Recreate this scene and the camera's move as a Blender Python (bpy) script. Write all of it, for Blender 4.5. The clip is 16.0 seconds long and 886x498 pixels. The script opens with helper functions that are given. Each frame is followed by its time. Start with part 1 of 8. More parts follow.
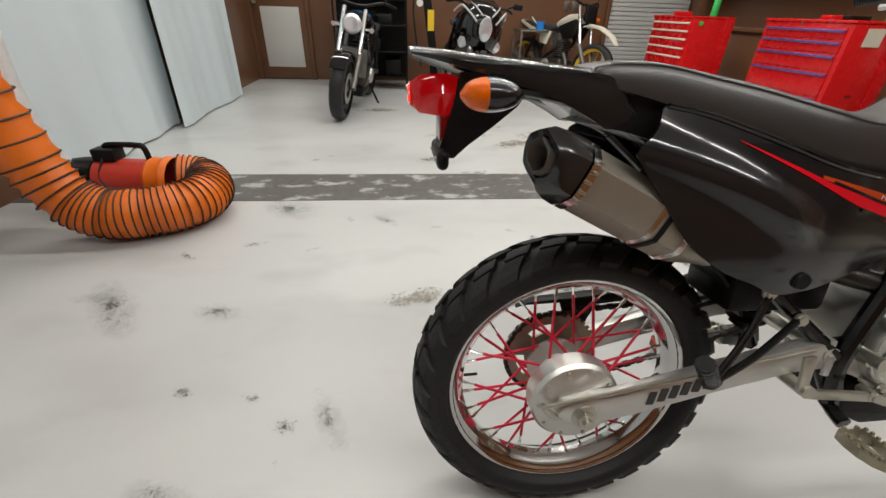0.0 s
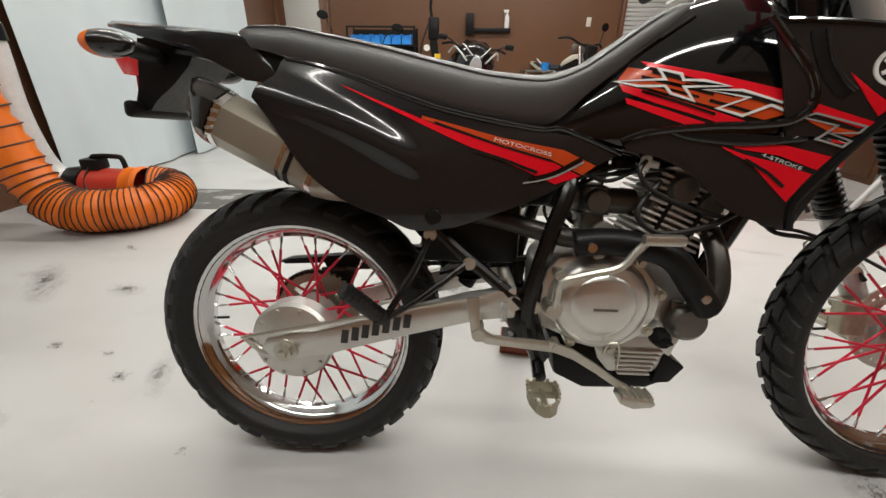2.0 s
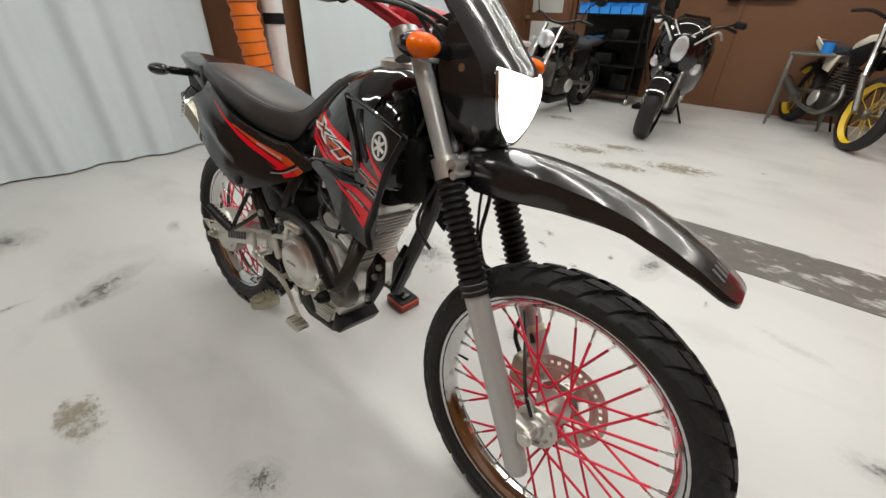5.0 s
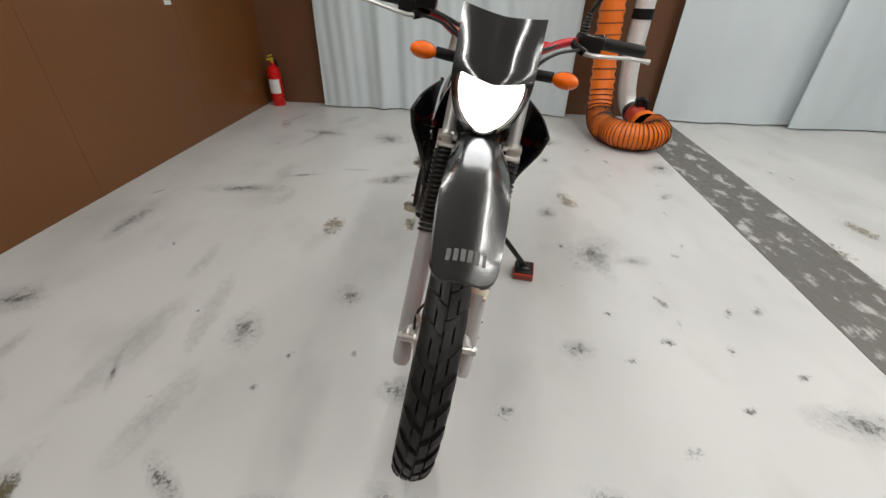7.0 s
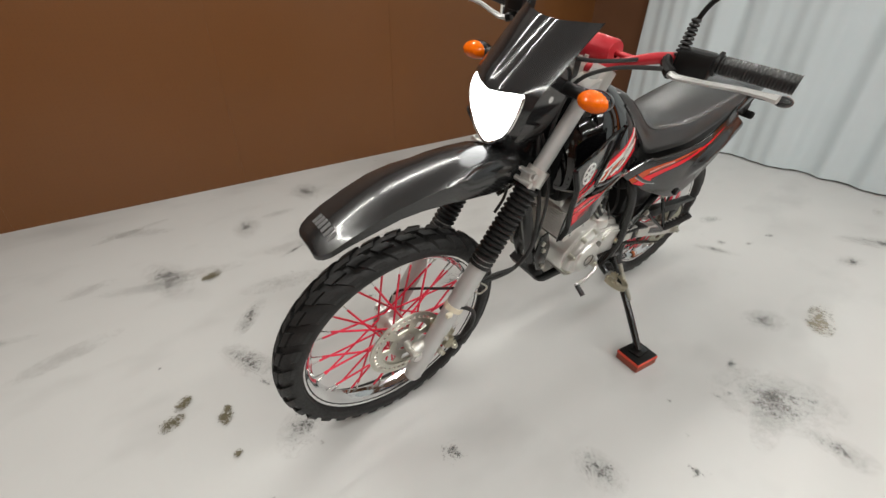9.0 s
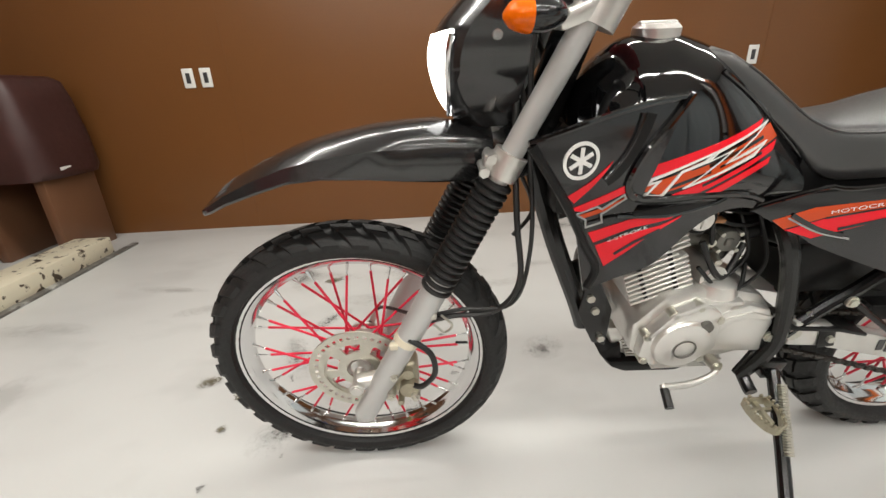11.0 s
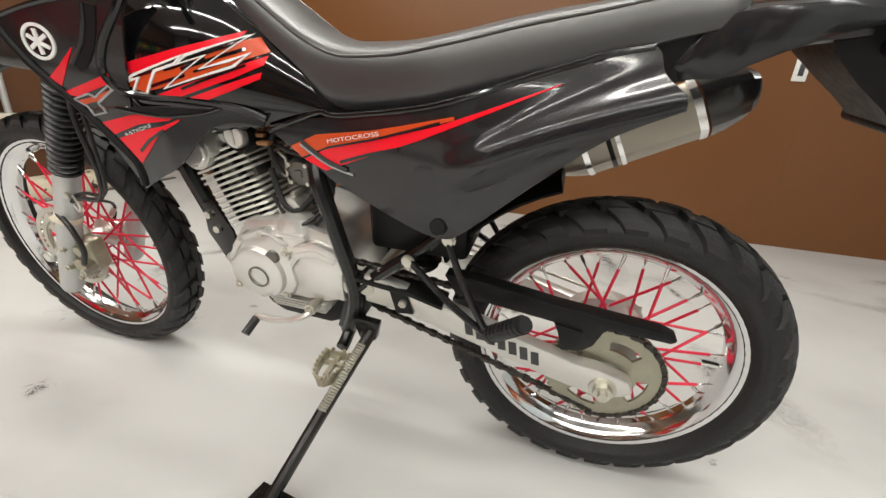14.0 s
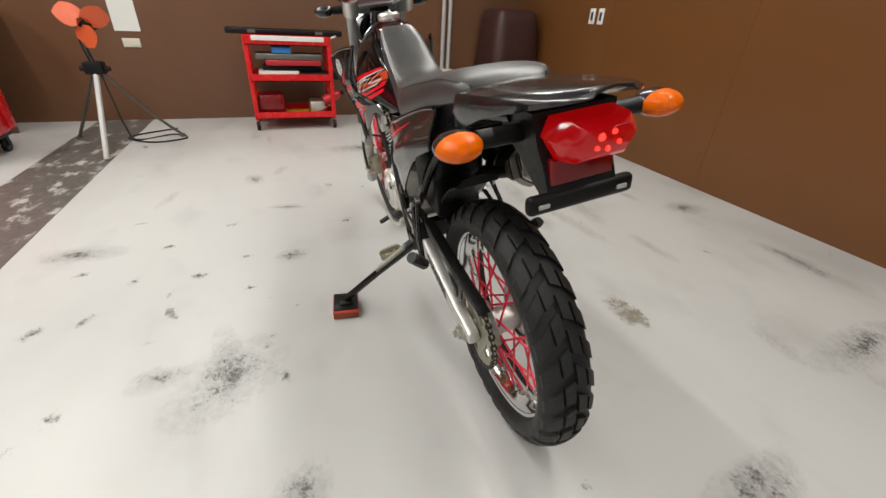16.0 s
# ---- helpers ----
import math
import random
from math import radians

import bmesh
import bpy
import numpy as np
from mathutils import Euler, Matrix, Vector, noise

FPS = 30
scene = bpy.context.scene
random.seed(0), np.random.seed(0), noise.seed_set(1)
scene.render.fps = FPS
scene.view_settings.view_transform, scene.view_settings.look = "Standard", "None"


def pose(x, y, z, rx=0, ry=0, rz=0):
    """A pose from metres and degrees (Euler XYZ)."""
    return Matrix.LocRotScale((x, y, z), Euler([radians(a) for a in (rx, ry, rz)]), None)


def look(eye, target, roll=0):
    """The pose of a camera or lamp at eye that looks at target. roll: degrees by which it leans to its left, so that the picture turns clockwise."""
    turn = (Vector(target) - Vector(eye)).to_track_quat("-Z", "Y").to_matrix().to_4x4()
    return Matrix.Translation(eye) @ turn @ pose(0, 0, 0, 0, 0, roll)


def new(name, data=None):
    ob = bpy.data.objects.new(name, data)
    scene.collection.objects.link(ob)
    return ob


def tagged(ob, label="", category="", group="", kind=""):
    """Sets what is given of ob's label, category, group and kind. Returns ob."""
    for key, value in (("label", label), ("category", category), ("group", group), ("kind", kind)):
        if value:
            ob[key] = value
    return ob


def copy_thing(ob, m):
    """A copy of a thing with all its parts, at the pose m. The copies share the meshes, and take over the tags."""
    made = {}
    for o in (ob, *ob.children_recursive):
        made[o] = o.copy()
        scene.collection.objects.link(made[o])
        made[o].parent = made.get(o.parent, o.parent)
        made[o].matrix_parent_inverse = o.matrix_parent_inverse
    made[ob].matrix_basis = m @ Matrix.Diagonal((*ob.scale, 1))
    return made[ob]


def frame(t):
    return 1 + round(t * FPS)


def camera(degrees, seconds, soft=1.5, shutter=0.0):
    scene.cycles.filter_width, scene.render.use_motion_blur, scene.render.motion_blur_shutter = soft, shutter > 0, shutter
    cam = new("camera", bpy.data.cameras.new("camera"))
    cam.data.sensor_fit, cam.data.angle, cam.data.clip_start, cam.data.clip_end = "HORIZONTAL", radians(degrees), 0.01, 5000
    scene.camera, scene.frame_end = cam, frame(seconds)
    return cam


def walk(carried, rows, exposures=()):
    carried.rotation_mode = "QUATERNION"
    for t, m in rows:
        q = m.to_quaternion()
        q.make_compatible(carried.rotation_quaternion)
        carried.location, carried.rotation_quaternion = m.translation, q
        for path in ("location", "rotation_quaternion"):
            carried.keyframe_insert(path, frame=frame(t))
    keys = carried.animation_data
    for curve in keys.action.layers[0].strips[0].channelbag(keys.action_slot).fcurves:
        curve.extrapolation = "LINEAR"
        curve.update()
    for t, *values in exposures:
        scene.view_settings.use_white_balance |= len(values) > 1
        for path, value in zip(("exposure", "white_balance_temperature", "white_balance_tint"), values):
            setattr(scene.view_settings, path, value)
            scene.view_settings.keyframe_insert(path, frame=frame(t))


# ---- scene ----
cam = camera(94.8, 16.0)
PATH = [
    (0, (-0.313, -0.565, 0.958), (-0.137, 1.15, -0.055), 1.9),
    (0.5, (-0.157, -0.603, 0.965), (-0.068, 1.159, 0.024), 0.1),
    (1, (0.019, -0.641, 0.939), (0.025, 1.151, 0.051), -0.6),
    (1.5, (0.191, -0.675, 0.889), (0.141, 1.129, 0.027), -0.3),
    (2, (0.338, -0.746, 0.849), (0.278, 1.071, 0.015), 0.5),
    (2.5, (0.506, -0.726, 0.867), (0.467, 1.085, 0.019), 0.8),
    (3, (0.701, -0.713, 0.9), (0.596, 1.089, 0.039), 0.5),
    (3.5, (0.879, -0.742, 0.953), (0.648, 1.034, 0.063), 0.3),
    (3.7, (0.951, -0.739, 0.963), (0.646, 1.02, 0.062), 0.3),
    (5.8, (1.874, -0.406, 1.175), (0.388, 0.35, 0.07), 1.1),
    (6, (1.941, -0.345, 1.192), (0.397, 0.256, 0.071), 0.8),
    (6.5, (2.068, -0.135, 1.177), (0.424, 0.097, 0.062), 1.1),
    (7, (2.142, 0.072, 1.166), (0.475, -0.043, 0.068), 1.5),
    (7.5, (2.144, 0.293, 1.182), (0.53, -0.169, 0.095), 1.7),
    (8, (2.031, 0.459, 1.153), (0.557, -0.34, 0.065), 1.5),
    (8.5, (1.921, 0.594, 1.143), (0.636, -0.492, 0.062), 1.6),
    (9, (1.769, 0.763, 1.131), (0.732, -0.585, 0.079), 1.1),
    (9.2, (1.698, 0.796, 1.134), (0.787, -0.651, 0.096), 0.4),
    (11.3, (1.082, 0.815, 0.838), (1.082, -1.066, 0.156), -2.4),
    (11.5, (1.015, 0.817, 0.813), (1.039, -1.069, 0.148), -2.2),
    (12, (0.827, 0.826, 0.789), (0.912, -1.066, 0.146), -1.5),
    (12.5, (0.67, 0.818, 0.76), (0.793, -1.073, 0.122), -0.4),
    (13, (0.487, 0.838, 0.733), (0.66, -1.045, 0.08), 1.0),
    (13.5, (0.329, 0.793, 0.725), (0.623, -1.074, 0.07), 2.4),
    (14, (0.145, 0.779, 0.74), (0.613, -1.045, 0.064), 3.8),
    (14.5, (-0.071, 0.782, 0.759), (0.695, -0.929, 0.063), 4.6),
    (15, (-0.292, 0.734, 0.804), (0.797, -0.743, 0.01), 4.9),
    (15.5, (-0.517, 0.635, 0.878), (0.886, -0.484, -0.004), 4.5),
    (16, (-0.702, 0.478, 0.965), (0.913, -0.173, -0.019), 3.2),
]
walk(cam, [(t, look(eye, target, roll)) for t, eye, target, roll in PATH], [(0.0, -0.2, 6400), (1.5, -0.03, 6450), (3.5, 0.03, 6500), (6.0, -0.22, 6350), (7.0, -0.28, 6320), (9.0, -0.1, 6380), (11.5, 0.3, 6500), (13.0, 0.33, 6500), (14.5, 0.33, 6500), (16.0, 0.0, 6450)])

# ---- light ----
world = bpy.data.worlds.new("world")
scene.world = world
world.use_nodes = True
world.node_tree.nodes["Background"].inputs[0].default_value = (0.9, 0.95, 1.0, 1)
world.node_tree.nodes["Background"].inputs[1].default_value = 0.15

LAMPS = [(-1.1, -0.85), (0.7, -0.85), (2.5, -0.85), (-1.1, 1.2), (0.7, 1.2), (2.5, 1.2), (-1.1, 2.7), (0.7, 2.7), (2.5, 2.7), (-1.1, 4.6), (0.7, 4.6), (2.5, 4.6)]
CEILING = 2.75
for lx, ly in LAMPS:
    area = bpy.data.lights.new("tube_light", "AREA")
    area.shape, area.size, area.size_y = "RECTANGLE", 1.66, 0.05
    area.energy, area.color = (16 if lx < 0 else 24) if ly < 2 else 20 if ly < 4 else 27, (1.0, 0.975, 0.905)
    lamp_ob = new("tube_light", area)
    lamp_ob.matrix_world = look((lx, ly, CEILING - 0.09), (lx, ly, 0)) @ pose(0, 0, 0)


# ---- materials ----
def material(name, color, rough=0.5, metal=0.0, vary=0.15, scale=8.0, bump=0.0, bump_scale=120.0, coat=0.0, spec=0.5, even=False):
    m = bpy.data.materials.new(name)
    m.use_nodes = True
    n, l = m.node_tree.nodes, m.node_tree.links
    b = n["Principled BSDF"]
    b.inputs["Roughness"].default_value, b.inputs["Metallic"].default_value = rough, metal
    b.inputs["Coat Weight"].default_value, b.inputs["Specular IOR Level"].default_value = coat, spec
    b.inputs["Coat Roughness"].default_value = 0.08
    tc = n.new("ShaderNodeTexCoord")
    tex = n.new("ShaderNodeTexNoise")
    tex.inputs["Scale"].default_value, tex.inputs["Detail"].default_value, tex.inputs["Roughness"].default_value = scale, 6, 0.65
    l.new(tc.outputs["Object"], tex.inputs["Vector"])
    mix = n.new("ShaderNodeMix")
    mix.data_type = "RGBA"
    c = Vector(color)
    mix.inputs["A"].default_value = (*(c * (1 - vary)), 1)
    mix.inputs["B"].default_value = (*[min(1, v) for v in c * (1 + vary)], 1)
    l.new(tex.outputs["Fac"], mix.inputs["Factor"])
    l.new(mix.outputs["Result"], b.inputs["Base Color"])
    fine = n.new("ShaderNodeTexNoise")
    fine.inputs["Scale"].default_value, fine.inputs["Detail"].default_value = scale * 6, 4
    l.new(tc.outputs["Object"], fine.inputs["Vector"])
    if even:
        return m
    rr = n.new("ShaderNodeMapRange")
    rr.inputs["From Min"].default_value, rr.inputs["From Max"].default_value = 0.3, 0.7
    rr.inputs["To Min"].default_value, rr.inputs["To Max"].default_value = max(0.02, rough * 0.85), min(1, rough * 1.2)
    l.new(fine.outputs["Fac"], rr.inputs["Value"])
    l.new(rr.outputs["Result"], b.inputs["Roughness"])
    if bump:
        bt = n.new("ShaderNodeTexNoise")
        bt.inputs["Scale"].default_value, bt.inputs["Detail"].default_value = bump_scale, 3
        l.new(tc.outputs["Object"], bt.inputs["Vector"])
        bp = n.new("ShaderNodeBump")
        bp.inputs["Strength"].default_value, bp.inputs["Distance"].default_value = bump, 0.002
        l.new(bt.outputs["Fac"], bp.inputs["Height"])
        l.new(bp.outputs["Normal"], b.inputs["Normal"])
    return m


def math_node(n, l, op, a, b=None, c=None):
    x = n.new("ShaderNodeMath")
    x.operation = op
    for i, v in enumerate((a, b, c)):
        if v is None:
            continue
        if isinstance(v, (int, float)):
            x.inputs[i].default_value = v
        else:
            l.new(v, x.inputs[i])
    return x.outputs[0]


def glow(name, color, strength):
    m = bpy.data.materials.new(name)
    m.use_nodes = True
    b = m.node_tree.nodes["Principled BSDF"]
    b.inputs["Base Color"].default_value = (*color, 1)
    b.inputs["Emission Color"].default_value = (*color, 1)
    b.inputs["Emission Strength"].default_value = strength
    b.inputs["Roughness"].default_value = 0.1
    return m


def floor_material():
    m = material("epoxy_floor", (0.53, 0.532, 0.522), 0.33, vary=0.07, scale=1.3, even=True)
    n, l = m.node_tree.nodes, m.node_tree.links
    b = n["Principled BSDF"]
    base = b.inputs["Base Color"].links[0].from_socket
    tc = [x for x in n if x.type == "TEX_COORD"][0]
    # dull tyre smears at two sizes and small chips
    for scale, lo, hi, col, amount in ((1.1, 0.50, 0.80, (0.30, 0.30, 0.29), 0.45), (3.0, 0.55, 0.85, (0.24, 0.24, 0.235), 0.4)):
        t = n.new("ShaderNodeTexNoise")
        t.inputs["Scale"].default_value, t.inputs["Detail"].default_value, t.inputs["Roughness"].default_value = scale, 3, 0.5
        mp = n.new("ShaderNodeMapping")
        mp.inputs["Scale"].default_value = (0.7, 1.2, 1)
        mp.inputs["Location"].default_value = (scale, 2 * scale, 0)
        l.new(tc.outputs["Object"], mp.inputs["Vector"])
        l.new(mp.outputs["Vector"], t.inputs["Vector"])
        r = n.new("ShaderNodeMapRange")
        r.inputs["From Min"].default_value, r.inputs["From Max"].default_value, r.inputs["To Max"].default_value = lo, hi, amount
        l.new(t.outputs["Fac"], r.inputs["Value"])
        mx = n.new("ShaderNodeMix")
        mx.data_type = "RGBA"
        mx.inputs["B"].default_value = (*col, 1)
        l.new(r.outputs["Result"], mx.inputs["Factor"])
        l.new(base, mx.inputs["A"])
        base = mx.outputs["Result"]
    l.new(base, b.inputs["Base Color"])
    return m


def worn_material(name, under, over, scale, lo, hi, rough=0.5, stretch=(1, 1, 1)):
    """Two coats: flakes of the upper one are left over the lower one."""
    m = material(name, under, rough, vary=0.12, scale=4)
    n, l = m.node_tree.nodes, m.node_tree.links
    b = n["Principled BSDF"]
    base = b.inputs["Base Color"].links[0].from_socket
    tc = [x for x in n if x.type == "TEX_COORD"][0]
    t = n.new("ShaderNodeTexNoise")
    t.inputs["Scale"].default_value, t.inputs["Detail"].default_value, t.inputs["Roughness"].default_value = scale, 9, 0.62
    mp = n.new("ShaderNodeMapping")
    mp.inputs["Scale"].default_value = stretch
    l.new(tc.outputs["Object"], mp.inputs["Vector"])
    l.new(mp.outputs["Vector"], t.inputs["Vector"])
    r = n.new("ShaderNodeMapRange")
    r.inputs["From Min"].default_value, r.inputs["From Max"].default_value = lo, hi
    l.new(t.outputs["Fac"], r.inputs["Value"])
    mx = n.new("ShaderNodeMix")
    mx.data_type = "RGBA"
    mx.inputs["B"].default_value = (*over, 1)
    l.new(r.outputs["Result"], mx.inputs["Factor"])
    l.new(base, mx.inputs["A"])
    l.new(mx.outputs["Result"], b.inputs["Base Color"])
    return m


def stain_material(name, color, lo, hi, scale, cover=0.8):
    """Speckled scuff that thins out to nothing at its rim."""
    m = bpy.data.materials.new(name)
    m.use_nodes = True
    n, l = m.node_tree.nodes, m.node_tree.links
    b = n["Principled BSDF"]
    b.inputs["Base Color"].default_value = (*color, 1)
    b.inputs["Roughness"].default_value = 0.45
    tc, info = n.new("ShaderNodeTexCoord"), n.new("ShaderNodeObjectInfo")
    g = n.new("ShaderNodeVectorMath")
    g.operation = "LENGTH"
    l.new(tc.outputs["Object"], g.inputs[0])
    fall = n.new("ShaderNodeMapRange")
    fall.inputs["From Min"].default_value, fall.inputs["From Max"].default_value = 1.0, 0.15
    l.new(g.outputs["Value"], fall.inputs["Value"])
    geo = n.new("ShaderNodeNewGeometry")
    off = n.new("ShaderNodeVectorMath")
    off.operation = "ADD"
    l.new(geo.outputs["Position"], off.inputs[0])
    k = math_node(n, l, "MULTIPLY", info.outputs["Random"], 37.0)
    l.new(k, off.inputs[1])
    total = None
    for s, wgt in ((scale, 0.9), (scale * 3.2, 0.8), (scale * 10, 0.9)):
        t = n.new("ShaderNodeTexNoise")
        t.inputs["Scale"].default_value, t.inputs["Detail"].default_value, t.inputs["Roughness"].default_value = s, 6, 0.7
        l.new(off.outputs["Vector"], t.inputs["Vector"])
        part_ = math_node(n, l, "MULTIPLY", t.outputs["Fac"], wgt)
        total = part_ if total is None else math_node(n, l, "ADD", total, part_)
    both = math_node(n, l, "ADD", math_node(n, l, "SUBTRACT", total, 0.8), math_node(n, l, "MULTIPLY", fall.outputs["Result"], 0.30))
    cut = n.new("ShaderNodeMapRange")
    cut.inputs["From Min"].default_value, cut.inputs["From Max"].default_value = lo, hi
    l.new(both, cut.inputs["Value"])
    edge = math_node(n, l, "MULTIPLY", cut.outputs["Result"], math_node(n, l, "MINIMUM", math_node(n, l, "MULTIPLY", fall.outputs["Result"], 6.0), 1.0))
    l.new(math_node(n, l, "MULTIPLY", edge, cover), b.inputs["Alpha"])
    return m


def pegboard_material():
    """Brown painted pegboard: small drilled holes on a 25 mm grid, sheet by sheet."""
    m = material("pegboard", (0.150, 0.060, 0.018), 0.30, spec=0.40, vary=0.10, scale=1.5, even=True)
    n, l = m.node_tree.nodes, m.node_tree.links
    b = n["Principled BSDF"]
    base = b.inputs["Base Color"].links[0].from_socket
    tc = [x for x in n if x.type == "TEX_COORD"][0]
    sep = n.new("ShaderNodeSeparateXYZ")
    l.new(tc.outputs["Object"], sep.inputs[0])
    d = []
    for axis in ("X", "Z"):
        f = math_node(n, l, "FRACT", math_node(n, l, "MULTIPLY", sep.outputs[axis], 40.0))
        d.append(math_node(n, l, "POWER", math_node(n, l, "SUBTRACT", f, 0.5), 2.0))
    hole = math_node(n, l, "LESS_THAN", math_node(n, l, "ADD", d[0], d[1]), 0.022)
    mx = n.new("ShaderNodeMix")
    mx.data_type = "RGBA"
    mx.inputs["B"].default_value = (0.02, 0.01, 0.006, 1)
    l.new(math_node(n, l, "MULTIPLY", hole, 0.07), mx.inputs["Factor"])
    l.new(base, mx.inputs["A"])
    l.new(mx.outputs["Result"], b.inputs["Base Color"])
    return m


FLOOR, PEG = floor_material(), pegboard_material()
BROWN = material("brown_paint", (0.142, 0.068, 0.036), 0.30, spec=0.40, vary=0.15, scale=2, even=True)
CEIL = material("ceiling_white", (0.7, 0.7, 0.68), 0.9, vary=0.05)
STRIPE = worn_material("worn_stripe", (0.108, 0.102, 0.092), (0.40, 0.40, 0.38), 5.5, 0.54, 0.63, 0.4, (1.0, 1.7, 1))
SCUFF = stain_material("rubber_scuff", (0.12, 0.12, 0.117), 0.70, 0.92, 22.0, 0.72)
SMEAR = stain_material("faint_smear", (0.20, 0.195, 0.185), 0.45, 1.10, 12.0, 0.26)
OILY = stain_material("yellowed_patch", (0.27, 0.235, 0.165), 0.60, 0.80, 6.0, 0.66)
BARE = stain_material("bare_olive_patch", (0.115, 0.10, 0.055), 0.60, 0.68, 34.0, 0.88)
CURTAIN = material("curtain_vinyl", (0.60, 0.67, 0.70), 0.38, vary=0.06, scale=2.5, bump=0.12, bump_scale=14)
RUBBER = material("tyre_rubber", (0.011, 0.011, 0.011), 0.55, vary=0.3, scale=30, bump=0.3, bump_scale=300, spec=0.4)
BLACK = material("black_plastic", (0.006, 0.006, 0.006), 0.40, vary=0.25, scale=12, bump=0.05, bump_scale=400, spec=0.22)
MUDGUARD = material("worn_black_mudguard", (0.012, 0.012, 0.0125), 0.22, vary=0.3, scale=30, coat=0.5)
CARBON = material("carbon_end_cap", (0.016, 0.015, 0.014), 0.20, vary=0.5, scale=160, coat=0.4)
GLOSS = material("gloss_black_paint", (0.003, 0.003, 0.0034), 0.05, vary=0.2, scale=12, coat=0.35)
SATIN = material("glossy_black_panel", (0.012, 0.012, 0.0130), 0.20, vary=0.25, scale=9, coat=0.6, spec=0.25)
VINYL = material("seat_vinyl", (0.029, 0.029, 0.0295), 0.36, vary=0.14, scale=90, bump=0.10, bump_scale=700, spec=1.0)
FRAME = material("black_frame_paint", (0.005, 0.005, 0.005), 0.24, vary=0.3, scale=25, even=True)
ALLOY = material("cast_alloy", (0.66, 0.65, 0.62), 0.34, 0.8, vary=0.14, scale=18, bump=0.15, bump_scale=300)
AMBERWIRE = material("brown_connector", (0.30, 0.14, 0.06), 0.45, vary=0.2)
DARKALLOY = material("dark_alloy", (0.17, 0.165, 0.15), 0.40, 0.8, vary=0.25, scale=25, bump=0.15, bump_scale=300)
SILVER = material("silver_paint", (0.50, 0.50, 0.49), 0.35, 0.35, vary=0.06, scale=10)
COVER = material("silver_engine_cover", (0.70, 0.69, 0.66), 0.30, 0.75, vary=0.05, scale=14, even=True)
FIN = material("bright_fin", (0.72, 0.71, 0.68), 0.36, 0.5, vary=0.12, scale=25)
RIM = material("polished_rim", (0.70, 0.70, 0.70), 0.09, 1.0, vary=0.04, scale=14)
MASK = material("graphite_mask", (0.015, 0.015, 0.016), 0.15, vary=0.2, scale=30, coat=0.4)
CHROME = material("chrome", (0.78, 0.78, 0.78), 0.15, 1.0, vary=0.06, scale=25)
PEGSTEEL = material("dull_peg_steel", (0.40, 0.37, 0.28), 0.38, 0.75, vary=0.3, scale=60)
BURNT = material("burnt_pipe", (0.055, 0.050, 0.045), 0.34, 0.7, vary=0.3, scale=20)
STEEL = material("zinc_steel", (0.58, 0.565, 0.50), 0.34, 0.9, vary=0.2, scale=40)
TITAN = material("brushed_titanium", (0.36, 0.33, 0.275), 0.38, 0.7, vary=0.08, scale=20)
REDSPOKE = material("red_spoke", (0.68, 0.018, 0.055), 0.35, 0.1, vary=0.15, scale=20)
DECALRED = material("red_decal", (0.74, 0.006, 0.018), 0.22, vary=0.1, scale=12, coat=0.1, spec=0.35)
DECALORANGE = material("orange_decal", (0.52, 0.060, 0.012), 0.22, vary=0.1, scale=12, coat=0.1, spec=0.35)
DECALWHITE = material("white_decal", (0.72, 0.72, 0.70), 0.25, vary=0.06, scale=12, coat=0.3)
DECALGREY = material("dark_marking", (0.035, 0.035, 0.038), 0.35, vary=0.1, scale=12)
FADED = material("faded_marking", (0.11, 0.11, 0.11), 0.4, vary=0.4, scale=90)
GREYMARK = material("worn_grey_marking", (0.30, 0.30, 0.30), 0.4, vary=0.2, scale=60)
AMBER = material("amber_lens", (0.86, 0.135, 0.001), 0.10, vary=0.35, scale=45, spec=0.3, bump=0.9, bump_scale=70)
REDLENS = material("red_lens", (0.13, 0.001, 0.003), 0.07, vary=0.3, scale=30)
REDLENS.node_tree.nodes["Principled BSDF"].inputs["Emission Color"].default_value = (1.0, 0.004, 0.006, 1)
REDLENS.node_tree.nodes["Principled BSDF"].inputs["Emission Strength"].default_value = 0.24
TAILGLOW = glow("lit_tail_lamp", (1.0, 0.03, 0.02), 2.2)
LAMPGLOW = glow("lit_headlamp", (1.0, 1.0, 0.97), 6.5)
CHAINMAT = material("greasy_chain", (0.05, 0.045, 0.04), 0.45, 0.7, vary=0.3, scale=60)
SPROCKET = material("sprocket_steel", (0.36, 0.35, 0.27), 0.42, 0.75, vary=0.2, scale=30)
HOSE = material("rubber_hose", (0.008, 0.008, 0.008), 0.42, vary=0.2, scale=30)
REDPAINT = material("red_enamel", (0.60, 0.009, 0.011), 0.26, vary=0.05, scale=3, coat=0.1, spec=0.35)
REDBAR = material("red_bar", (0.45, 0.02, 0.03), 0.35, 0.2, vary=0.12, scale=15)
WOOD = material("red_brown_wood", (0.24, 0.055, 0.03), 0.55, vary=0.25, scale=14, bump=0.2)
TIE = material("ivory_tie", (0.72, 0.66, 0.52), 0.5, vary=0.08)
ORANGE = material("orange_duct_cloth", (0.74, 0.155, 0.006), 0.42, vary=0.12, scale=10, bump=0.3, bump_scale=30)
DUCTWIRE = material("duct_hoop", (0.035, 0.014, 0.008), 0.5)
DARKLENS = material("dark_red_lens", (0.16, 0.002, 0.003), 0.15, vary=0.2, scale=30)
FOIL = material("foil_duct", (0.80, 0.80, 0.79), 0.34, 0.30, vary=0.15, scale=30, bump=0.5, bump_scale=60)
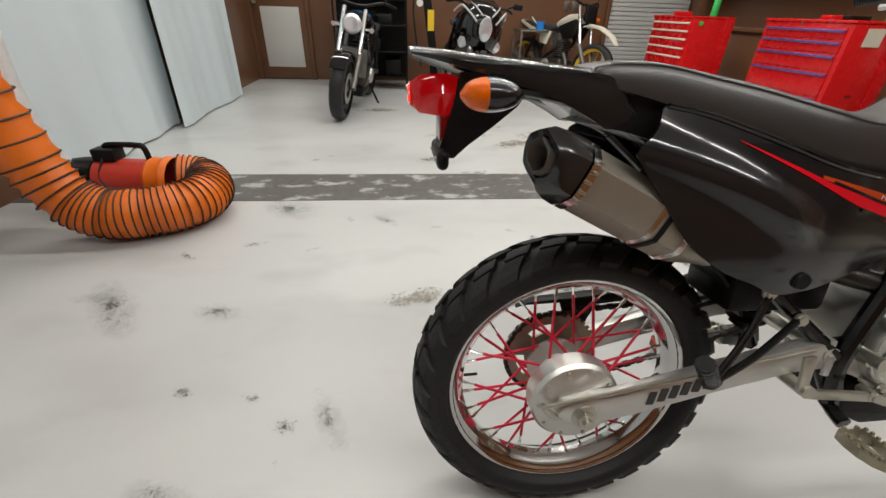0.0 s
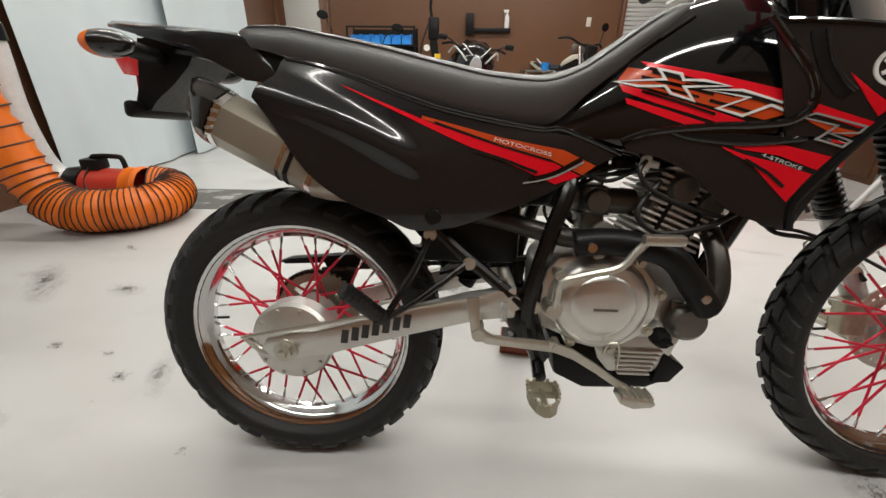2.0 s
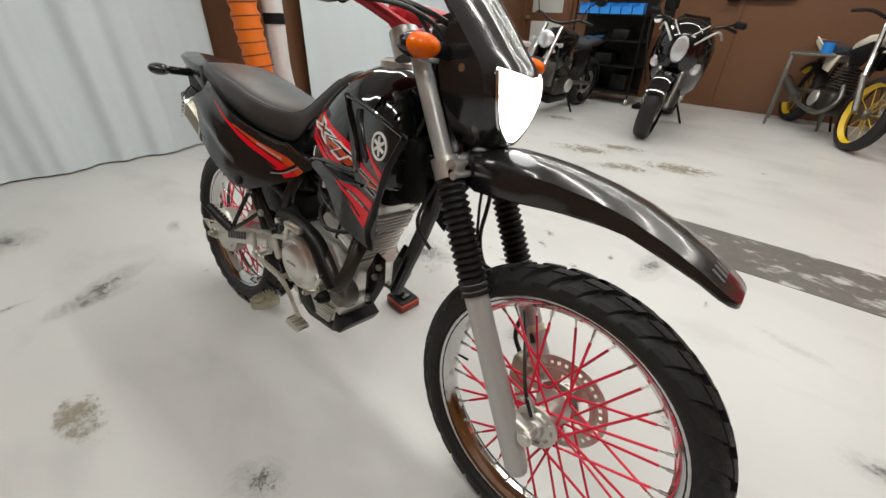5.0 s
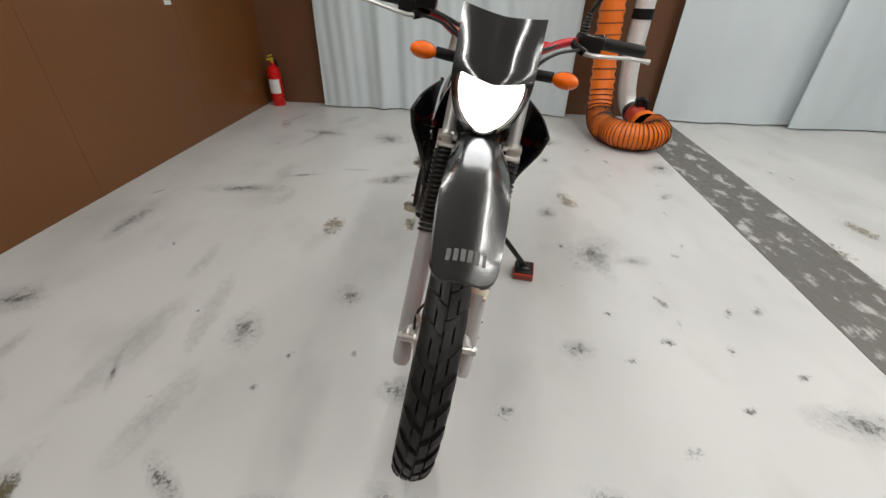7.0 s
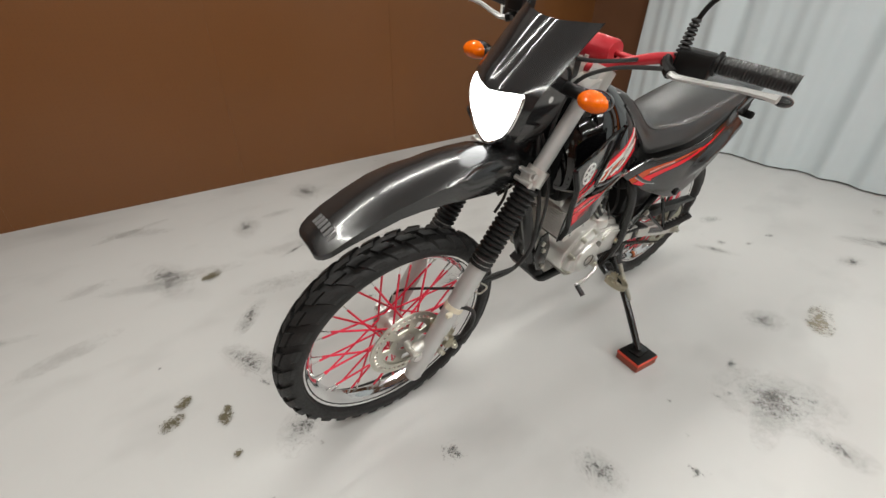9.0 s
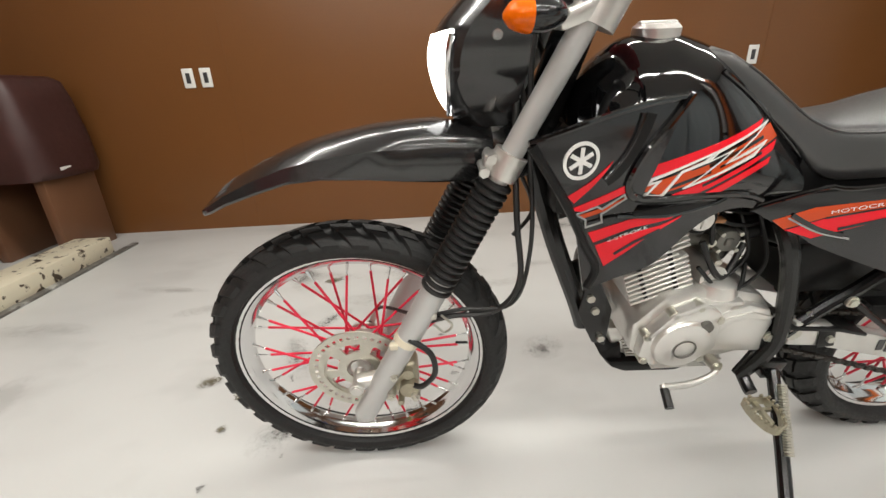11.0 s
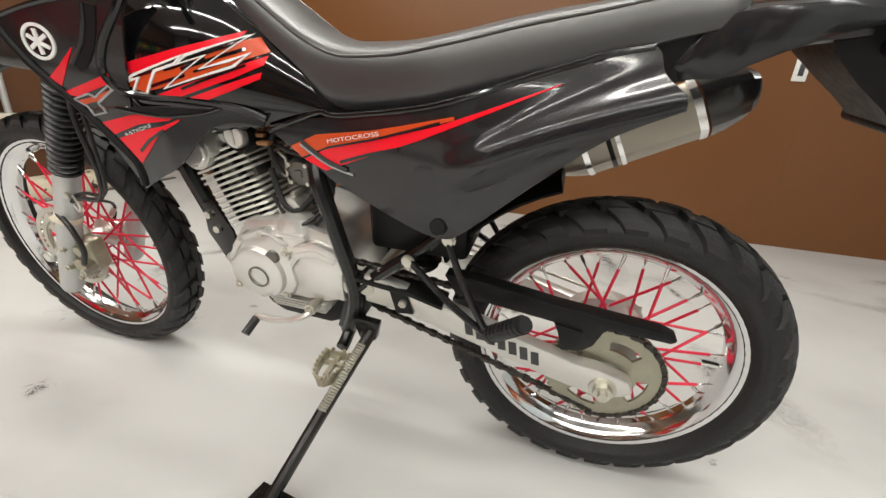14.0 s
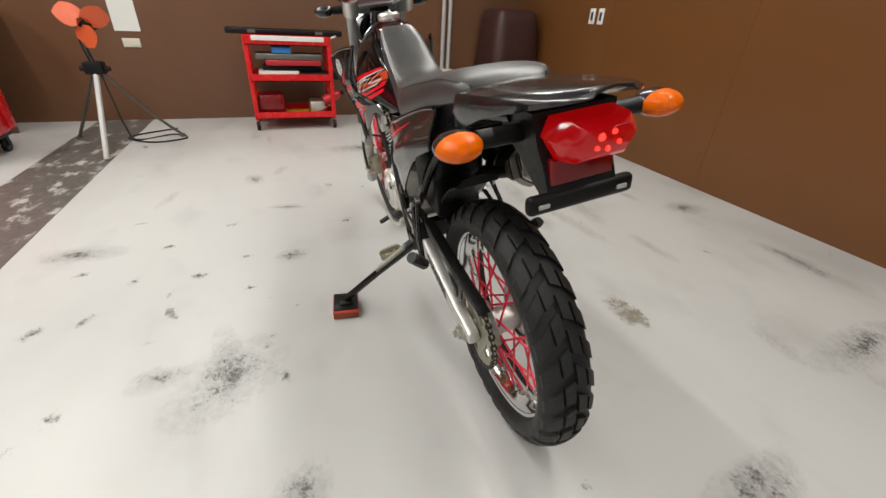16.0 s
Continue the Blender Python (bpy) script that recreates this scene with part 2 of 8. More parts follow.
WHITE = material("white_plastic", (0.72, 0.72, 0.69), 0.45, vary=0.05)
IVORY = material("ivory_plate", (0.62, 0.58, 0.48), 0.4, vary=0.05)
BLUE = material("blue_plastic", (0.02, 0.22, 0.65), 0.4, vary=0.12)
PURPLE = material("purple_rail", (0.16, 0.10, 0.32), 0.3, 0.5, vary=0.1)
GREEN = material("green_can", (0.03, 0.45, 0.08), 0.35, vary=0.1)
YELLOW = material("yellow_plastic", (0.75, 0.50, 0.02), 0.4, vary=0.1)
MAROON = material("maroon_vinyl", (0.045, 0.016, 0.014), 0.45, vary=0.25, scale=6, bump=0.4, bump_scale=10)
CHIPPED = worn_material("chipped_cream_paint", (0.62, 0.57, 0.44), (0.06, 0.045, 0.03), 16.0, 0.565, 0.60, 0.5)
GLASSY = material("lamp_glass", (0.75, 0.77, 0.8), 0.06, 0.6, vary=0.2, scale=30)
DOORGREY = material("door_panel", (0.55, 0.55, 0.52), 0.5, vary=0.06, scale=3)
SHUTTER = material("shutter_slats", (0.52, 0.52, 0.51), 0.45, 0.1, vary=0.06, scale=4)


# ---- mesh tools ----
def link(bm, name, mat, sharp=0.62):
    bmesh.ops.recalc_face_normals(bm, faces=bm.faces)
    for f in bm.faces:
        f.smooth = True
    for e in bm.edges:
        if len(e.link_faces) != 2 or e.calc_face_angle(0.0) > sharp:
            e.smooth = False
    me = bpy.data.meshes.new(name)
    bm.to_mesh(me)
    bm.free()
    for mm in mat if isinstance(mat, (list, tuple)) else (mat,):
        me.materials.append(mm)
    return new(name, me)


def part(name, bm, mat, parent, label="", sharp=0.62):
    """One mesh object under a thing or under a part."""
    ob = link(bm, name, mat, sharp)
    ob.parent = parent
    return tagged(ob, label)


def thing(name, m, label, category, group="", kind=""):
    ob = new(name)
    ob.empty_display_size = 0.1
    ob.matrix_world = m
    return tagged(ob, label, category, group, kind)


def solo(name, bm, mat, label, category="", group="", kind="", m=None, sharp=0.62):
    ob = link(bm, name, mat, sharp)
    if m is not None:
        ob.matrix_world = m
    return tagged(ob, label, category, group, kind)


def join(*bms):
    out = bmesh.new()
    for b in bms:
        me = bpy.data.meshes.new("tmp")
        b.to_mesh(me)
        b.free()
        out.from_mesh(me)
        bpy.data.meshes.remove(me)
    return out


def moved(bm, m):
    bmesh.ops.transform(bm, matrix=m, verts=bm.verts)
    return bm


def tinted(bm, index):
    for f in bm.faces:
        f.material_index = index
    return bm


def box(x0, x1, y0, y1, z0, z1, bevel=0.0, seg=2):
    bm = bmesh.new()
    bmesh.ops.create_cube(bm, size=1)
    bmesh.ops.transform(bm, matrix=Matrix.Translation(((x0 + x1) / 2, (y0 + y1) / 2, (z0 + z1) / 2)) @ Matrix.Diagonal((abs(x1 - x0), abs(y1 - y0), abs(z1 - z0), 1)), verts=bm.verts)
    if bevel:
        bmesh.ops.bevel(bm, geom=bm.edges[:], offset=bevel, segments=seg, affect="EDGES", profile=0.5)
    return bm


def smooth_path(pts, n=6):
    """Catmull-Rom through the points."""
    p = [Vector(q) for q in pts]
    if len(p) < 3 or n < 2:
        return p
    out = []
    for i in range(len(p) - 1):
        a, b, c, d = p[max(i - 1, 0)], p[i], p[i + 1], p[min(i + 2, len(p) - 1)]
        for k in range(n):
            t = k / n
            out.append(0.5 * (2 * b + (c - a) * t + (2 * a - 5 * b + 4 * c - d) * t * t + (3 * b - a - 3 * c + d) * t**3))
    out.append(p[-1])
    return out


def tube(pts, r, seg=8, n=6, radii=None, closed_ends=True):
    """A round bar along a smooth path; radii: one radius per point given."""
    path = smooth_path(pts, n)
    rs = [r] * len(path)
    if radii:
        f = [i * (len(radii) - 1) / (len(path) - 1) for i in range(len(path))]
        rs = [radii[int(v)] + (radii[min(int(v) + 1, len(radii) - 1)] - radii[int(v)]) * (v - int(v)) for v in f]
    bm = bmesh.new()
    side, rings = None, []
    for i, q in enumerate(path):
        d = (path[min(i + 1, len(path) - 1)] - path[max(i - 1, 0)]).normalized()
        if side is None:
            side = d.orthogonal().normalized()
        side = (side - d * side.dot(d)).normalized()
        up = d.cross(side)
        rings.append([bm.verts.new(q + rs[i] * (math.cos(a) * side + math.sin(a) * up)) for a in [2 * math.pi * k / seg for k in range(seg)]])
    for a, b in zip(rings, rings[1:]):
        for k in range(seg):
            bm.faces.new((a[k], a[(k + 1) % seg], b[(k + 1) % seg], b[k]))
    if closed_ends:
        bm.faces.new(rings[0][::-1])
        bm.faces.new(rings[-1])
    return bm


def lathe(profile, seg=32, center=(0, 0, 0), axis="Y", closed=False):
    """Turned body: profile of (radius, height along the axis)."""
    bm = bmesh.new()
    rings = []
    for k in range(seg):
        a = 2 * math.pi * k / seg
        ca, sa = math.cos(a), math.sin(a)
        ring = []
        for r, h in profile:
            v = {"Y": (r * ca, h, r * sa), "X": (h, r * ca, r * sa), "Z": (r * ca, r * sa, h)}[axis]
            ring.append(bm.verts.new(Vector(v) + Vector(center)))
        rings.append(ring)
    m = len(profile)
    for k in range(seg):
        a, b = rings[k], rings[(k + 1) % seg]
        for j in range(m if closed else m - 1):
            bm.faces.new((a[j], a[(j + 1) % m], b[(j + 1) % m], b[j]))
    bmesh.ops.remove_doubles(bm, verts=bm.verts, dist=1e-5)
    return bm


def rod(a, b, r, seg=12, r2=None):
    return tube([a, b], r, seg, 1, [r, r if r2 is None else r2])


def loft(rings, caps=True, loop=True):
    bm = bmesh.new()
    vs = [[bm.verts.new(p) for p in ring] for ring in rings]
    m = len(vs[0])
    for a, b in zip(vs, vs[1:]):
        for k in range(m if loop else m - 1):
            bm.faces.new((a[k], a[(k + 1) % m], b[(k + 1) % m], b[k]))
    if caps and loop:
        bm.faces.new(vs[0][::-1])
        bm.faces.new(vs[-1])
    return bm


def prism(outline, y0, y1, bevel=0.0, seg=2):
    """A plate whose outline lies in the x-z plane, from y0 to y1."""
    bm = bmesh.new()
    a = [bm.verts.new((x, y0, z)) for x, z in outline]
    b = [bm.verts.new((x, y1, z)) for x, z in outline]
    bm.faces.new(a)
    bm.faces.new(b[::-1])
    k = len(a)
    for i in range(k):
        bm.faces.new((a[i], b[i], b[(i + 1) % k], a[(i + 1) % k]))
    bmesh.ops.recalc_face_normals(bm, faces=bm.faces)
    if bevel:
        bmesh.ops.bevel(bm, geom=bm.edges[:], offset=bevel, segments=seg, affect="EDGES", profile=0.5)
    return bm


def at_length(pts, n, curve=True):
    """n points spread evenly along a polyline (smoothed)."""
    p = [Vector((*q, 0)) if len(q) == 2 else Vector(q) for q in pts]
    p = smooth_path(p, 6) if curve else p
    run = [0.0]
    for a, b in zip(p, p[1:]):
        run.append(run[-1] + (b - a).length)
    out, j = [], 0
    for i in range(n):
        s = run[-1] * i / (n - 1)
        while j < len(run) - 2 and run[j + 1] < s:
            j += 1
        w = (s - run[j]) / max(run[j + 1] - run[j], 1e-9)
        out.append(p[j].lerp(p[j + 1], min(max(w, 0), 1)))
    return out


def skin(top, bottom, height, n=24, m=8, thick=0.004, side=1, curve=True, bulge=0.0, lift=0.0):
    """A curved panel between two edge lines in the x-z plane, at y = side * height(x, z)."""
    t, b = at_length(top, n, curve), at_length(bottom, n, curve)
    outer, inner = [], []
    for i in range(n):
        ro, ri = [], []
        for j in range(m + 1):
            v = j / m
            q = t[i].lerp(b[i], v)
            y = height(q.x, q.y) + bulge * math.sin(math.pi * v) + lift
            ro.append(Vector((q.x, side * y, q.y)))
            ri.append(Vector((q.x, side * (y - thick), q.y)))
        outer.append(ro)
        inner.append(ri)
    rings = [o + i[::-1] for o, i in zip(outer, inner)]
    return loft(rings)


def interp(table, x):
    if x <= table[0][0]:
        return table[0][1]
    n = len(table)
    slope = [(table[i + 1][1] - table[i][1]) / (table[i + 1][0] - table[i][0]) for i in range(n - 1)]
    for i in range(n - 1):
        (a, va), (b, vb) = table[i], table[i + 1]
        if x <= b:
            ends = []
            for j in (i, i + 1):
                lo, hi = slope[max(j - 1, 0)], slope[min(j, n - 2)]
                ends.append(0.0 if lo * hi <= 0 else 2 * lo * hi / (lo + hi))
            h, w = b - a, (x - a) / (b - a)
            return (va * (1 + 2 * w) * (1 - w) ** 2 + h * ends[0] * w * (1 - w) ** 2 + vb * w * w * (3 - 2 * w) + h * ends[1] * w * w * (w - 1))
    return table[-1][1]

# ---- room ----
X0, X1, Y0, Y1 = -2.42, 3.95, -2.2, 6.15
floor_ob = solo("floor", box(X0 - 0.2, X1 + 0.2, Y0 - 0.2, Y1 + 0.2, -0.1, 0), FLOOR, "light grey glossy painted workshop floor with tyre scuffs", kind="structure")
solo("floor_stripe", box(X0, X1, 1.625, 2.05, -0.01, 0.0025), STRIPE, "dark bare strip in the floor with worn paint flakes", kind="structure")
solo("wall_south", box(X0, X1, Y0 - 0.12, Y0, 0, CEILING), PEG, "brown painted pegboard wall", kind="structure")
solo("wall_west", box(X0 - 0.12, X0, Y0 - 0.12, Y1 + 0.12, 0, CEILING), BROWN, "brown painted wall behind the curtains", kind="structure")
solo("wall_north", box(X0, X1, Y1, Y1 + 0.12, 0, CEILING), BROWN, "brown painted wall with a door", kind="structure")
solo("wall_east", box(X1, X1 + 0.12, Y0 - 0.12, Y1 + 0.12, 0, CEILING), BROWN, "brown painted wall behind the tool chests", kind="structure")
solo("ceiling", box(X0 - 0.12, X1 + 0.12, Y0 - 0.12, Y1 + 0.12, CEILING, CEILING + 0.1), CEIL, "plain white ceiling", kind="structure")
for sx in (-1.2, 0.02, 1.24, 2.46):
    solo("trim", box(sx - 0.004, sx + 0.004, Y0 - 0.002, Y0 + 0.0015, 0.0, CEILING - 0.01), PEG, "thin joint cover between pegboard sheets", kind="structure")


def ceiling_lamp():
    t = thing("ceiling_light", pose(LAMPS[0][0], LAMPS[0][1], CEILING), "white twin-tube ceiling light", "light", "ceiling lights")
    part("housing", box(-0.64, 0.64, -0.14, 0.14, -0.05, 0, 0.006), WHITE, t)
    for y in (-0.07, 0.07):
        part("tube", rod((-0.6, y, -0.066), (0.6, y, -0.066), 0.014), WHITE, t)
    return t


first_lamp = ceiling_lamp()
for lx, ly in LAMPS[1:]:
    copy_thing(first_lamp, pose(lx, ly, CEILING))


def curtain(name, y0, y1, x, folds, depth, label, seed):
    """A hanging sheet with uneven folds, slightly swaying hem."""
    rnd = random.Random(seed)
    n, rows = int((y1 - y0) * 60), 14
    ph = [rnd.uniform(0, 6.28) for _ in range(4)]
    rings_o, rings_i = [], []
    for j in range(rows + 1):
        z = 0.012 + (CEILING - 0.1) * j / rows
        k = 1 - 0.35 * j / rows
        ro, ri = [], []
        for i in range(n + 1):
            u = i / n
            y = y0 + (y1 - y0) * u
            w = u * folds * 2 * math.pi
            dx = math.sin(w + 1.1 * math.sin(w * 0.37 + ph[0]) + ph[1]) * 0.6 + 0.4 * math.sin(w * 0.53 + ph[2] + 0.6 * z)
            dx += 0.12 * math.sin(3.1 * w + ph[3] + 2.0 * z)
            xx = x + depth * k * dx
            ro.append(Vector((xx, y, z)))
            ri.append(Vector((xx - 0.003, y, z)))
        rings_o.append(ro + ri[::-1])
    return solo(name, loft(rings_o), CURTAIN, label, "curtain", "curtains", sharp=1.5)


curtain("curtain", -1.56, 1.0, X0 + 0.13, 7, 0.045, "pale blue-grey vinyl curtain hanging in folds", 3)
curtain("curtain", 1.9, 3.35, X0 + 0.12, 2, 0.03, "pale blue-grey vinyl curtain, nearly flat", 5)
curtain("curtain", 3.2, 4.75, X0 + 0.19, 2, 0.03, "pale blue-grey vinyl curtain lapping over another", 8)


def stains():
    """Scuffs and chips of the painted floor."""
    bm = bmesh.new()
    bmesh.ops.create_circle(bm, cap_ends=True, segments=20, radius=1)
    me = bpy.data.meshes.new("stain")
    bm.to_mesh(me)
    me.materials.append(SCUFF)
    me2 = bpy.data.meshes.new("patch")
    bm.to_mesh(me2)
    me2.materials.append(OILY)
    me3 = bpy.data.meshes.new("smear")
    bm.to_mesh(me3)
    me3.materials.append(SMEAR)
    me4 = bpy.data.meshes.new("bare_patch")
    bm.to_mesh(me4)
    me4.materials.append(BARE)
    bm.free()
    spots = []
    rnd = random.Random(11)
    for x, y, sx, sy, rot in SCUFFS_WEST + SCUFFS_MIDDLE + SCUFFS_EAST:
        spots.append((me, x, y, 1.45 * sx, 1.45 * sy, rot))
        if sx > 0.045:
            spots.append((me3, x, y, 1.9 * sx, 2.0 * sy, rot + rnd.uniform(-10, 10)))
    for x, y in CHIPS:
        s = rnd.uniform(0.008, 0.016)
        spots.append((me, x, y, 1.6 * s, 1.2 * s, rnd.uniform(0, 180)))
    # faint smears and specks along the lane where tyres turn
    for k in range(34):
        x, y = rnd.uniform(-2.0, 3.4), rnd.choice((rnd.uniform(-2.0, -0.6), rnd.uniform(0.4, 2.0)))
        s = rnd.uniform(0.05, 0.11)
        spots.append((me3, x, y, s * rnd.uniform(1.5, 3.0), s * rnd.uniform(0.4, 0.8), rnd.uniform(-25, 25)))
    for k in range(26):
        x, y = rnd.uniform(-2.1, 3.6), rnd.choice((rnd.uniform(-2.1, -1.2), rnd.uniform(0.9, 1.55), rnd.uniform(2.1, 4.5)))
        s = rnd.uniform(0.012, 0.03)
        spots.append((me, x, y, 2.6 * s, s, rnd.uniform(-40, 40)))
    for x, y, s in ((0.15, 3.0, 0.35), (0.6, 2.75, 0.3), (0.95, 3.05, 0.35), (0.4, 3.3, 0.25), (0.21, -0.68, 0.16), (-0.6, 4.0, 0.25), (-0.12, 2.36, 0.14), (0.14, 2.06, 0.12), (-0.29, 0.69, 0.14)):
        spots.append((me2, x, y, s, s * 0.45, 12))
    for x, y, s in ((1.91, -0.41, 0.022), (1.95, -0.35, 0.026), (1.81, -0.28, 0.022), (1.80, -0.31, 0.012), (1.68, -1.12, 0.032), (1.81, -0.13, 0.012)):
        spots.append((me4, x, y, 1.7 * s, 1.2 * s, rnd.uniform(0, 180)))
    for k, (mesh, x, y, sx, sy, rot) in enumerate(spots):
        ob = new(mesh.name.split(".")[0], mesh)
        ob.parent = floor_ob
        ob.matrix_basis = pose(x, y, 0.0012 + 0.00003 * k, 0, 0, rot) @ Matrix.Diagonal((sx, sy, 1, 1))


# scuffs as (x, y, half length, half width, turn), zone by zone
SCUFFS_WEST = [(-1.41, -1.25, 0.14, 0.054, 82), (-1.37, 0.69, 0.125, 0.042, -54), (-1.32, -0.65, 0.111, 0.088, 26), (-0.99, 0.64, 0.054, 0.028, -18), (-0.95, 0.28, 0.033, 0.017, -22), (-0.94, 1.51, 0.096, 0.059, -38),
                (-0.88, -0.01, 0.051, 0.023, -21), (-0.76, 0.25, 0.03, 0.015, -16), (-0.64, 0.15, 0.038, 0.022, -21), (-0.61, 1.38, 0.039, 0.023, -66), (-0.6, -0.76, 0.065, 0.013, -83),
                (-0.53, 0.17, 0.068, 0.02, -65), (-0.51, -0.43, 0.15, 0.043, -66), (-0.46, -1.1, 0.091, 0.013, -78), (-0.43, -0.48, 0.095, 0.032, -77), (-0.42, 1.36, 0.051, 0.021, -44), (-0.2, -1.4, 0.183, 0.045, -77), (-0.1, 0.55, 0.059, 0.037, -28)]
SCUFFS_MIDDLE = [(0.27, 0.57, 0.034, 0.024, 19), (0.29, -1.82, 0.15, 0.037, -1), (0.33, 0.73, 0.124, 0.075, -30), (0.38, 0.92, 0.051, 0.031, -82), (0.71, 1.34, 0.045, 0.025, -58), (0.73, 1.21, 0.043, 0.026, -56),
                 (0.79, -0.43, 0.05, 0.038, 30), (0.79, 0.69, 0.03, 0.017, -48), (0.83, 0.97, 0.034, 0.012, -10), (0.94, 0.89, 0.04, 0.022, -83), (0.96, -1.81, 0.09, 0.055, 81), (0.96, 1.11, 0.039, 0.018, -32), (1.01, 0.52, 0.047, 0.033, -76),
                 (1.04, -0.78, 0.081, 0.044, 30), (1.05, 0.71, 0.042, 0.024, -84), (1.07, 1.31, 0.041, 0.02, -75), (1.12, -0.32, 0.018, 0.015, 35), (0.30, 1.15, 0.03, 0.02, 10)]
SCUFFS_EAST = [(1.23, 1.04, 0.033, 0.018, -77), (1.25, 1.37, 0.104, 0.043, -86), (1.27, -0.12, 0.058, 0.036, 81), (1.28, -1.13, 0.062, 0.008, 31), (1.31, 0.23, 0.041, 0.031, -84), (1.4, 0.79, 0.039, 0.02, -87), (1.42, -1.52, 0.079, 0.042, 82),
               (1.52, 1.2, 0.031, 0.013, -83), (1.56, 0.52, 0.065, 0.021, 86), (1.62, -0.72, 0.073, 0.021, 59), (1.64, -0.1, 0.053, 0.036, 52), (1.67, -0.34, 0.024, 0.012, -66), (1.69, -0.47, 0.085, 0.030, -66),
               (1.85, -1.21, 0.107, 0.051, -83), (1.85, 0.26, 0.045, 0.027, -2), (2.06, 0.7, 0.064, 0.033, 6), (2.65, -0.12, 0.202, 0.061, 85)]
CHIPS = [(1.37, -0.94), (0.96, -1.02), (-0.3, -0.09), (0.47, 0.61), (0.62, 0.52), (0.70, 0.62), (1.60, -0.02), (1.78, 0.06), (1.15, -0.55), (1.95, -0.62), (1.30, -0.62), (0.55, 0.98), (-0.64, 0.05)]
stains()

# ---- the motorcycle ----
bike = thing("motorcycle", pose(0, -0.038, 0, -9.4, 0, -0.8), "black trail motorcycle with red graphics and spokes on its side stand", "motorcycle")
WB = 1.345
REAR, FRONT = (0.003, 0.308), (WB, 0.332)


def superring(x, zc, h, w, p=2.6, seg=28, flat=None):
    ring = []
    for k in range(seg):
        a = 2 * math.pi * k / seg
        c, s = math.cos(a), math.sin(a)
        y = w * math.copysign(abs(c) ** (2 / p), c)
        z = zc + h * math.copysign(abs(s) ** (2 / p), s)
        if flat is not None:
            z = max(z, flat)
        ring.append(Vector((x, y, z)))
    return ring


def tyre(ro, ri, half, pitches, name):
    """Carcass with rows of raised tread blocks."""
    rc = ri + 0.42 * (ro - 0.009 - ri)
    h = ro - 0.009 - rc
    far = math.acos(-(rc - ri) / h)
    wall = [(rc + h * math.cos(a), half * math.sin(a)) for a in [0.86 * far * k / 10 for k in range(11)]]
    wall += [(ri + 0.007, half * 0.66), (ri + 0.001, half * 0.60), (ri - 0.006, half * 0.54)]
    prof = [(r, -y) for r, y in wall[:0:-1]] + wall
    body = lathe(prof, 72)

    def on(y, lift):
        return rc + h * math.cos(math.asin(max(-1, min(1, y / half)))) + lift

    meshes = []
    d = 2 * math.pi / pitches
    steps = (0, 0.25, 0.5, 0.75, 1)
    for y0, y1, start, wid in ((-0.40, -0.05, 0.0, 0.66), (0.05, 0.40, 0.5, 0.66), (-0.97, -0.49, 0.0, 0.56), (0.49, 0.97, 0.5, 0.56)):
        blocks = bmesh.new()
        rows = []
        for v in steps:
            y = half * (y0 + (y1 - y0) * v)
            sh = start + 0.75 * abs(y / half) ** 1.5
            rows.append([(d * (sh - wid / 2), y), (d * sh, y), (d * (sh + wid / 2), y)])
        top = [[blocks.verts.new((on(y, 0.009) * math.cos(a), y, on(y, 0.009) * math.sin(a))) for a, y in row] for row in rows]
        low = [[blocks.verts.new((on(y, -0.002) * math.cos(a), y, on(y, -0.002) * math.sin(a))) for a, y in row] for row in rows]
        for i in range(4):
            for j in range(2):
                blocks.faces.new((top[i][j], top[i][j + 1], top[i + 1][j + 1], top[i + 1][j]))
            blocks.faces.new((top[i][0], top[i + 1][0], low[i + 1][0], low[i][0]))
            blocks.faces.new((top[i][2], low[i][2], low[i + 1][2], top[i + 1][2]))
        for j in range(2):
            blocks.faces.new((top[0][j], low[0][j], low[0][j + 1], top[0][j + 1]))
            blocks.faces.new((top[4][j], top[4][j + 1], low[4][j + 1], low[4][j]))
        bmesh.ops.recalc_face_normals(blocks, faces=blocks.faces)
        me = bpy.data.meshes.new("tread_block")
        blocks.to_mesh(me)
        blocks.free()
        me.materials.append(RUBBER)
        meshes.append(me)
    return body, meshes


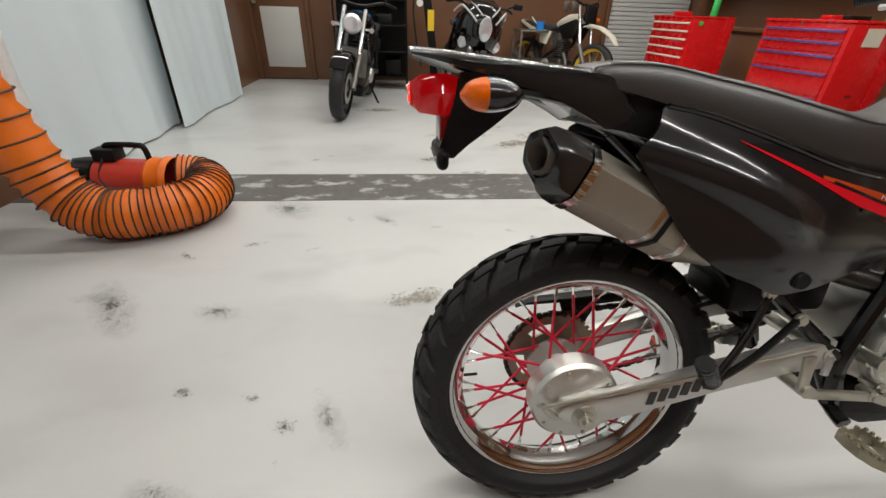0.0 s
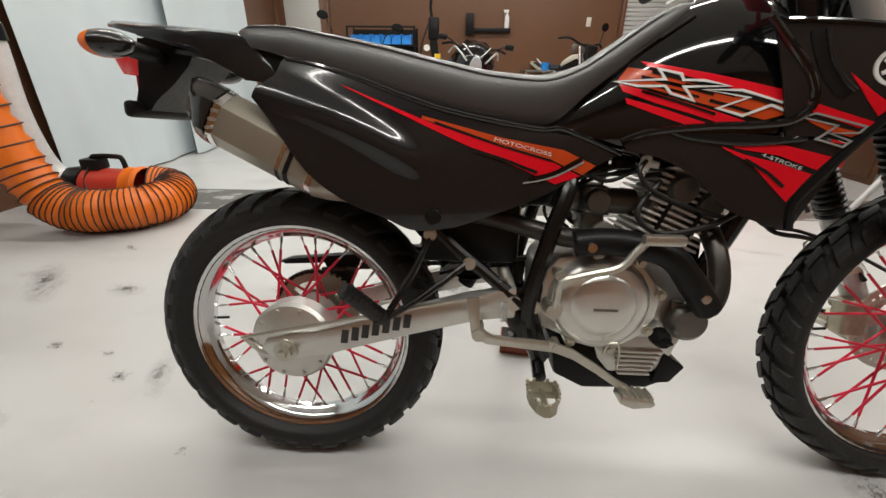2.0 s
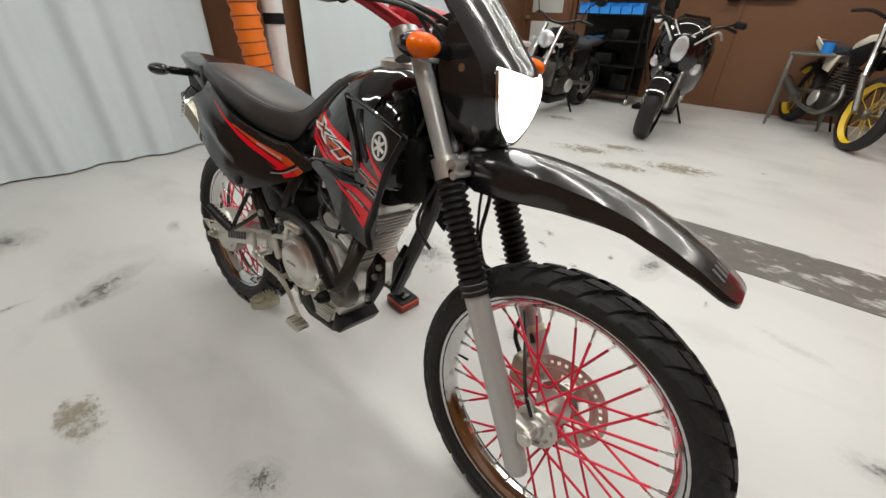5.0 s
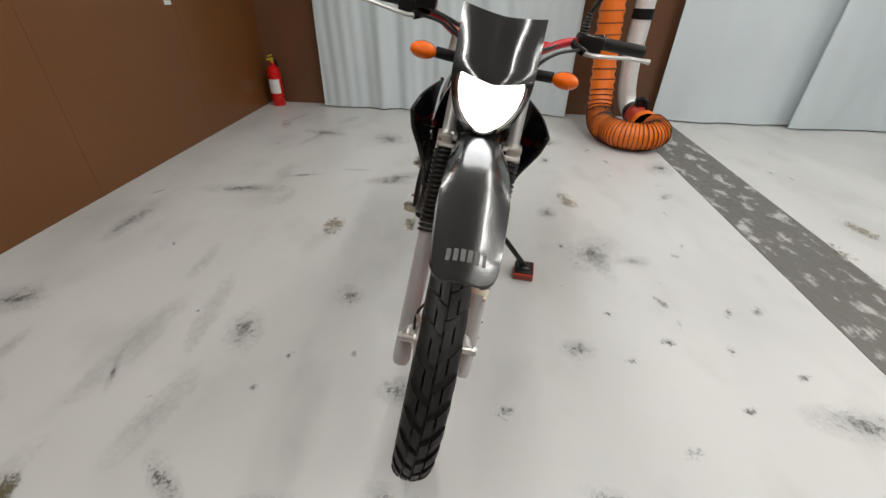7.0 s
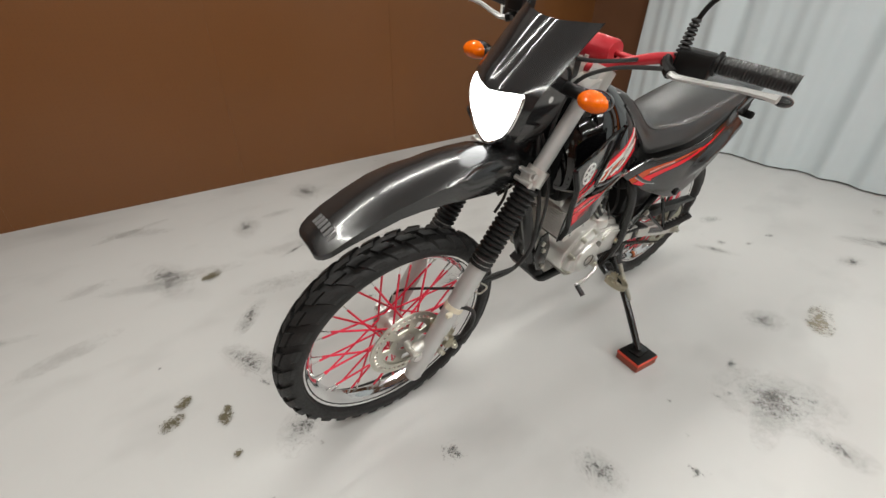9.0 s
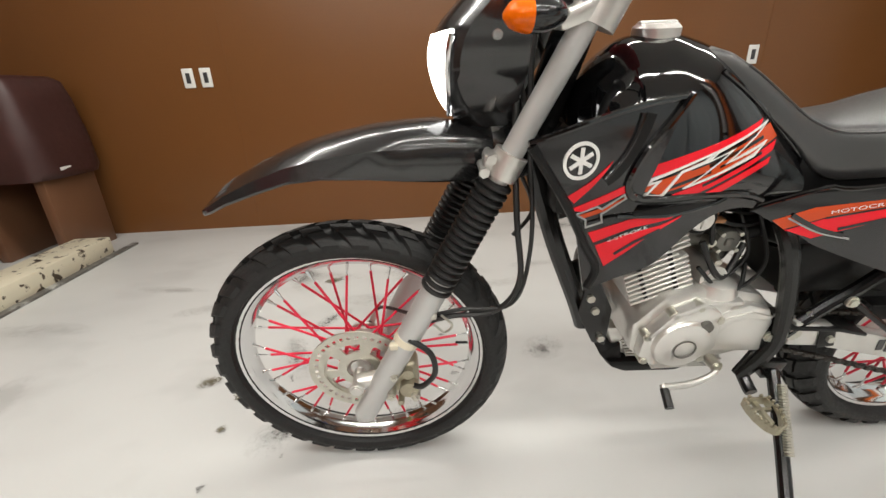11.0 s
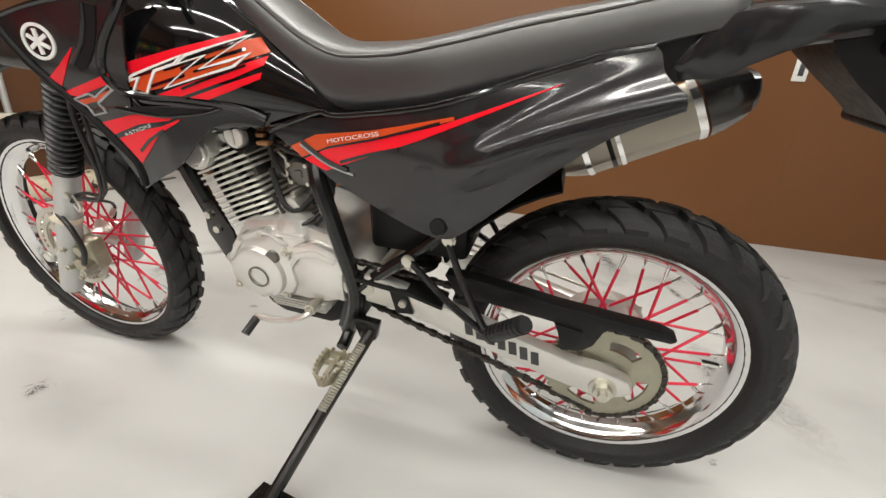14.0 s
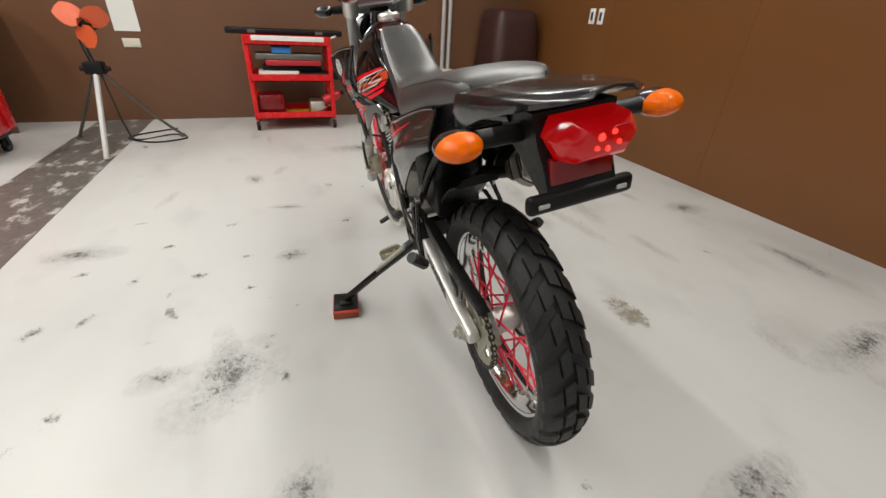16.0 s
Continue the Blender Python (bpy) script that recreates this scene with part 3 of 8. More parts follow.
def wheel(name, center, ro, rim, half, hub_r, hub_w, pitches, label):
    """Rim as the part, with tyre, hub and spokes under it."""
    hw = half * 0.60
    half_prof = [(rim + 0.004, hw - 0.004), (rim + 0.004, hw - 0.001), (rim, hw + 0.001), (rim - 0.005, hw), (rim - 0.010, hw - 0.004), (rim - 0.016, hw - 0.008), (rim - 0.021, hw * 0.58), (rim - 0.026, hw * 0.36), (rim - 0.031, hw * 0.20)]
    prof = half_prof + [(r, -y) for r, y in half_prof[::-1]] + [(rim - 0.020, -hw * 0.5), (rim - 0.020, hw * 0.5)]
    w = part(name, lathe(prof, 64, closed=True), RIM, bike, label)
    w.matrix_basis = pose(center[0], 0, center[1])
    carcass, blocks = tyre(ro, rim - 0.004, half, pitches, name)
    part("tyre", carcass, RUBBER, w, "black knobbly rubber tyre", sharp=0.9)
    for k in range(pitches):
        for me in blocks:
            ob = new("tread_block", me)
            ob.parent = w
            ob.matrix_basis = Matrix.Rotation(2 * math.pi * k / pitches, 4, "Y")
    part("hub", lathe([(0.0, -hub_w - 0.01), (0.022, -hub_w - 0.01), (0.024, -hub_w), (hub_r, -hub_w), (hub_r, -hub_w + 0.007), (hub_r * 0.55, -hub_w + 0.016), (hub_r * 0.55, hub_w - 0.016), (hub_r, hub_w - 0.007), (hub_r, hub_w), (0.024, hub_w), (0.022, hub_w + 0.01), (0.0, hub_w + 0.01)], 32), ALLOY, w)
    n = 36
    for k in range(n):
        s = 1 if k % 2 else -1
        lead = 1 if (k // 2) % 2 else -1
        ar = 2 * math.pi * k / n
        ah = ar + lead * radians(62 if hub_r < 0.06 else 42)
        a = Vector((hub_r * 0.93 * math.cos(ah), s * (hub_w - 0.003), hub_r * 0.93 * math.sin(ah)))
        b = Vector(((rim - 0.031) * math.cos(ar), s * 0.006, (rim - 0.031) * math.sin(ar)))
        d = (a - b).normalized()
        part("spoke", join(rod(a, b + 0.026 * d, 0.0029, 7), tinted(rod(b + 0.012 * d, b + 0.027 * d, 0.0019, 6), 1), tinted(rod(b - 0.002 * d, b + 0.013 * d, 0.0033, 6), 1)), (REDSPOKE, CHROME), w)
    part("valve", rod((-(rim - 0.034), 0, 0.01), (-(rim - 0.062), 0, 0.012), 0.003), BLACK, w)
    return w


rear_wheel = wheel("rear_wheel", REAR, 0.311, 0.240, 0.058, 0.062, 0.045, 29, "polished alloy rear wheel rim")
front_wheel = wheel("front_wheel", FRONT, 0.337, 0.278, 0.047, 0.041, 0.040, 34, "polished alloy front wheel rim")
# brake drum, sprocket and disc
part("brake_drum", lathe([(0.0, -0.100), (0.030, -0.100), (0.034, -0.092), (0.055, -0.088), (0.080, -0.082), (0.086, -0.074), (0.086, -0.040), (0.06, -0.030)], 48), ALLOY, rear_wheel, "cast alloy drum brake plate")
for k in range(10):
    a = 2 * math.pi * k / 10
    part("drum_bolt", rod((0.073 * math.cos(a), -0.080, 0.073 * math.sin(a)), (0.073 * math.cos(a), -0.088, 0.073 * math.sin(a)), 0.004, 8), STEEL, rear_wheel)
teeth = []
for k in range(45):
    a = 2 * math.pi * k / 45
    teeth.append(moved(box(0.098, 0.107, -0.0028, 0.0028, -0.004, 0.004, 0.0012, 1), Matrix.Translation((0, 0.078, 0)) @ Matrix.Rotation(-a, 4, "Y")))


def holed_disc(ro, ri, y0, y1, holes, hole_r0, hole_r1, seg=120, arc=0.55):
    """A ring plate with slots cut through it, by leaving cells out."""
    bm = bmesh.new()
    radii = [ri, hole_r0, hole_r1, ro]
    vs = {}

    def v(i, j, y):
        key = (i % seg, j, y)
        if key not in vs:
            a = 2 * math.pi * i / seg
            vs[key] = bm.verts.new((radii[j] * math.cos(a), y, radii[j] * math.sin(a)))
        return vs[key]

    def open_cell(i, j):
        return j == 1 and (i * holes / seg) % 1.0 < arc

    for i in range(seg):
        for j in range(3):
            if open_cell(i, j):
                continue
            bm.faces.new((v(i, j, y0), v(i + 1, j, y0), v(i + 1, j + 1, y0), v(i, j + 1, y0)))
            bm.faces.new((v(i, j, y1), v(i, j + 1, y1), v(i + 1, j + 1, y1), v(i + 1, j, y1)))
            if j == 0 or open_cell(i, j - 1):
                bm.faces.new((v(i, j, y0), v(i, j, y1), v(i + 1, j, y1), v(i + 1, j, y0)))
            if j == 2 or open_cell(i, j + 1):
                bm.faces.new((v(i, j + 1, y0), v(i + 1, j + 1, y0), v(i + 1, j + 1, y1), v(i, j + 1, y1)))
            if open_cell(i - 1, j):
                bm.faces.new((v(i, j, y0), v(i, j + 1, y0), v(i, j + 1, y1), v(i, j, y1)))
            if open_cell(i + 1, j):
                bm.faces.new((v(i + 1, j, y0), v(i + 1, j, y1), v(i + 1, j + 1, y1), v(i + 1, j + 1, y0)))
    return bm


part("sprocket", join(holed_disc(0.101, 0.030, 0.075, 0.081, 4, 0.058, 0.078, 120, 0.50), *teeth), SPROCKET, rear_wheel, "steel chain sprocket with cut-outs")
part("hub_flange", join(holed_disc(0.047, 0.020, -0.050, -0.044, 9, 0.029, 0.038, 108, 0.45), lathe([(0.0, -0.060), (0.018, -0.060), (0.022, -0.054), (0.022, -0.044)], 28)), ALLOY, front_wheel, "drilled alloy hub flange")
disc = part("disc_carrier", holed_disc(0.083, 0.030, 0.052, 0.056, 6, 0.05, 0.074, 120, 0.6), STEEL, front_wheel)
part("brake_disc", holed_disc(0.112, 0.080, 0.056, 0.060, 36, 0.092, 0.100, 144, 0.34), STEEL, front_wheel, "drilled steel brake disc")

# body panels: half widths over the plan
def f_side(x, z):
    base = interp(((-0.04, 0.146), (0.05, 0.152), (0.14, 0.158), (0.22, 0.158), (0.32, 0.148), (0.46, 0.121), (0.64, 0.088)), x)
    crest = interp(((-0.04, 0.812), (0.02, 0.793), (0.15, 0.746), (0.28, 0.681), (0.40, 0.620)), x)
    fade = max(0.0, min(1.0, (0.315 - x) / 0.09))
    ridge = 0.013 * math.exp(-abs((z - crest) / 0.027) ** 2.6) * fade * fade * (3 - 2 * fade)
    return base + ridge - 1.5 * max(0.0, z - 0.68) ** 2 - 1.3 * max(0.0, 0.645 - z) ** 2


TANK_TOP = ((0.46, 0.745), (0.52, 0.80), (0.60, 0.87), (0.68, 0.935), (0.74, 0.963), (0.79, 0.974), (0.84, 0.970), (0.885, 0.944), (0.93, 0.895))
TANK_BOT = ((0.46, 0.705), (0.60, 0.690), (0.75, 0.672), (0.93, 0.71))
TANK_W = ((0.46, 0.058), (0.55, 0.078), (0.65, 0.106), (0.75, 0.132), (0.84, 0.140), (0.90, 0.114), (0.93, 0.06))


def tank_dims(x):
    """Height of the widest line, reach above and below it, half width."""
    t, b = interp(TANK_TOP, x), interp(TANK_BOT, x)
    waist = b + 0.27 * (t - b)
    return waist, t - waist, waist - b, interp(TANK_W, x)


def tank_ring(x, seg=96):
    waist, up, down, w = tank_dims(x)
    ring = []
    for k in range(seg):
        a = 2 * math.pi * k / seg
        c, d = math.cos(a), math.sin(a)
        p = 2.0 if d > 0 else 2.6
        ring.append(Vector((x, w * math.copysign(abs(c) ** (2 / p), c), waist + (up if d > 0 else down) * math.copysign(abs(d) ** (2 / p), d))))
    return ring


def f_tank(x, z):
    waist, up, down, w = tank_dims(x)
    u, p = ((z - waist) / up, 2.0) if z > waist else ((waist - z) / down, 2.6)
    return w * (1 - min(u, 0.985) ** p) ** (1 / p)


def f_shroud(x, z):
    return interp(((0.6, 0.098), (0.75, 0.130), (0.85, 0.150), (0.97, 0.180), (1.06, 0.190)), x) - 1.2 * max(0.0, z - 0.84) ** 2 - 0.22 * max(0.0, 0.80 - z) * max(0.0, min(1.0, (x - 0.80) / 0.15))


tank = part("fuel_tank", loft([tank_ring(0.46 + 0.47 * k / 70) for k in range(71)]), GLOSS, bike, "gloss black fuel tank", sharp=1.2)
part("filler_cap", join(lathe([(0, 0.026), (0.030, 0.026), (0.036, 0.020), (0.036, 0.0), (0.044, -0.004), (0.046, -0.012)], 28, (0.80, 0, 0.960), "Z"), moved(box(-0.03, 0.03, -0.008, 0.008, 0.02, 0.030, 0.004), Matrix.Translation((0.80, 0, 0.960)))), ALLOY, tank, "alloy filler cap")

SEAT_TOP = ((-0.055, 0.889), (-0.045, 0.899), (-0.025, 0.906), (0.03, 0.908), (0.116, 0.896), (0.21, 0.880), (0.31, 0.858), (0.40, 0.842), (0.48, 0.838), (0.545, 0.852), (0.607, 0.890), (0.66, 0.926), (0.71, 0.952), (0.735, 0.955))
SEAT_BOT = ((-0.055, 0.872), (0.03, 0.852), (0.13, 0.818), (0.22, 0.790), (0.31, 0.766), (0.41, 0.748), (0.48, 0.742), (0.515, 0.756), (0.555, 0.795), (0.615, 0.843), (0.67, 0.886), (0.735, 0.925))
SEAT_W = ((-0.055, 0.066), (-0.03, 0.092), (0.05, 0.106), (0.18, 0.116), (0.30, 0.116), (0.42, 0.096), (0.52, 0.078), (0.62, 0.072), (0.70, 0.060), (0.735, 0.045))


def seat_ring(x):
    t, b, w = interp(SEAT_TOP, x), interp(SEAT_BOT, x), interp(SEAT_W, x)
    ring = []
    for v, yy in ((0.0, 0.0), (0.0, 0.6), (0.0, 0.95), (0.04, 0.99), (0.25, 1.0), (0.48, 0.985), (0.66, 0.955), (0.76, 0.925), (0.84, 0.88), (0.90, 0.78), (0.95, 0.56), (0.985, 0.28), (1.0, 0.0)):
        ring.append((yy * w, b + (t - b) * v))
    pts = [Vector((x, y, z)) for y, z in ring] + [Vector((x, -y, z)) for y, z in ring[-2:0:-1]]
    return pts


part("seat_base", loft([[Vector((x, y, z)) for y, z in ((w, b + 0.006), (w, b - 0.05), (-w, b - 0.05), (-w, b + 0.006))] for x, b, w in [(x, interp(SEAT_BOT, x), interp(SEAT_W, x) * 0.90) for x in [-0.03 + 0.57 * k / 14 for k in range(15)]]]), BLACK, bike, "black plastic seat base")
seat = part("seat", loft([seat_ring(-0.055 + 0.79 * (k / 48) ** 1.25) for k in range(49)]), VINYL, bike, "black grained vinyl seat", sharp=0.9)

for s in (1, -1):
    edge = [-0.045 + 0.72 * k / 30 for k in range(31)]
    part("piping", tube([(x, s * 0.900 * interp(SEAT_W, x), interp(SEAT_BOT, x) + 0.815 * (interp(SEAT_TOP, x) - interp(SEAT_BOT, x))) for x in edge], 0.0022, 6, 2), VINYL, seat, "raised seam along the seat's edge")
for s in (1, -1):
    low = [(0.006, 0.782), (0.085, 0.744), (0.16, 0.682), (0.225, 0.622), (0.262, 0.588), (0.29, 0.571), (0.345, 0.578), (0.484, 0.628), (0.53, 0.654), (0.583, 0.680), (0.606, 0.694)] if s > 0 else [(0.0, 0.782), (0.038, 0.732), (0.09, 0.662), (0.155, 0.615), (0.216, 0.590), (0.264, 0.568), (0.318, 0.570), (0.36, 0.580), (0.48, 0.624), (0.56, 0.668), (0.606, 0.694)]
    side_panel = part("side_panel", skin([(0.008, 0.798), (0.034, 0.818), (0.048, 0.846), (0.10, 0.836), (0.174, 0.813), (0.31, 0.768), (0.48, 0.737), (0.56, 0.724), (0.625, 0.700)], low, f_side, 84, 44, 0.004, s), SATIN, bike, "gloss black side panel", sharp=0.9)
    shroud = part("tank_shroud", join(
        skin([(0.805, 0.900), (0.86, 0.897), (0.94, 0.885), (1.034, 0.861)], [(0.852, 0.733), (0.88, 0.735), (0.915, 0.731), (0.946, 0.722)], f_shroud, 20, 10, 0.004, s),
        skin([(0.615, 0.727), (0.67, 0.739), (0.80, 0.737), (0.946, 0.722)], [(0.625, 0.708), (0.66, 0.714), (0.70, 0.708), (0.737, 0.686), (0.793, 0.632), (0.85, 0.603), (0.904, 0.574)] if s > 0 else [(0.625, 0.707), (0.69, 0.692), (0.745, 0.658), (0.795, 0.612), (0.902, 0.579)], f_shroud, 32, 12, 0.004, s)), SATIN, bike, "dark plastic tank shroud", sharp=0.9)

# tail
def tail_ring(x, zb, zt, w):
    return [Vector((x, w, zb)), Vector((x, w * 1.04, (zb * 0.4 + zt * 0.6))), Vector((x, w * 0.98, zt)), Vector((x, w * 0.8, zt + 0.006)), Vector((x, 0, zt + 0.009)),
            Vector((x, -w * 0.8, zt + 0.006)), Vector((x, -w * 0.98, zt)), Vector((x, -w * 1.04, (zb * 0.4 + zt * 0.6))), Vector((x, -w, zb)), Vector((x, -w * 0.9, zb + 0.004)), Vector((x, 0, zb + 0.01)), Vector((x, w * 0.9, zb + 0.004))]


part("rear_fender", loft([tail_ring(*a) for a in ((0.030, 0.811, 0.819, 0.088), (0.014, 0.810, 0.846, 0.091), (-0.008, 0.811, 0.868, 0.094), (-0.03, 0.813, 0.882, 0.096), (-0.055, 0.828, 0.887, 0.096), (-0.085, 0.843, 0.890, 0.095), (-0.126, 0.860, 0.894, 0.092), (-0.2, 0.881, 0.901, 0.084), (-0.26, 0.897, 0.908, 0.072), (-0.295, 0.906, 0.912, 0.052), (-0.308, 0.910, 0.9135, 0.030))]), SATIN, bike, "glossy black rear mudguard", sharp=0.7)

# fork, front
def fork_x(z):
    return 0.945 + 0.52 * (1.0 - z)


def fork_y(s):
    return 0.009 + s * 0.089


for s in (1, -1):
    fy = fork_y(s)
    leg = part("fork_leg", join(rod((fork_x(0.24), fy, 0.24), (fork_x(0.60), fy, 0.60), 0.0250, 20), rod((fork_x(0.228), fy, 0.228), (fork_x(0.24), fy, 0.24), 0.020, 20, 0.0250)), SILVER, bike, "silver painted lower fork leg")
    part("upper_tube", rod((fork_x(0.58), fy, 0.58), (fork_x(1.03), fy, 1.03), 0.0185, 16), SILVER, leg)
    prof = []
    for k in range(17):
        z = 0.575 + 0.208 * k / 17
        prof += [(0.0, z, 0.0305 - 0.001 * k / 17), (0.0, z + 0.004, 0.0305 - 0.001 * k / 17), (0.0, z + 0.208 / 27, 0.0235)]
    rings = []
    for _, z, r in prof:
        c = Vector((fork_x(z), fy, z))
        d = Vector((-0.52, 0, 1)).normalized()
        sd = Vector((0, 1, 0))
        up = d.cross(sd)
        rings.append([c + r * (math.cos(2 * math.pi * q / 18) * sd + math.sin(2 * math.pi * q / 18) * up) for q in range(18)])
    part("gaiter", loft(rings), HOSE, leg, "ribbed black rubber fork gaiter", sharp=0.4)
    part("clamp", join(rod((fork_x(0.786), fy, 0.786), (fork_x(0.822), fy, 0.822), 0.0275, 18), *[join(rod((fork_x(z) + 0.030, fy - s * 0.026, z + 0.007), (fork_x(z) + 0.030, fy + s * 0.020, z + 0.007), 0.0065, 10), rod((fork_x(z) + 0.030, fy + s * 0.016, z + 0.007), (fork_x(z) + 0.030, fy + s * 0.024, z + 0.007), 0.0085, 6)) for z in (0.792, 0.812)], box(1.03, 1.065, s * 0.03, fy - s * 0.008, 0.79, 0.812, 0.006), box(fork_x(0.803), fork_x(0.803) + 0.036, fy - s * 0.016, fy + s * 0.016, 0.790, 0.826, 0.006)), ALLOY, leg)
    part("axle_end", join(rod((fork_x(0.335), fy - s * 0.016, 0.335), (WB, fy - s * 0.006, 0.332), 0.017, 12), rod((WB, s * 0.06, 0.332), (WB, fy + s * 0.022, 0.332), 0.012, 12), rod((WB, fy + s * 0.010, 0.332), (WB, fy + s * 0.017, 0.332), 0.017, 6)), ALLOY, leg)


def fender_ring(x, zt, w, drop):
    k = min(1.0, drop / 0.022)
    out = [(-1.0, -drop), (-0.96, -drop * 0.35), (-0.7, -0.006 * k), (-0.35, 0.0), (0.0, 0.003 * k), (0.35, 0.0), (0.7, -0.006 * k), (0.96, -drop * 0.35), (1.0, -drop)]
    o = [Vector((x, w * a, zt + b)) for a, b in out]
    i = [Vector((x, w * a * 0.95, zt + b - 0.005)) for a, b in out]
    return o + i[::-1]


part("front_fender", loft([[v + Vector((0, 0.008, 0)) for v in fender_ring(*a)] for a in ((1.06, 0.842, 0.048, 0.06), (1.10, 0.850, 0.062, 0.078), (1.157, 0.857, 0.068, 0.082), (1.21, 0.855, 0.072, 0.075), (1.265, 0.850, 0.074, 0.064), (1.345, 0.835, 0.077, 0.044), (1.40, 0.820, 0.076, 0.034), (1.46, 0.796, 0.072, 0.028), (1.51, 0.771, 0.068, 0.020), (1.540, 0.752, 0.064, 0.015), (1.555, 0.742, 0.058, 0.011), (1.563, 0.736, 0.049, 0.008), (1.567, 0.732, 0.037, 0.005))]), MUDGUARD, bike, "satin black front mudguard", sharp=0.7)
guard = [o for o in bike.children if o.name == "front_fender"][0]
for k in range(6):
    y = 0.0132 * (k - 2.5)
    drop = interp(((0.0, 0.003), (0.35, 0.0), (0.7, -0.006)), abs(y) / 0.062) + 0.0012
    zt = [interp(((1.46, 0.796), (1.51, 0.771), (1.545, 0.749)), x) + drop for x in (1.518, 1.538)]
    part("worn_lettering", prism([(1.518, zt[0] - 0.003), (1.538, zt[1] - 0.003), (1.538, zt[1]), (1.518, zt[0])], y + 0.0035, y + 0.0125), FADED, guard)


# graphics laid on the panels
def ribbon(pts, f, width, side, lift=0.0012, curve=False, n=None):
    """A flat line of paint along points of a panel."""
    p = at_length(pts, n or 10 * len(pts), curve)
    rings = []
    for i, q in enumerate(p):
        d = (p[min(i + 1, len(p) - 1)] - p[max(i - 1, 0)]).normalized()
        nx, nz = -d.y * width / 2, d.x * width / 2
        a, b = (q.x + nx, q.y + nz), (q.x - nx, q.y - nz)
        rings.append([Vector((a[0], side * (f(*a) + lift), a[1])), Vector((b[0], side * (f(*b) + lift), b[1])),
                      Vector((b[0], side * (f(*b) - 0.001), b[1])), Vector((a[0], side * (f(*a) - 0.001), a[1]))])
    return loft(rings)


def outline(pts, f, side, w=0.0026, lift=0.0022):
    return join(*[ribbon([a, b], f, w, side, lift) for a, b in zip(pts, pts[1:] + pts[:1])])


def loop_line(pts, f, side, w=0.0028, lift=0.0024):
    """One closed outline with mitred corners, laid on a panel."""
    p = [Vector(q) for q in pts]
    rows = []
    for i, q in enumerate(p):
        a, b = (q - p[i - 1]).normalized(), (p[(i + 1) % len(p)] - q).normalized()
        m = Vector((-a.y - b.y, a.x + b.x))
        m = m.normalized() * min(2.2, 1 / max(0.3, m.normalized().dot(Vector((-a.y, a.x))))) * w / 2 if m.length > 1e-6 else Vector((-a.y, a.x)) * w / 2
        rows.append((q + m, q - m))
    bm = bmesh.new()
    vs = []
    for i, (o, n_) in enumerate(rows):
        o2, n2 = rows[(i + 1) % len(rows)]
        for k in range(6):
            pair = (o.lerp(o2, k / 6), n_.lerp(n2, k / 6))
            vs.append([bm.verts.new((q.x, side * (f(q.x, q.y) + h), q.y)) for h in (lift, -0.001) for q in pair])
    for i in range(len(vs)):
        a, b = vs[i], vs[(i + 1) % len(vs)]
        for u, v in ((0, 1), (1, 3), (3, 2), (2, 0)):
            bm.faces.new((a[u], a[v], b[v], b[u]))
    bmesh.ops.recalc_face_normals(bm, faces=bm.faces)
    return bm


def bead(pts, f, r, side, lift=0.0):
    """A rounded rim laid along points of a panel."""
    return tube([(q.x, side * (f(q.x, q.y) + lift), q.y) for q in at_length(pts, 8 * len(pts), True)], r, 8, 1)


def lettering(words, start, end, f, side, parent):
    """Small painted words running over a panel from start to end."""
    cu = bpy.data.curves.new("lettering", "FONT")
    cu.body = words
    holder = bpy.data.objects.new("lettering", cu)
    me = bpy.data.meshes.new_from_object(holder)
    bpy.data.objects.remove(holder)
    bpy.data.curves.remove(cu)
    width = max(v.co.x for v in me.vertices)
    a, b = Vector(start), Vector(end)
    k = (b - a).length / width
    d = (b - a).normalized()
    up = Vector((-d.y, d.x)) if d.x * side < 0 and side < 0 or d.x > 0 else Vector((d.y, -d.x))
    for v in me.vertices:
        q = a + d * v.co.x * k + up * v.co.y * k * 0.52
        v.co = (q.x, side * (f(q.x, q.y) + 0.0028), q.y)
    me.name = "lettering"
    me.materials.append(DECALWHITE)
    ob = new("lettering", me)
    ob.parent = parent


def decal(name, top, bottom, f, mat, side, parent, lift=0.0012, curve=False):
    part(name, skin(top, bottom, f, 40, 8, 0.0022, side, curve, 0, lift), mat, parent)


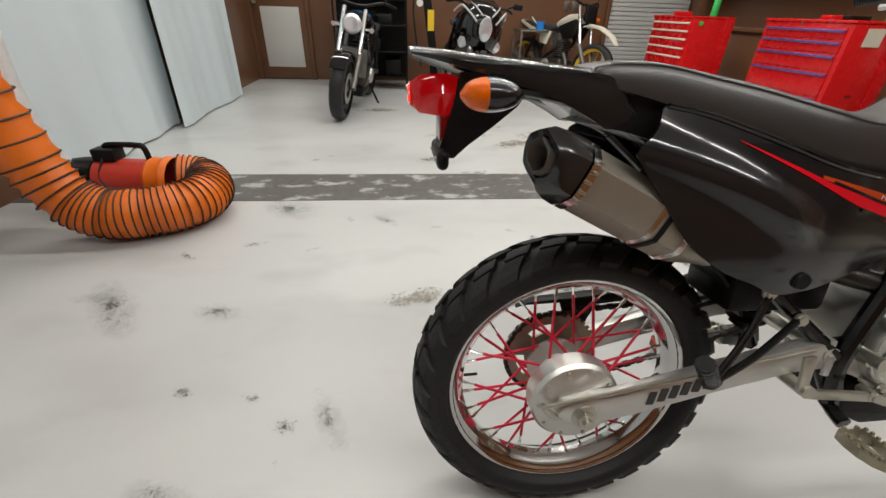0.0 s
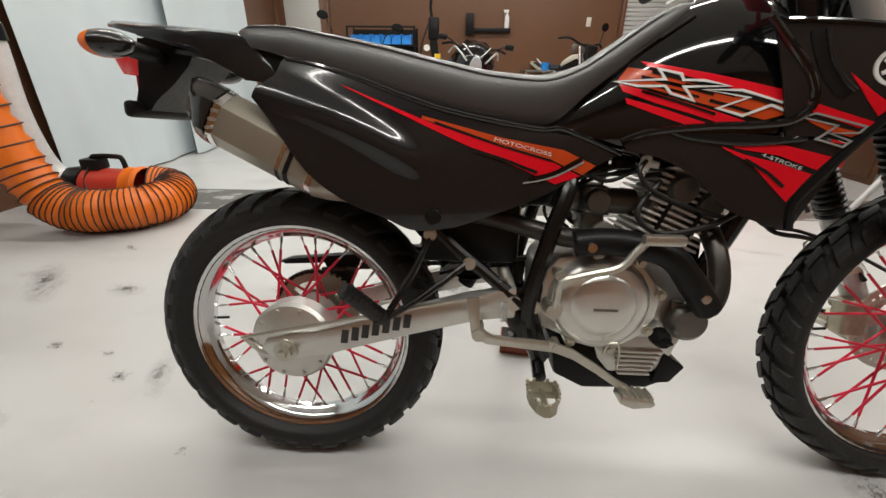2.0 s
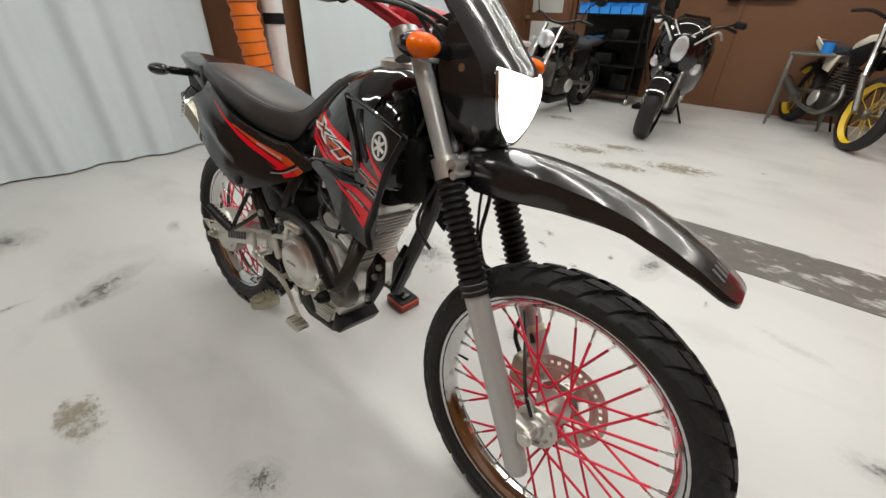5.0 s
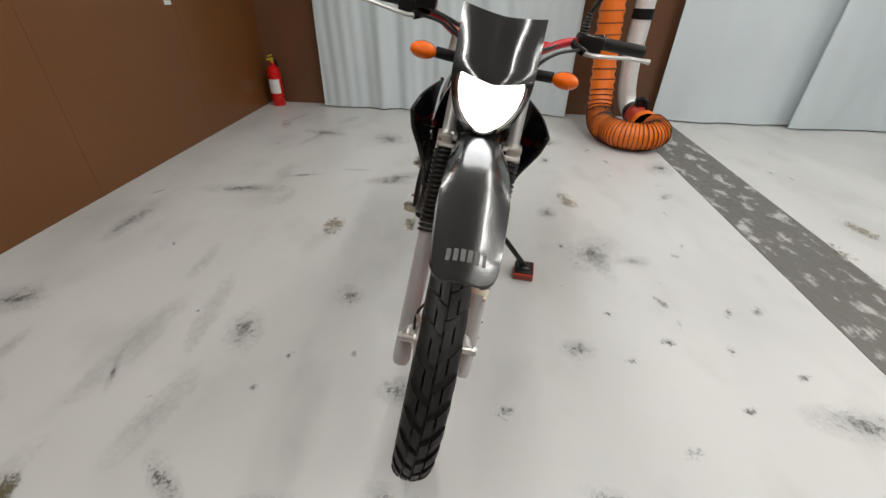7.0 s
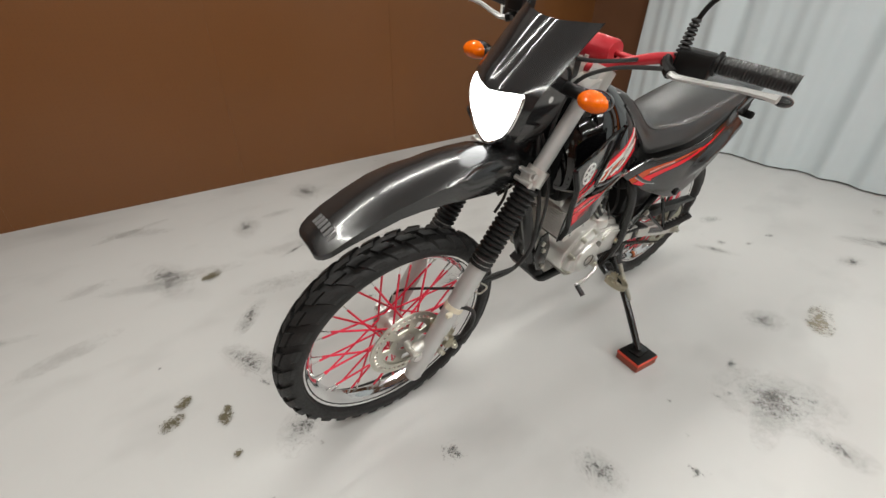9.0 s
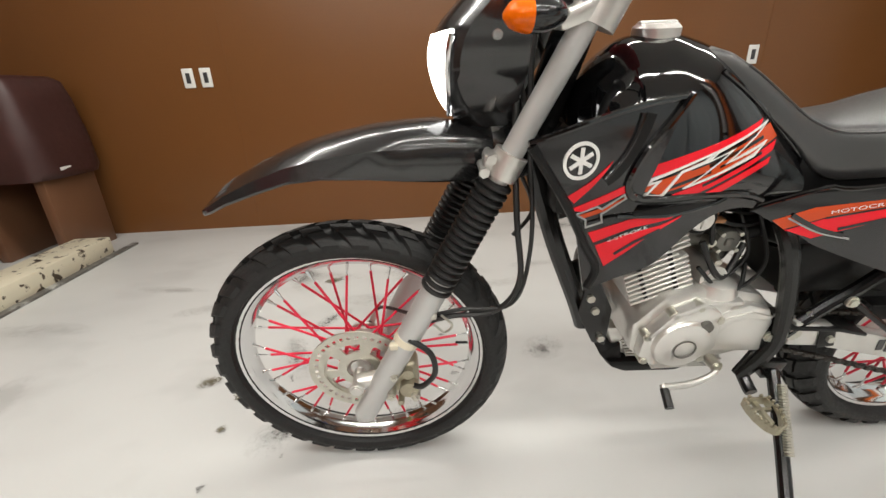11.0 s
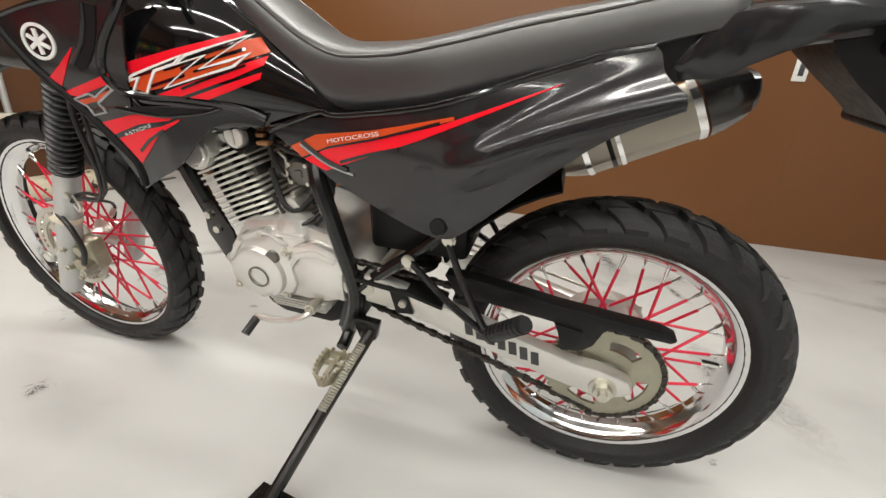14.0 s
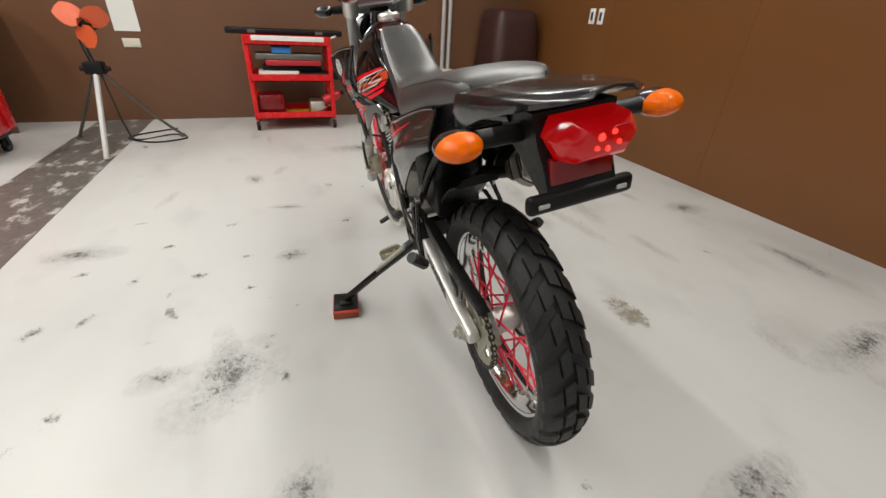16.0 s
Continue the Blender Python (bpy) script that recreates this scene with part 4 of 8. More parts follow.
for s in (1, -1):
    sp = [o for o in bike.children if o.name.startswith("side_panel")][0 if s > 0 else 1]
    sh = [o for o in bike.children if o.name.startswith("tank_shroud")][0 if s > 0 else 1]
    decal("orange_stripe", [(0.28, 0.757), (0.41, 0.725), (0.52, 0.706), (0.578, 0.680)], [(0.28, 0.752), (0.41, 0.712), (0.50, 0.689), (0.556, 0.664)], f_side, DECALORANGE, s, sp)
    decal("red_stripe", [(0.147, 0.8035), (0.30, 0.744), (0.41, 0.710), (0.50, 0.686), (0.552, 0.662)], [(0.150, 0.8015), (0.25, 0.757), (0.33, 0.721), (0.42, 0.685), (0.508, 0.648)], f_side, DECALRED, s, sp)
    part("black_slash", ribbon([(0.462, 0.656), (0.505, 0.667), (0.552, 0.692)], f_side, 0.008, s, 0.003, True), GLOSS, sp)
    part("dark_streak", ribbon([(0.30, 0.7475), (0.41, 0.7120), (0.50, 0.6880)], f_side, 0.003, s, 0.0026), SATIN, sp)
    part("grey_line", ribbon([(0.452, 0.6500), (0.503, 0.6605), (0.556, 0.6860)], f_side, 0.0028, s, 0.0030, True), GREYMARK, sp)
    part("dark_streak", ribbon([(0.365, 0.7045), (0.42, 0.688), (0.475, 0.668)], f_side, 0.005, s, 0.0026), SATIN, sp)
    lettering("MOTOCROSS", (0.497, 0.6955) if s > 0 else (0.397, 0.7195), (0.397, 0.7195) if s > 0 else (0.497, 0.6955), f_side, s, sp)
    part("upper_lip", bead([(0.05, 0.846), (0.10, 0.836), (0.174, 0.813), (0.31, 0.768), (0.45, 0.742), (0.49, 0.739), (0.51, 0.741), (0.56, 0.724), (0.622, 0.700)], f_side, 0.0042, s), GLOSS, sp)
    part("tank_seam", bead([(0.50, 0.746), (0.552, 0.792), (0.612, 0.843), (0.668, 0.886), (0.72, 0.922)], f_tank, 0.0038, s, 0.001), GLOSS, tank)
    part("panel_bolt", lathe([(0, 0.006), (0.012, 0.006), (0.014, 0.003), (0.014, -0.004)], 16, (0.30, 0, 0.592), "Y") if s > 0 else lathe([(0, -0.006), (0.012, -0.006), (0.014, -0.003), (0.014, 0.004)], 16, (0.30, 0, 0.592), "Y"), BLACK, sp)
    bpy.data.objects[[o for o in sp.children if o.name.startswith("panel_bolt")][0].name].location.y = s * (f_side(0.30, 0.592) + 0.001)
    # tank
    decal("red_band", [(0.640, 0.852), (0.70, 0.836), (0.80, 0.812), (0.880, 0.793)], [(0.648, 0.843), (0.70, 0.825), (0.79, 0.797), (0.878, 0.776)], f_tank, DECALRED, s, tank)
    decal("orange_band", [(0.622, 0.843), (0.664, 0.833), (0.715, 0.814), (0.779, 0.797), (0.866, 0.772)], [(0.606, 0.822), (0.675, 0.799), (0.719, 0.784), (0.772, 0.769), (0.817, 0.758)], f_tank, DECALORANGE, s, tank)
    decal("lower_red_band", [(0.608, 0.817), (0.66, 0.799), (0.71, 0.782), (0.794, 0.755)], [(0.614, 0.803), (0.66, 0.784), (0.708, 0.768), (0.767, 0.748)], f_tank, DECALRED, s, tank)
    decal("lower_red_streak", [(0.617, 0.793), (0.671, 0.775), (0.748, 0.748)], [(0.620, 0.783), (0.668, 0.764), (0.711, 0.748)], f_tank, DECALRED, s, tank)
    part("dark_streak", ribbon([(0.640, 0.803), (0.69, 0.786), (0.745, 0.766)], f_tank, 0.004, s, 0.0026), GLOSS, tank)
    part("dark_streak", ribbon([(0.655, 0.833), (0.75, 0.802), (0.83, 0.781)], f_tank, 0.004, s, 0.0026), GLOSS, tank)
    for k, (a, b) in enumerate((((0.640, 0.826), (0.74, 0.796)), ((0.655, 0.812), (0.72, 0.792)), ((0.735, 0.787), (0.80, 0.768)), ((0.70, 0.812), (0.77, 0.793)))):
        part("dark_streak", ribbon([a, b], f_tank, (0.005, 0.0035)[k % 2], s, 0.0019), GLOSS, tank)
    for a in ([(0.866, 0.765), (0.830, 0.784), (0.737, 0.815), (0.749, 0.803), (0.786, 0.792), (0.812, 0.755), (0.839, 0.757), (0.820, 0.780), (0.838, 0.776)],
              [(0.744, 0.803), (0.729, 0.816), (0.633, 0.846), (0.708, 0.797), (0.665, 0.809), (0.635, 0.819), (0.658, 0.801), (0.774, 0.766), (0.700, 0.816)]) if s > 0 else (
             [(0.664, 0.837), (0.694, 0.828), (0.697, 0.8185), (0.725, 0.817), (0.761, 0.808), (0.698, 0.808), (0.712, 0.787), (0.681, 0.798), (0.672, 0.810), (0.635, 0.811), (0.603, 0.820), (0.672, 0.8205)],
             [(0.726, 0.803), (0.779, 0.802), (0.870, 0.774), (0.852, 0.769), (0.822, 0.780), (0.784, 0.764), (0.747, 0.775), (0.789, 0.791)]):
        part("white_outline", loop_line(a, f_tank, s, 0.0040, 0.0034), DECALWHITE, tank)
    # shroud
    decal("red_wedge", [(0.908, 0.824), (0.937, 0.799), (0.970, 0.778)], [(0.915, 0.813), (0.936, 0.787), (0.958, 0.764)], f_shroud, DECALRED, s, sh)
    decal("red_band", [(0.868, 0.786), (0.91, 0.771), (0.966, 0.753)], [(0.868, 0.772), (0.905, 0.759), (0.942, 0.747)], f_shroud, DECALRED, s, sh)
    decal("orange_block", [(0.868, 0.763), (0.905, 0.750), (0.948, 0.740)], [(0.880, 0.754), (0.905, 0.742), (0.936, 0.734)], f_shroud, DECALORANGE, s, sh)
    decal("lower_red_block", [(0.765, 0.717), (0.80, 0.704), (0.85, 0.693), (0.904, 0.676)], [(0.768, 0.713), (0.812, 0.690), (0.848, 0.657), (0.880, 0.630)], f_shroud, DECALRED, s, sh)
    decal("lower_red_stripe", [(0.772, 0.722), (0.855, 0.720), (0.922, 0.704)], [(0.785, 0.714), (0.85, 0.704), (0.909, 0.683)], f_shroud, DECALRED, s, sh)
    part("dark_streak", ribbon([(0.80, 0.697), (0.84, 0.676), (0.868, 0.655)], f_shroud, 0.005, s, 0.0026), SATIN, sh)
    part("white_outline", loop_line([(0.950, 0.743), (0.918, 0.753), (0.909, 0.747), (0.876, 0.767), (0.872, 0.760), (0.908, 0.738), (0.903, 0.722), (0.929, 0.716), (0.932, 0.731)] if s > 0 else [(0.866, 0.762), (0.881, 0.768), (0.950, 0.749), (0.944, 0.740), (0.907, 0.739), (0.938, 0.728), (0.931, 0.719), (0.893, 0.730), (0.913, 0.750)], f_shroud, s, 0.0026), GREYMARK, sh)
    lettering("4-STROKE", (0.886, 0.681) if s > 0 else (0.822, 0.703), (0.822, 0.702) if s > 0 else (0.886, 0.682), f_shroud, s, sh)
    part("raised_rim", bead([(0.800, 0.905), (0.826, 0.870), (0.856, 0.833), (0.871, 0.802), (0.873, 0.778), (0.852, 0.757), (0.80, 0.750), (0.744, 0.748), (0.66, 0.738), (0.615, 0.722)], f_shroud, 0.0062, s, 0.001), GLOSS, sh)
    # raised black sheet, its colour standing in for the shade of an open slot
    part("air_slot", skin([(0.70, 0.735), (0.78, 0.736), (0.852, 0.733)], [(0.71, 0.731), (0.78, 0.720), (0.852, 0.727)], f_shroud, 12, 3, 0.003, s, True, 0, 0.002), BLACK, sh)
    part("upper_edge", bead([(0.806, 0.900), (0.86, 0.897), (0.94, 0.885), (1.034, 0.861)], f_shroud, 0.0045, s), GLOSS, sh)
    # the scoop is not cut in: a black ribbon paints its shaded recess
    part("air_scoop", ribbon([(0.858, 0.884), (0.866, 0.856), (0.880, 0.826), (0.898, 0.803), (0.912, 0.794)], f_shroud, 0.015, s, 0.0016, True), BLACK, sh, "flat black strip for the shade in the air scoop beside the badge")
    part("scoop_edge", bead([(0.872, 0.886), (0.878, 0.858), (0.890, 0.832), (0.906, 0.811), (0.918, 0.799)], f_shroud, 0.0036, s, 0.001), SATIN, sh)
    part("slot_rim", bead([(0.69, 0.737), (0.72, 0.728), (0.78, 0.721), (0.83, 0.723), (0.88, 0.730)], f_shroud, 0.0035, s, 0.001), GLOSS, sh)
    part("front_lip", bead([(1.030, 0.857), (0.970, 0.765), (0.920, 0.676), (0.893, 0.625), (0.900, 0.584)], f_shroud, 0.007, s, 0.0), BLACK, sh)
    # round badge: ring and three crossing bars
    ring = [(0.958 + 0.0245 * math.cos(2 * math.pi * k / 28), 0.831 + 0.0245 * math.sin(2 * math.pi * k / 28)) for k in range(28)]
    bars = [ribbon([(0.958 - 0.0185 * math.cos(a), 0.831 - 0.0185 * math.sin(a)), (0.958 + 0.0185 * math.cos(a), 0.831 + 0.0185 * math.sin(a))], f_shroud, 0.0055, s, 0.0022) for a in (1.57, 0.52, 2.62)]
    part("badge", join(outline(ring, f_shroud, s, 0.0048), *bars), DECALWHITE, sh, "white round badge")

# head lamp mask, lamp and signals
XC = ((0.85, 1.118), (0.90, 1.148), (0.95, 1.158), (0.99, 1.148), (1.03, 1.112), (1.08, 1.066), (1.13, 1.018))
WM = ((0.85, 0.045), (0.89, 0.072), (0.94, 0.090), (0.99, 0.099), (1.05, 0.102), (1.13, 0.106))


def mask_x(y, z):
    return interp(XC, z) - 0.042 * (y / interp(WM, z)) ** 2 - 0.008 * math.exp(-(y / 0.012) ** 2) * (1 if z > 1.0 else 0)


rows = []
for k in range(19):
    z = 0.85 + 0.275 * k / 18
    w = interp(WM, z)
    ring = []
    for j in range(17):
        y = w * (j / 8 - 1)
        zz = z - 0.011 * (1 - abs(y / w) ** 1.3) * (k / 18) ** 4
        ring.append(Vector((mask_x(y, z), y, zz)))
    back = min(1.012 + 0.03 * abs(z - 0.98) / 0.13, mask_x(w, z) - 0.006)
    ring = [Vector((back, -w * 0.96, z))] + ring + [Vector((back, w * 0.96, z))]
    inner = [v + Vector((-0.005, 0, 0)) for v in ring[::-1]]
    rows.append(ring + inner)
mask = part("headlamp_mask", loft(rows, caps=False), MASK, bike, "dark grey headlamp mask", sharp=0.8)
lens = []
for k in range(15):
    z = 0.862 + 0.131 * k / 14
    w = interp(((0.862, 0.008), (0.885, 0.040), (0.93, 0.070), (0.965, 0.079), (0.985, 0.080), (0.993, 0.074)), z)
    ring = []
    for j in range(13):
        y = w * (j / 6 - 1)
        ring.append(Vector((mask_x(y, z) + 0.003, y, z - (0.010 * (1 - abs(y / w)) if k == 14 else 0))))
    lens.append(ring + [v + Vector((-0.012, 0, 0)) for v in ring[::-1]])
part("headlamp", loft(lens), LAMPGLOW, mask, "lit white headlamp", sharp=0.8)
edge = [(0.988, 0.079), (0.965, 0.0795), (0.93, 0.0705), (0.90, 0.054), (0.882, 0.036), (0.866, 0.012)]
rim_pts = [(mask_x(y, z) + 0.004, y, z) for z, y in edge] + [(mask_x(-y, z) + 0.004, -y, z) for z, y in edge[::-1]]
part("lamp_rim", tube(rim_pts, 0.0042, 8), CHROME, mask, "bright rim round the lamp")
# added black body that blocks the lamp's glow towards the rear
part("lamp_bucket", loft([superring(x, zc, h, w, 2.2, 20) for x, zc, h, w in ((1.025, 0.93, 0.030, 0.040), (1.045, 0.93, 0.052, 0.062), (1.100, 0.93, 0.058, 0.070))]), BLACK, mask, "black backing added behind the lamp")
for s in (1, -1):
    part("mask_bolt", rod((1.065, s * 0.090, 0.985), (1.065, s * 0.098, 0.985), 0.007, 12), CHROME, mask)


def signal(x, y, z, s, way):
    """Indicator pod on a stalk; way: 1 faces ahead, -1 back."""
    stalk = part("indicator", tube([(x - way * 0.01, s * (y - 0.11), z - 0.004), (x - way * 0.004, s * (y - 0.03), z)], 0.0135, 12, 1), BLACK, bike, "orange indicator on a black stalk")
    hull, lens_ = [], []
    for k in range(11):
        u = -1 + 2 * k / 10
        r = max(0.02, (1 - abs(u) ** (1.7 if u < 0 else 2.4))) ** 0.5
        ring = [Vector((x + way * u * 0.038, s * (y + 0.034 * r * math.cos(a)), z + 0.0205 * r * math.sin(a))) for a in [2 * math.pi * q / 20 for q in range(20)]]
        if u <= 0.21:
            hull.append(ring)
        if u >= 0.19:
            lens_.append(ring)
    part("housing", loft(hull), SATIN, stalk, sharp=1.0)
    part("amber_lens", loft(lens_), AMBER, stalk, "orange plastic lens", sharp=1.0)


for s in (1, -1):
    signal(1.035, 0.180, 1.008, s, 1)
    signal(-0.208, 0.163, 0.856, s, -1)

# tail lamp and plate holder
def tail_box(x0, x1, z0, z1, w, bev):
    return box(x0, x1, -w, w, z0, z1, bev, 3)


tail = part("tail_lamp", loft([[Vector((x, y, z)) for y, z in ((w, zm), (w * 0.75, zt), (-w * 0.75, zt), (-w, zm), (-w * 0.7, zb), (w * 0.7, zb))] for x, w, zb, zm, zt in ((-0.205, 0.048, 0.835, 0.855, 0.872), (-0.255, 0.060, 0.824, 0.856, 0.884), (-0.292, 0.055, 0.829, 0.857, 0.881), (-0.306, 0.040, 0.840, 0.858, 0.872))]), REDLENS, bike, "red tail lamp, lit", sharp=0.8)
for y, z, r in ((0.010, 0.862, 0.0055), (-0.008, 0.866, 0.004), (0.016, 0.849, 0.0035), (-0.016, 0.852, 0.0035), (0.0, 0.846, 0.004)):
    part("bulb", lathe([(0, -0.3095), (r * 0.7, -0.3085), (r, -0.3055), (r * 0.9, -0.300)], 14, (0, y, z), "X"), TAILGLOW, tail, "glowing lamp element")
part("lower_lens", tail_box(-0.262, -0.246, 0.788, 0.826, 0.050, 0.003), DARKLENS, tail, "dark red lower lens")
part("plate_holder", join(
    loft([[Vector((x, y, z)) for x, y, z in ((xf, w, z), (xf, -w, z), (xb, -w, z), (xb, w, z))] for z, xf, xb, w in ((0.885, -0.12, -0.235, 0.066), (0.84, -0.150, -0.244, 0.062), (0.81, -0.185, -0.252, 0.056), (0.782, -0.222, -0.262, 0.056), (0.764, -0.240, -0.267, 0.052))]),
    box(-0.268, -0.250, -0.088, 0.088, 0.750, 0.780, 0.009, 3)), BLACK, bike, "black plastic plate holder", sharp=0.6)
# solid silver pads paint the light that shows at the holder's two slots
for s in (1, -1):
    part("plate_slot", box(-0.2705, -0.266, s * 0.064 - 0.009, s * 0.064 + 0.009, 0.761, 0.768, 0.002), SILVER, [o for o in bike.children if o.name.startswith("plate_holder")][0])
part("rear_stay", join(tube([(0.07, 0.07, 0.79), (-0.05, 0.065, 0.845), (-0.17, 0.06, 0.868)], 0.010, 8), tube([(0.07, -0.07, 0.79), (-0.05, -0.065, 0.845), (-0.17, -0.06, 0.868)], 0.010, 8)), FRAME, bike)
part("inner_mudguard", loft([[Vector((0.33 * 0 + 0.005 + r * math.cos(a), y, 0.308 + r * math.sin(a))) for y, r in ((0.055, 0.352), (0.03, 0.366), (-0.03, 0.366), (-0.055, 0.352), (-0.052, 0.347), (0.052, 0.347))] for a in [radians(v) for v in range(28, 76, 6)]]), BLACK, bike, "black inner mudguard")

# handlebar, grips, levers, mirror
bar_pts = [(0.818, 0.405, 1.092), (0.84, 0.30, 1.092), (0.875, 0.19, 1.08), (0.925, 0.09, 1.036), (0.935, 0.03, 1.026), (0.935, -0.03, 1.026), (0.925, -0.09, 1.036), (0.875, -0.19, 1.08), (0.84, -0.30, 1.092), (0.818, -0.405, 1.092)]
bar = part("handlebar", tube(bar_pts, 0.0112, 12), REDBAR, bike, "red handlebar with crossbar")
part("crossbar", rod((0.885, 0.165, 1.065), (0.885, -0.165, 1.065), 0.006, 10), REDBAR, bar)
part("bar_pad", lathe([(0.008, -0.095), (0.026, -0.092), (0.029, -0.085), (0.029, 0.085), (0.026, 0.092), (0.008, 0.095)], 20, (0.885, 0, 1.062), "Y"), REDBAR, bar, "red foam bar pad")
for s in (1, -1):
    c0, c1 = Vector((0.842, s * 0.285, 1.092)), Vector((0.815, s * 0.412, 1.092))
    ribs = []
    for k in range(24):
        ribs += [0.0158, 0.0172]
    part("grip", join(tube([tuple(c0.lerp(c1, k / 47)) for k in range(48)], 0.016, 14, 1, ribs), rod(c0 - (c1 - c0) * 0.05, c0, 0.022, 14)), HOSE, bar, "black ribbed rubber grip")
    part("switch_box", moved(box(-0.026, 0.026, -0.034, 0.034, -0.024, 0.026, 0.008, 2), Matrix.Translation((0.857, s * 0.247, 1.082)) @ Matrix.Rotation(s * 0.25, 4, "Z")), BLACK, bar)
    lev = part("lever", loft([[Vector(c) + Vector((a * wv, 0, b * hv)) for a, b in ((1, 0), (0.6, 1), (-0.6, 1), (-1, 0), (-0.6, -1), (0.6, -1))] for c, wv, hv in (((0.905, s * 0.225, 1.066), 0.007, 0.007), ((0.915, s * 0.25, 1.064), 0.010, 0.005), ((0.905, s * 0.30, 1.068), 0.008, 0.0045), ((0.892, s * 0.355, 1.074), 0.0075, 0.0045), ((0.888, s * 0.395, 1.076), 0.008, 0.005), ((0.885, s * 0.415, 1.076), 0.009, 0.007))]), SILVER, bar, "bare alloy hand lever")
    part("perch", tube([(0.872, s * 0.20, 1.082), (0.895, s * 0.215, 1.073), (0.908, s * 0.235, 1.065)], 0.011, 10), BLACK, bar)
    part("bar_clamp", join(box(0.915, 0.957, s * 0.052 - 0.014, s * 0.052 + 0.014, 1.005, 1.045, 0.005), rod((0.926, s * 0.052, 1.04), (0.926, s * 0.052, 1.052), 0.005), rod((0.947, s * 0.052, 1.04), (0.947, s * 0.052, 1.052), 0.005)), ALLOY, bar)
part("brake_reservoir", box(0.865, 0.915, -0.235, -0.18, 1.085, 1.120, 0.006), BLACK, bar, "black brake fluid reservoir")
part("top_yoke", join(prism([(0.905, 1.012), (0.985, 0.985), (0.99, 1.005), (0.915, 1.034)], -0.12, 0.12, 0.005), rod((0.936, 0.098, 0.99), (0.915, 0.098, 1.035), 0.028, 16), rod((0.936, -0.098, 0.99), (0.915, -0.098, 1.035), 0.028, 16), rod((0.93, 0, 1.02), (0.926, 0, 1.038), 0.016, 6)), ALLOY, bike, "silver top yoke")
part("lower_yoke", prism([(1.0, 0.785), (1.075, 0.765), (1.085, 0.805), (1.01, 0.825)], -0.10, 0.10, 0.006), FRAME, bike)
part("steering_head", rod((0.99, 0, 0.80), (0.925, 0, 1.0), 0.033, 16), FRAME, bike)
part("instrument_pod", join(box(0.955, 1.02, -0.07, 0.07, 1.0, 1.055, 0.012, 3), rod((0.972, 0.0, 1.05), (0.964, 0.0, 1.070), 0.048, 24)), BLACK, bike, "black instrument pod")
part("key_switch", rod((0.955, 0, 1.01), (0.948, 0, 1.045), 0.017, 14), REDBAR, bike)
boot = []
for k in range(9):
    boot.append(lathe([(0.004, 0), (0.013 - 0.0005 * k, 0.002), (0.013 - 0.0005 * k, 0.005), (0.006, 0.0075)], 14, (0.872, 0.222, 1.090 + 0.0075 * k), "Z"))
mir = part("mirror", tube([(0.872, 0.222, 1.085), (0.870, 0.226, 1.165), (0.864, 0.262, 1.21), (0.85, 0.36, 1.25)], 0.005, 8), BLACK, bar, "black mirror on a bent stem")
part("boot", join(*boot), HOSE, mir, sharp=1.2)
part("mirror_head", moved(lathe([(0, -0.018), (0.028, -0.016), (0.048, -0.004), (0.050, 0.006), (0.046, 0.008), (0, 0.008)], 24, axis="X"), Matrix.Translation((0.85, 0.375, 1.27)) @ Matrix.Diagonal((-1, 1.3, 0.85, 1))), BLACK, mir)

# cables and hoses
CABLES = [
    ([(0.905, -0.22, 1.07), (0.97, -0.14, 1.065), (1.01, -0.08, 1.02), (1.03, -0.06, 0.90), (1.01, -0.05, 0.78), (0.96, -0.05, 0.66), (1.0, -0.04, 0.60)], 0.0045),
    ([(0.905, 0.22, 1.07), (0.97, 0.15, 1.055), (1.01, 0.10, 1.01), (1.01, 0.08, 0.90), (0.98, 0.07, 0.80), (0.90, 0.06, 0.72)], 0.0045),
    ([(0.89, -0.19, 1.085), (0.98, -0.09, 1.065), (1.02, 0.02, 1.0), (1.03, 0.08, 0.84), (1.03, 0.125, 0.72), (1.02, 0.13, 0.60), (1.06, 0.12, 0.53), (1.14, 0.11, 0.515), (1.20, 0.10, 0.49), (1.25, 0.07, 0.43)], 0.0055),
    ([(1.02, 0.02, 0.95), (1.01, 0.11, 0.80), (1.005, 0.128, 0.66), (1.03, 0.125, 0.55), (1.12, 0.11, 0.53), (1.20, 0.085, 0.50), (1.30, -0.05, 0.42), (1.335, -0.06, 0.36)], 0.0040),
    ([(0.885, 0.16, 1.07), (0.97, 0.12, 1.06), (1.02, 0.02, 1.04), (0.97, -0.03, 0.95)], 0.0045),
    ([(0.87, -0.24, 1.09), (0.96, -0.13, 1.07), (0.97, -0.06, 0.98), (0.93, -0.05, 0.84), (0.80, -0.06, 0.70), (0.68, -0.06, 0.66)], 0.004),
    ([(0.70, -0.085, 0.655), (0.66, -0.10, 0.60), (0.70, -0.11, 0.565), (0.78, -0.11, 0.58), (0.84, -0.10, 0.61)], 0.0055),
    ([(0.56, 0.04, 0.60), (0.60, 0.07, 0.55), (0.63, 0.08, 0.56), (0.66, 0.06, 0.62)], 0.006),
    ([(0.55, 0.05, 0.56), (0.58, 0.09, 0.53), (0.62, 0.085, 0.53), (0.66, 0.07, 0.57)], 0.004),
]
for pts, r in CABLES:
    part("cable", tube(pts, r, 8), HOSE, bike)

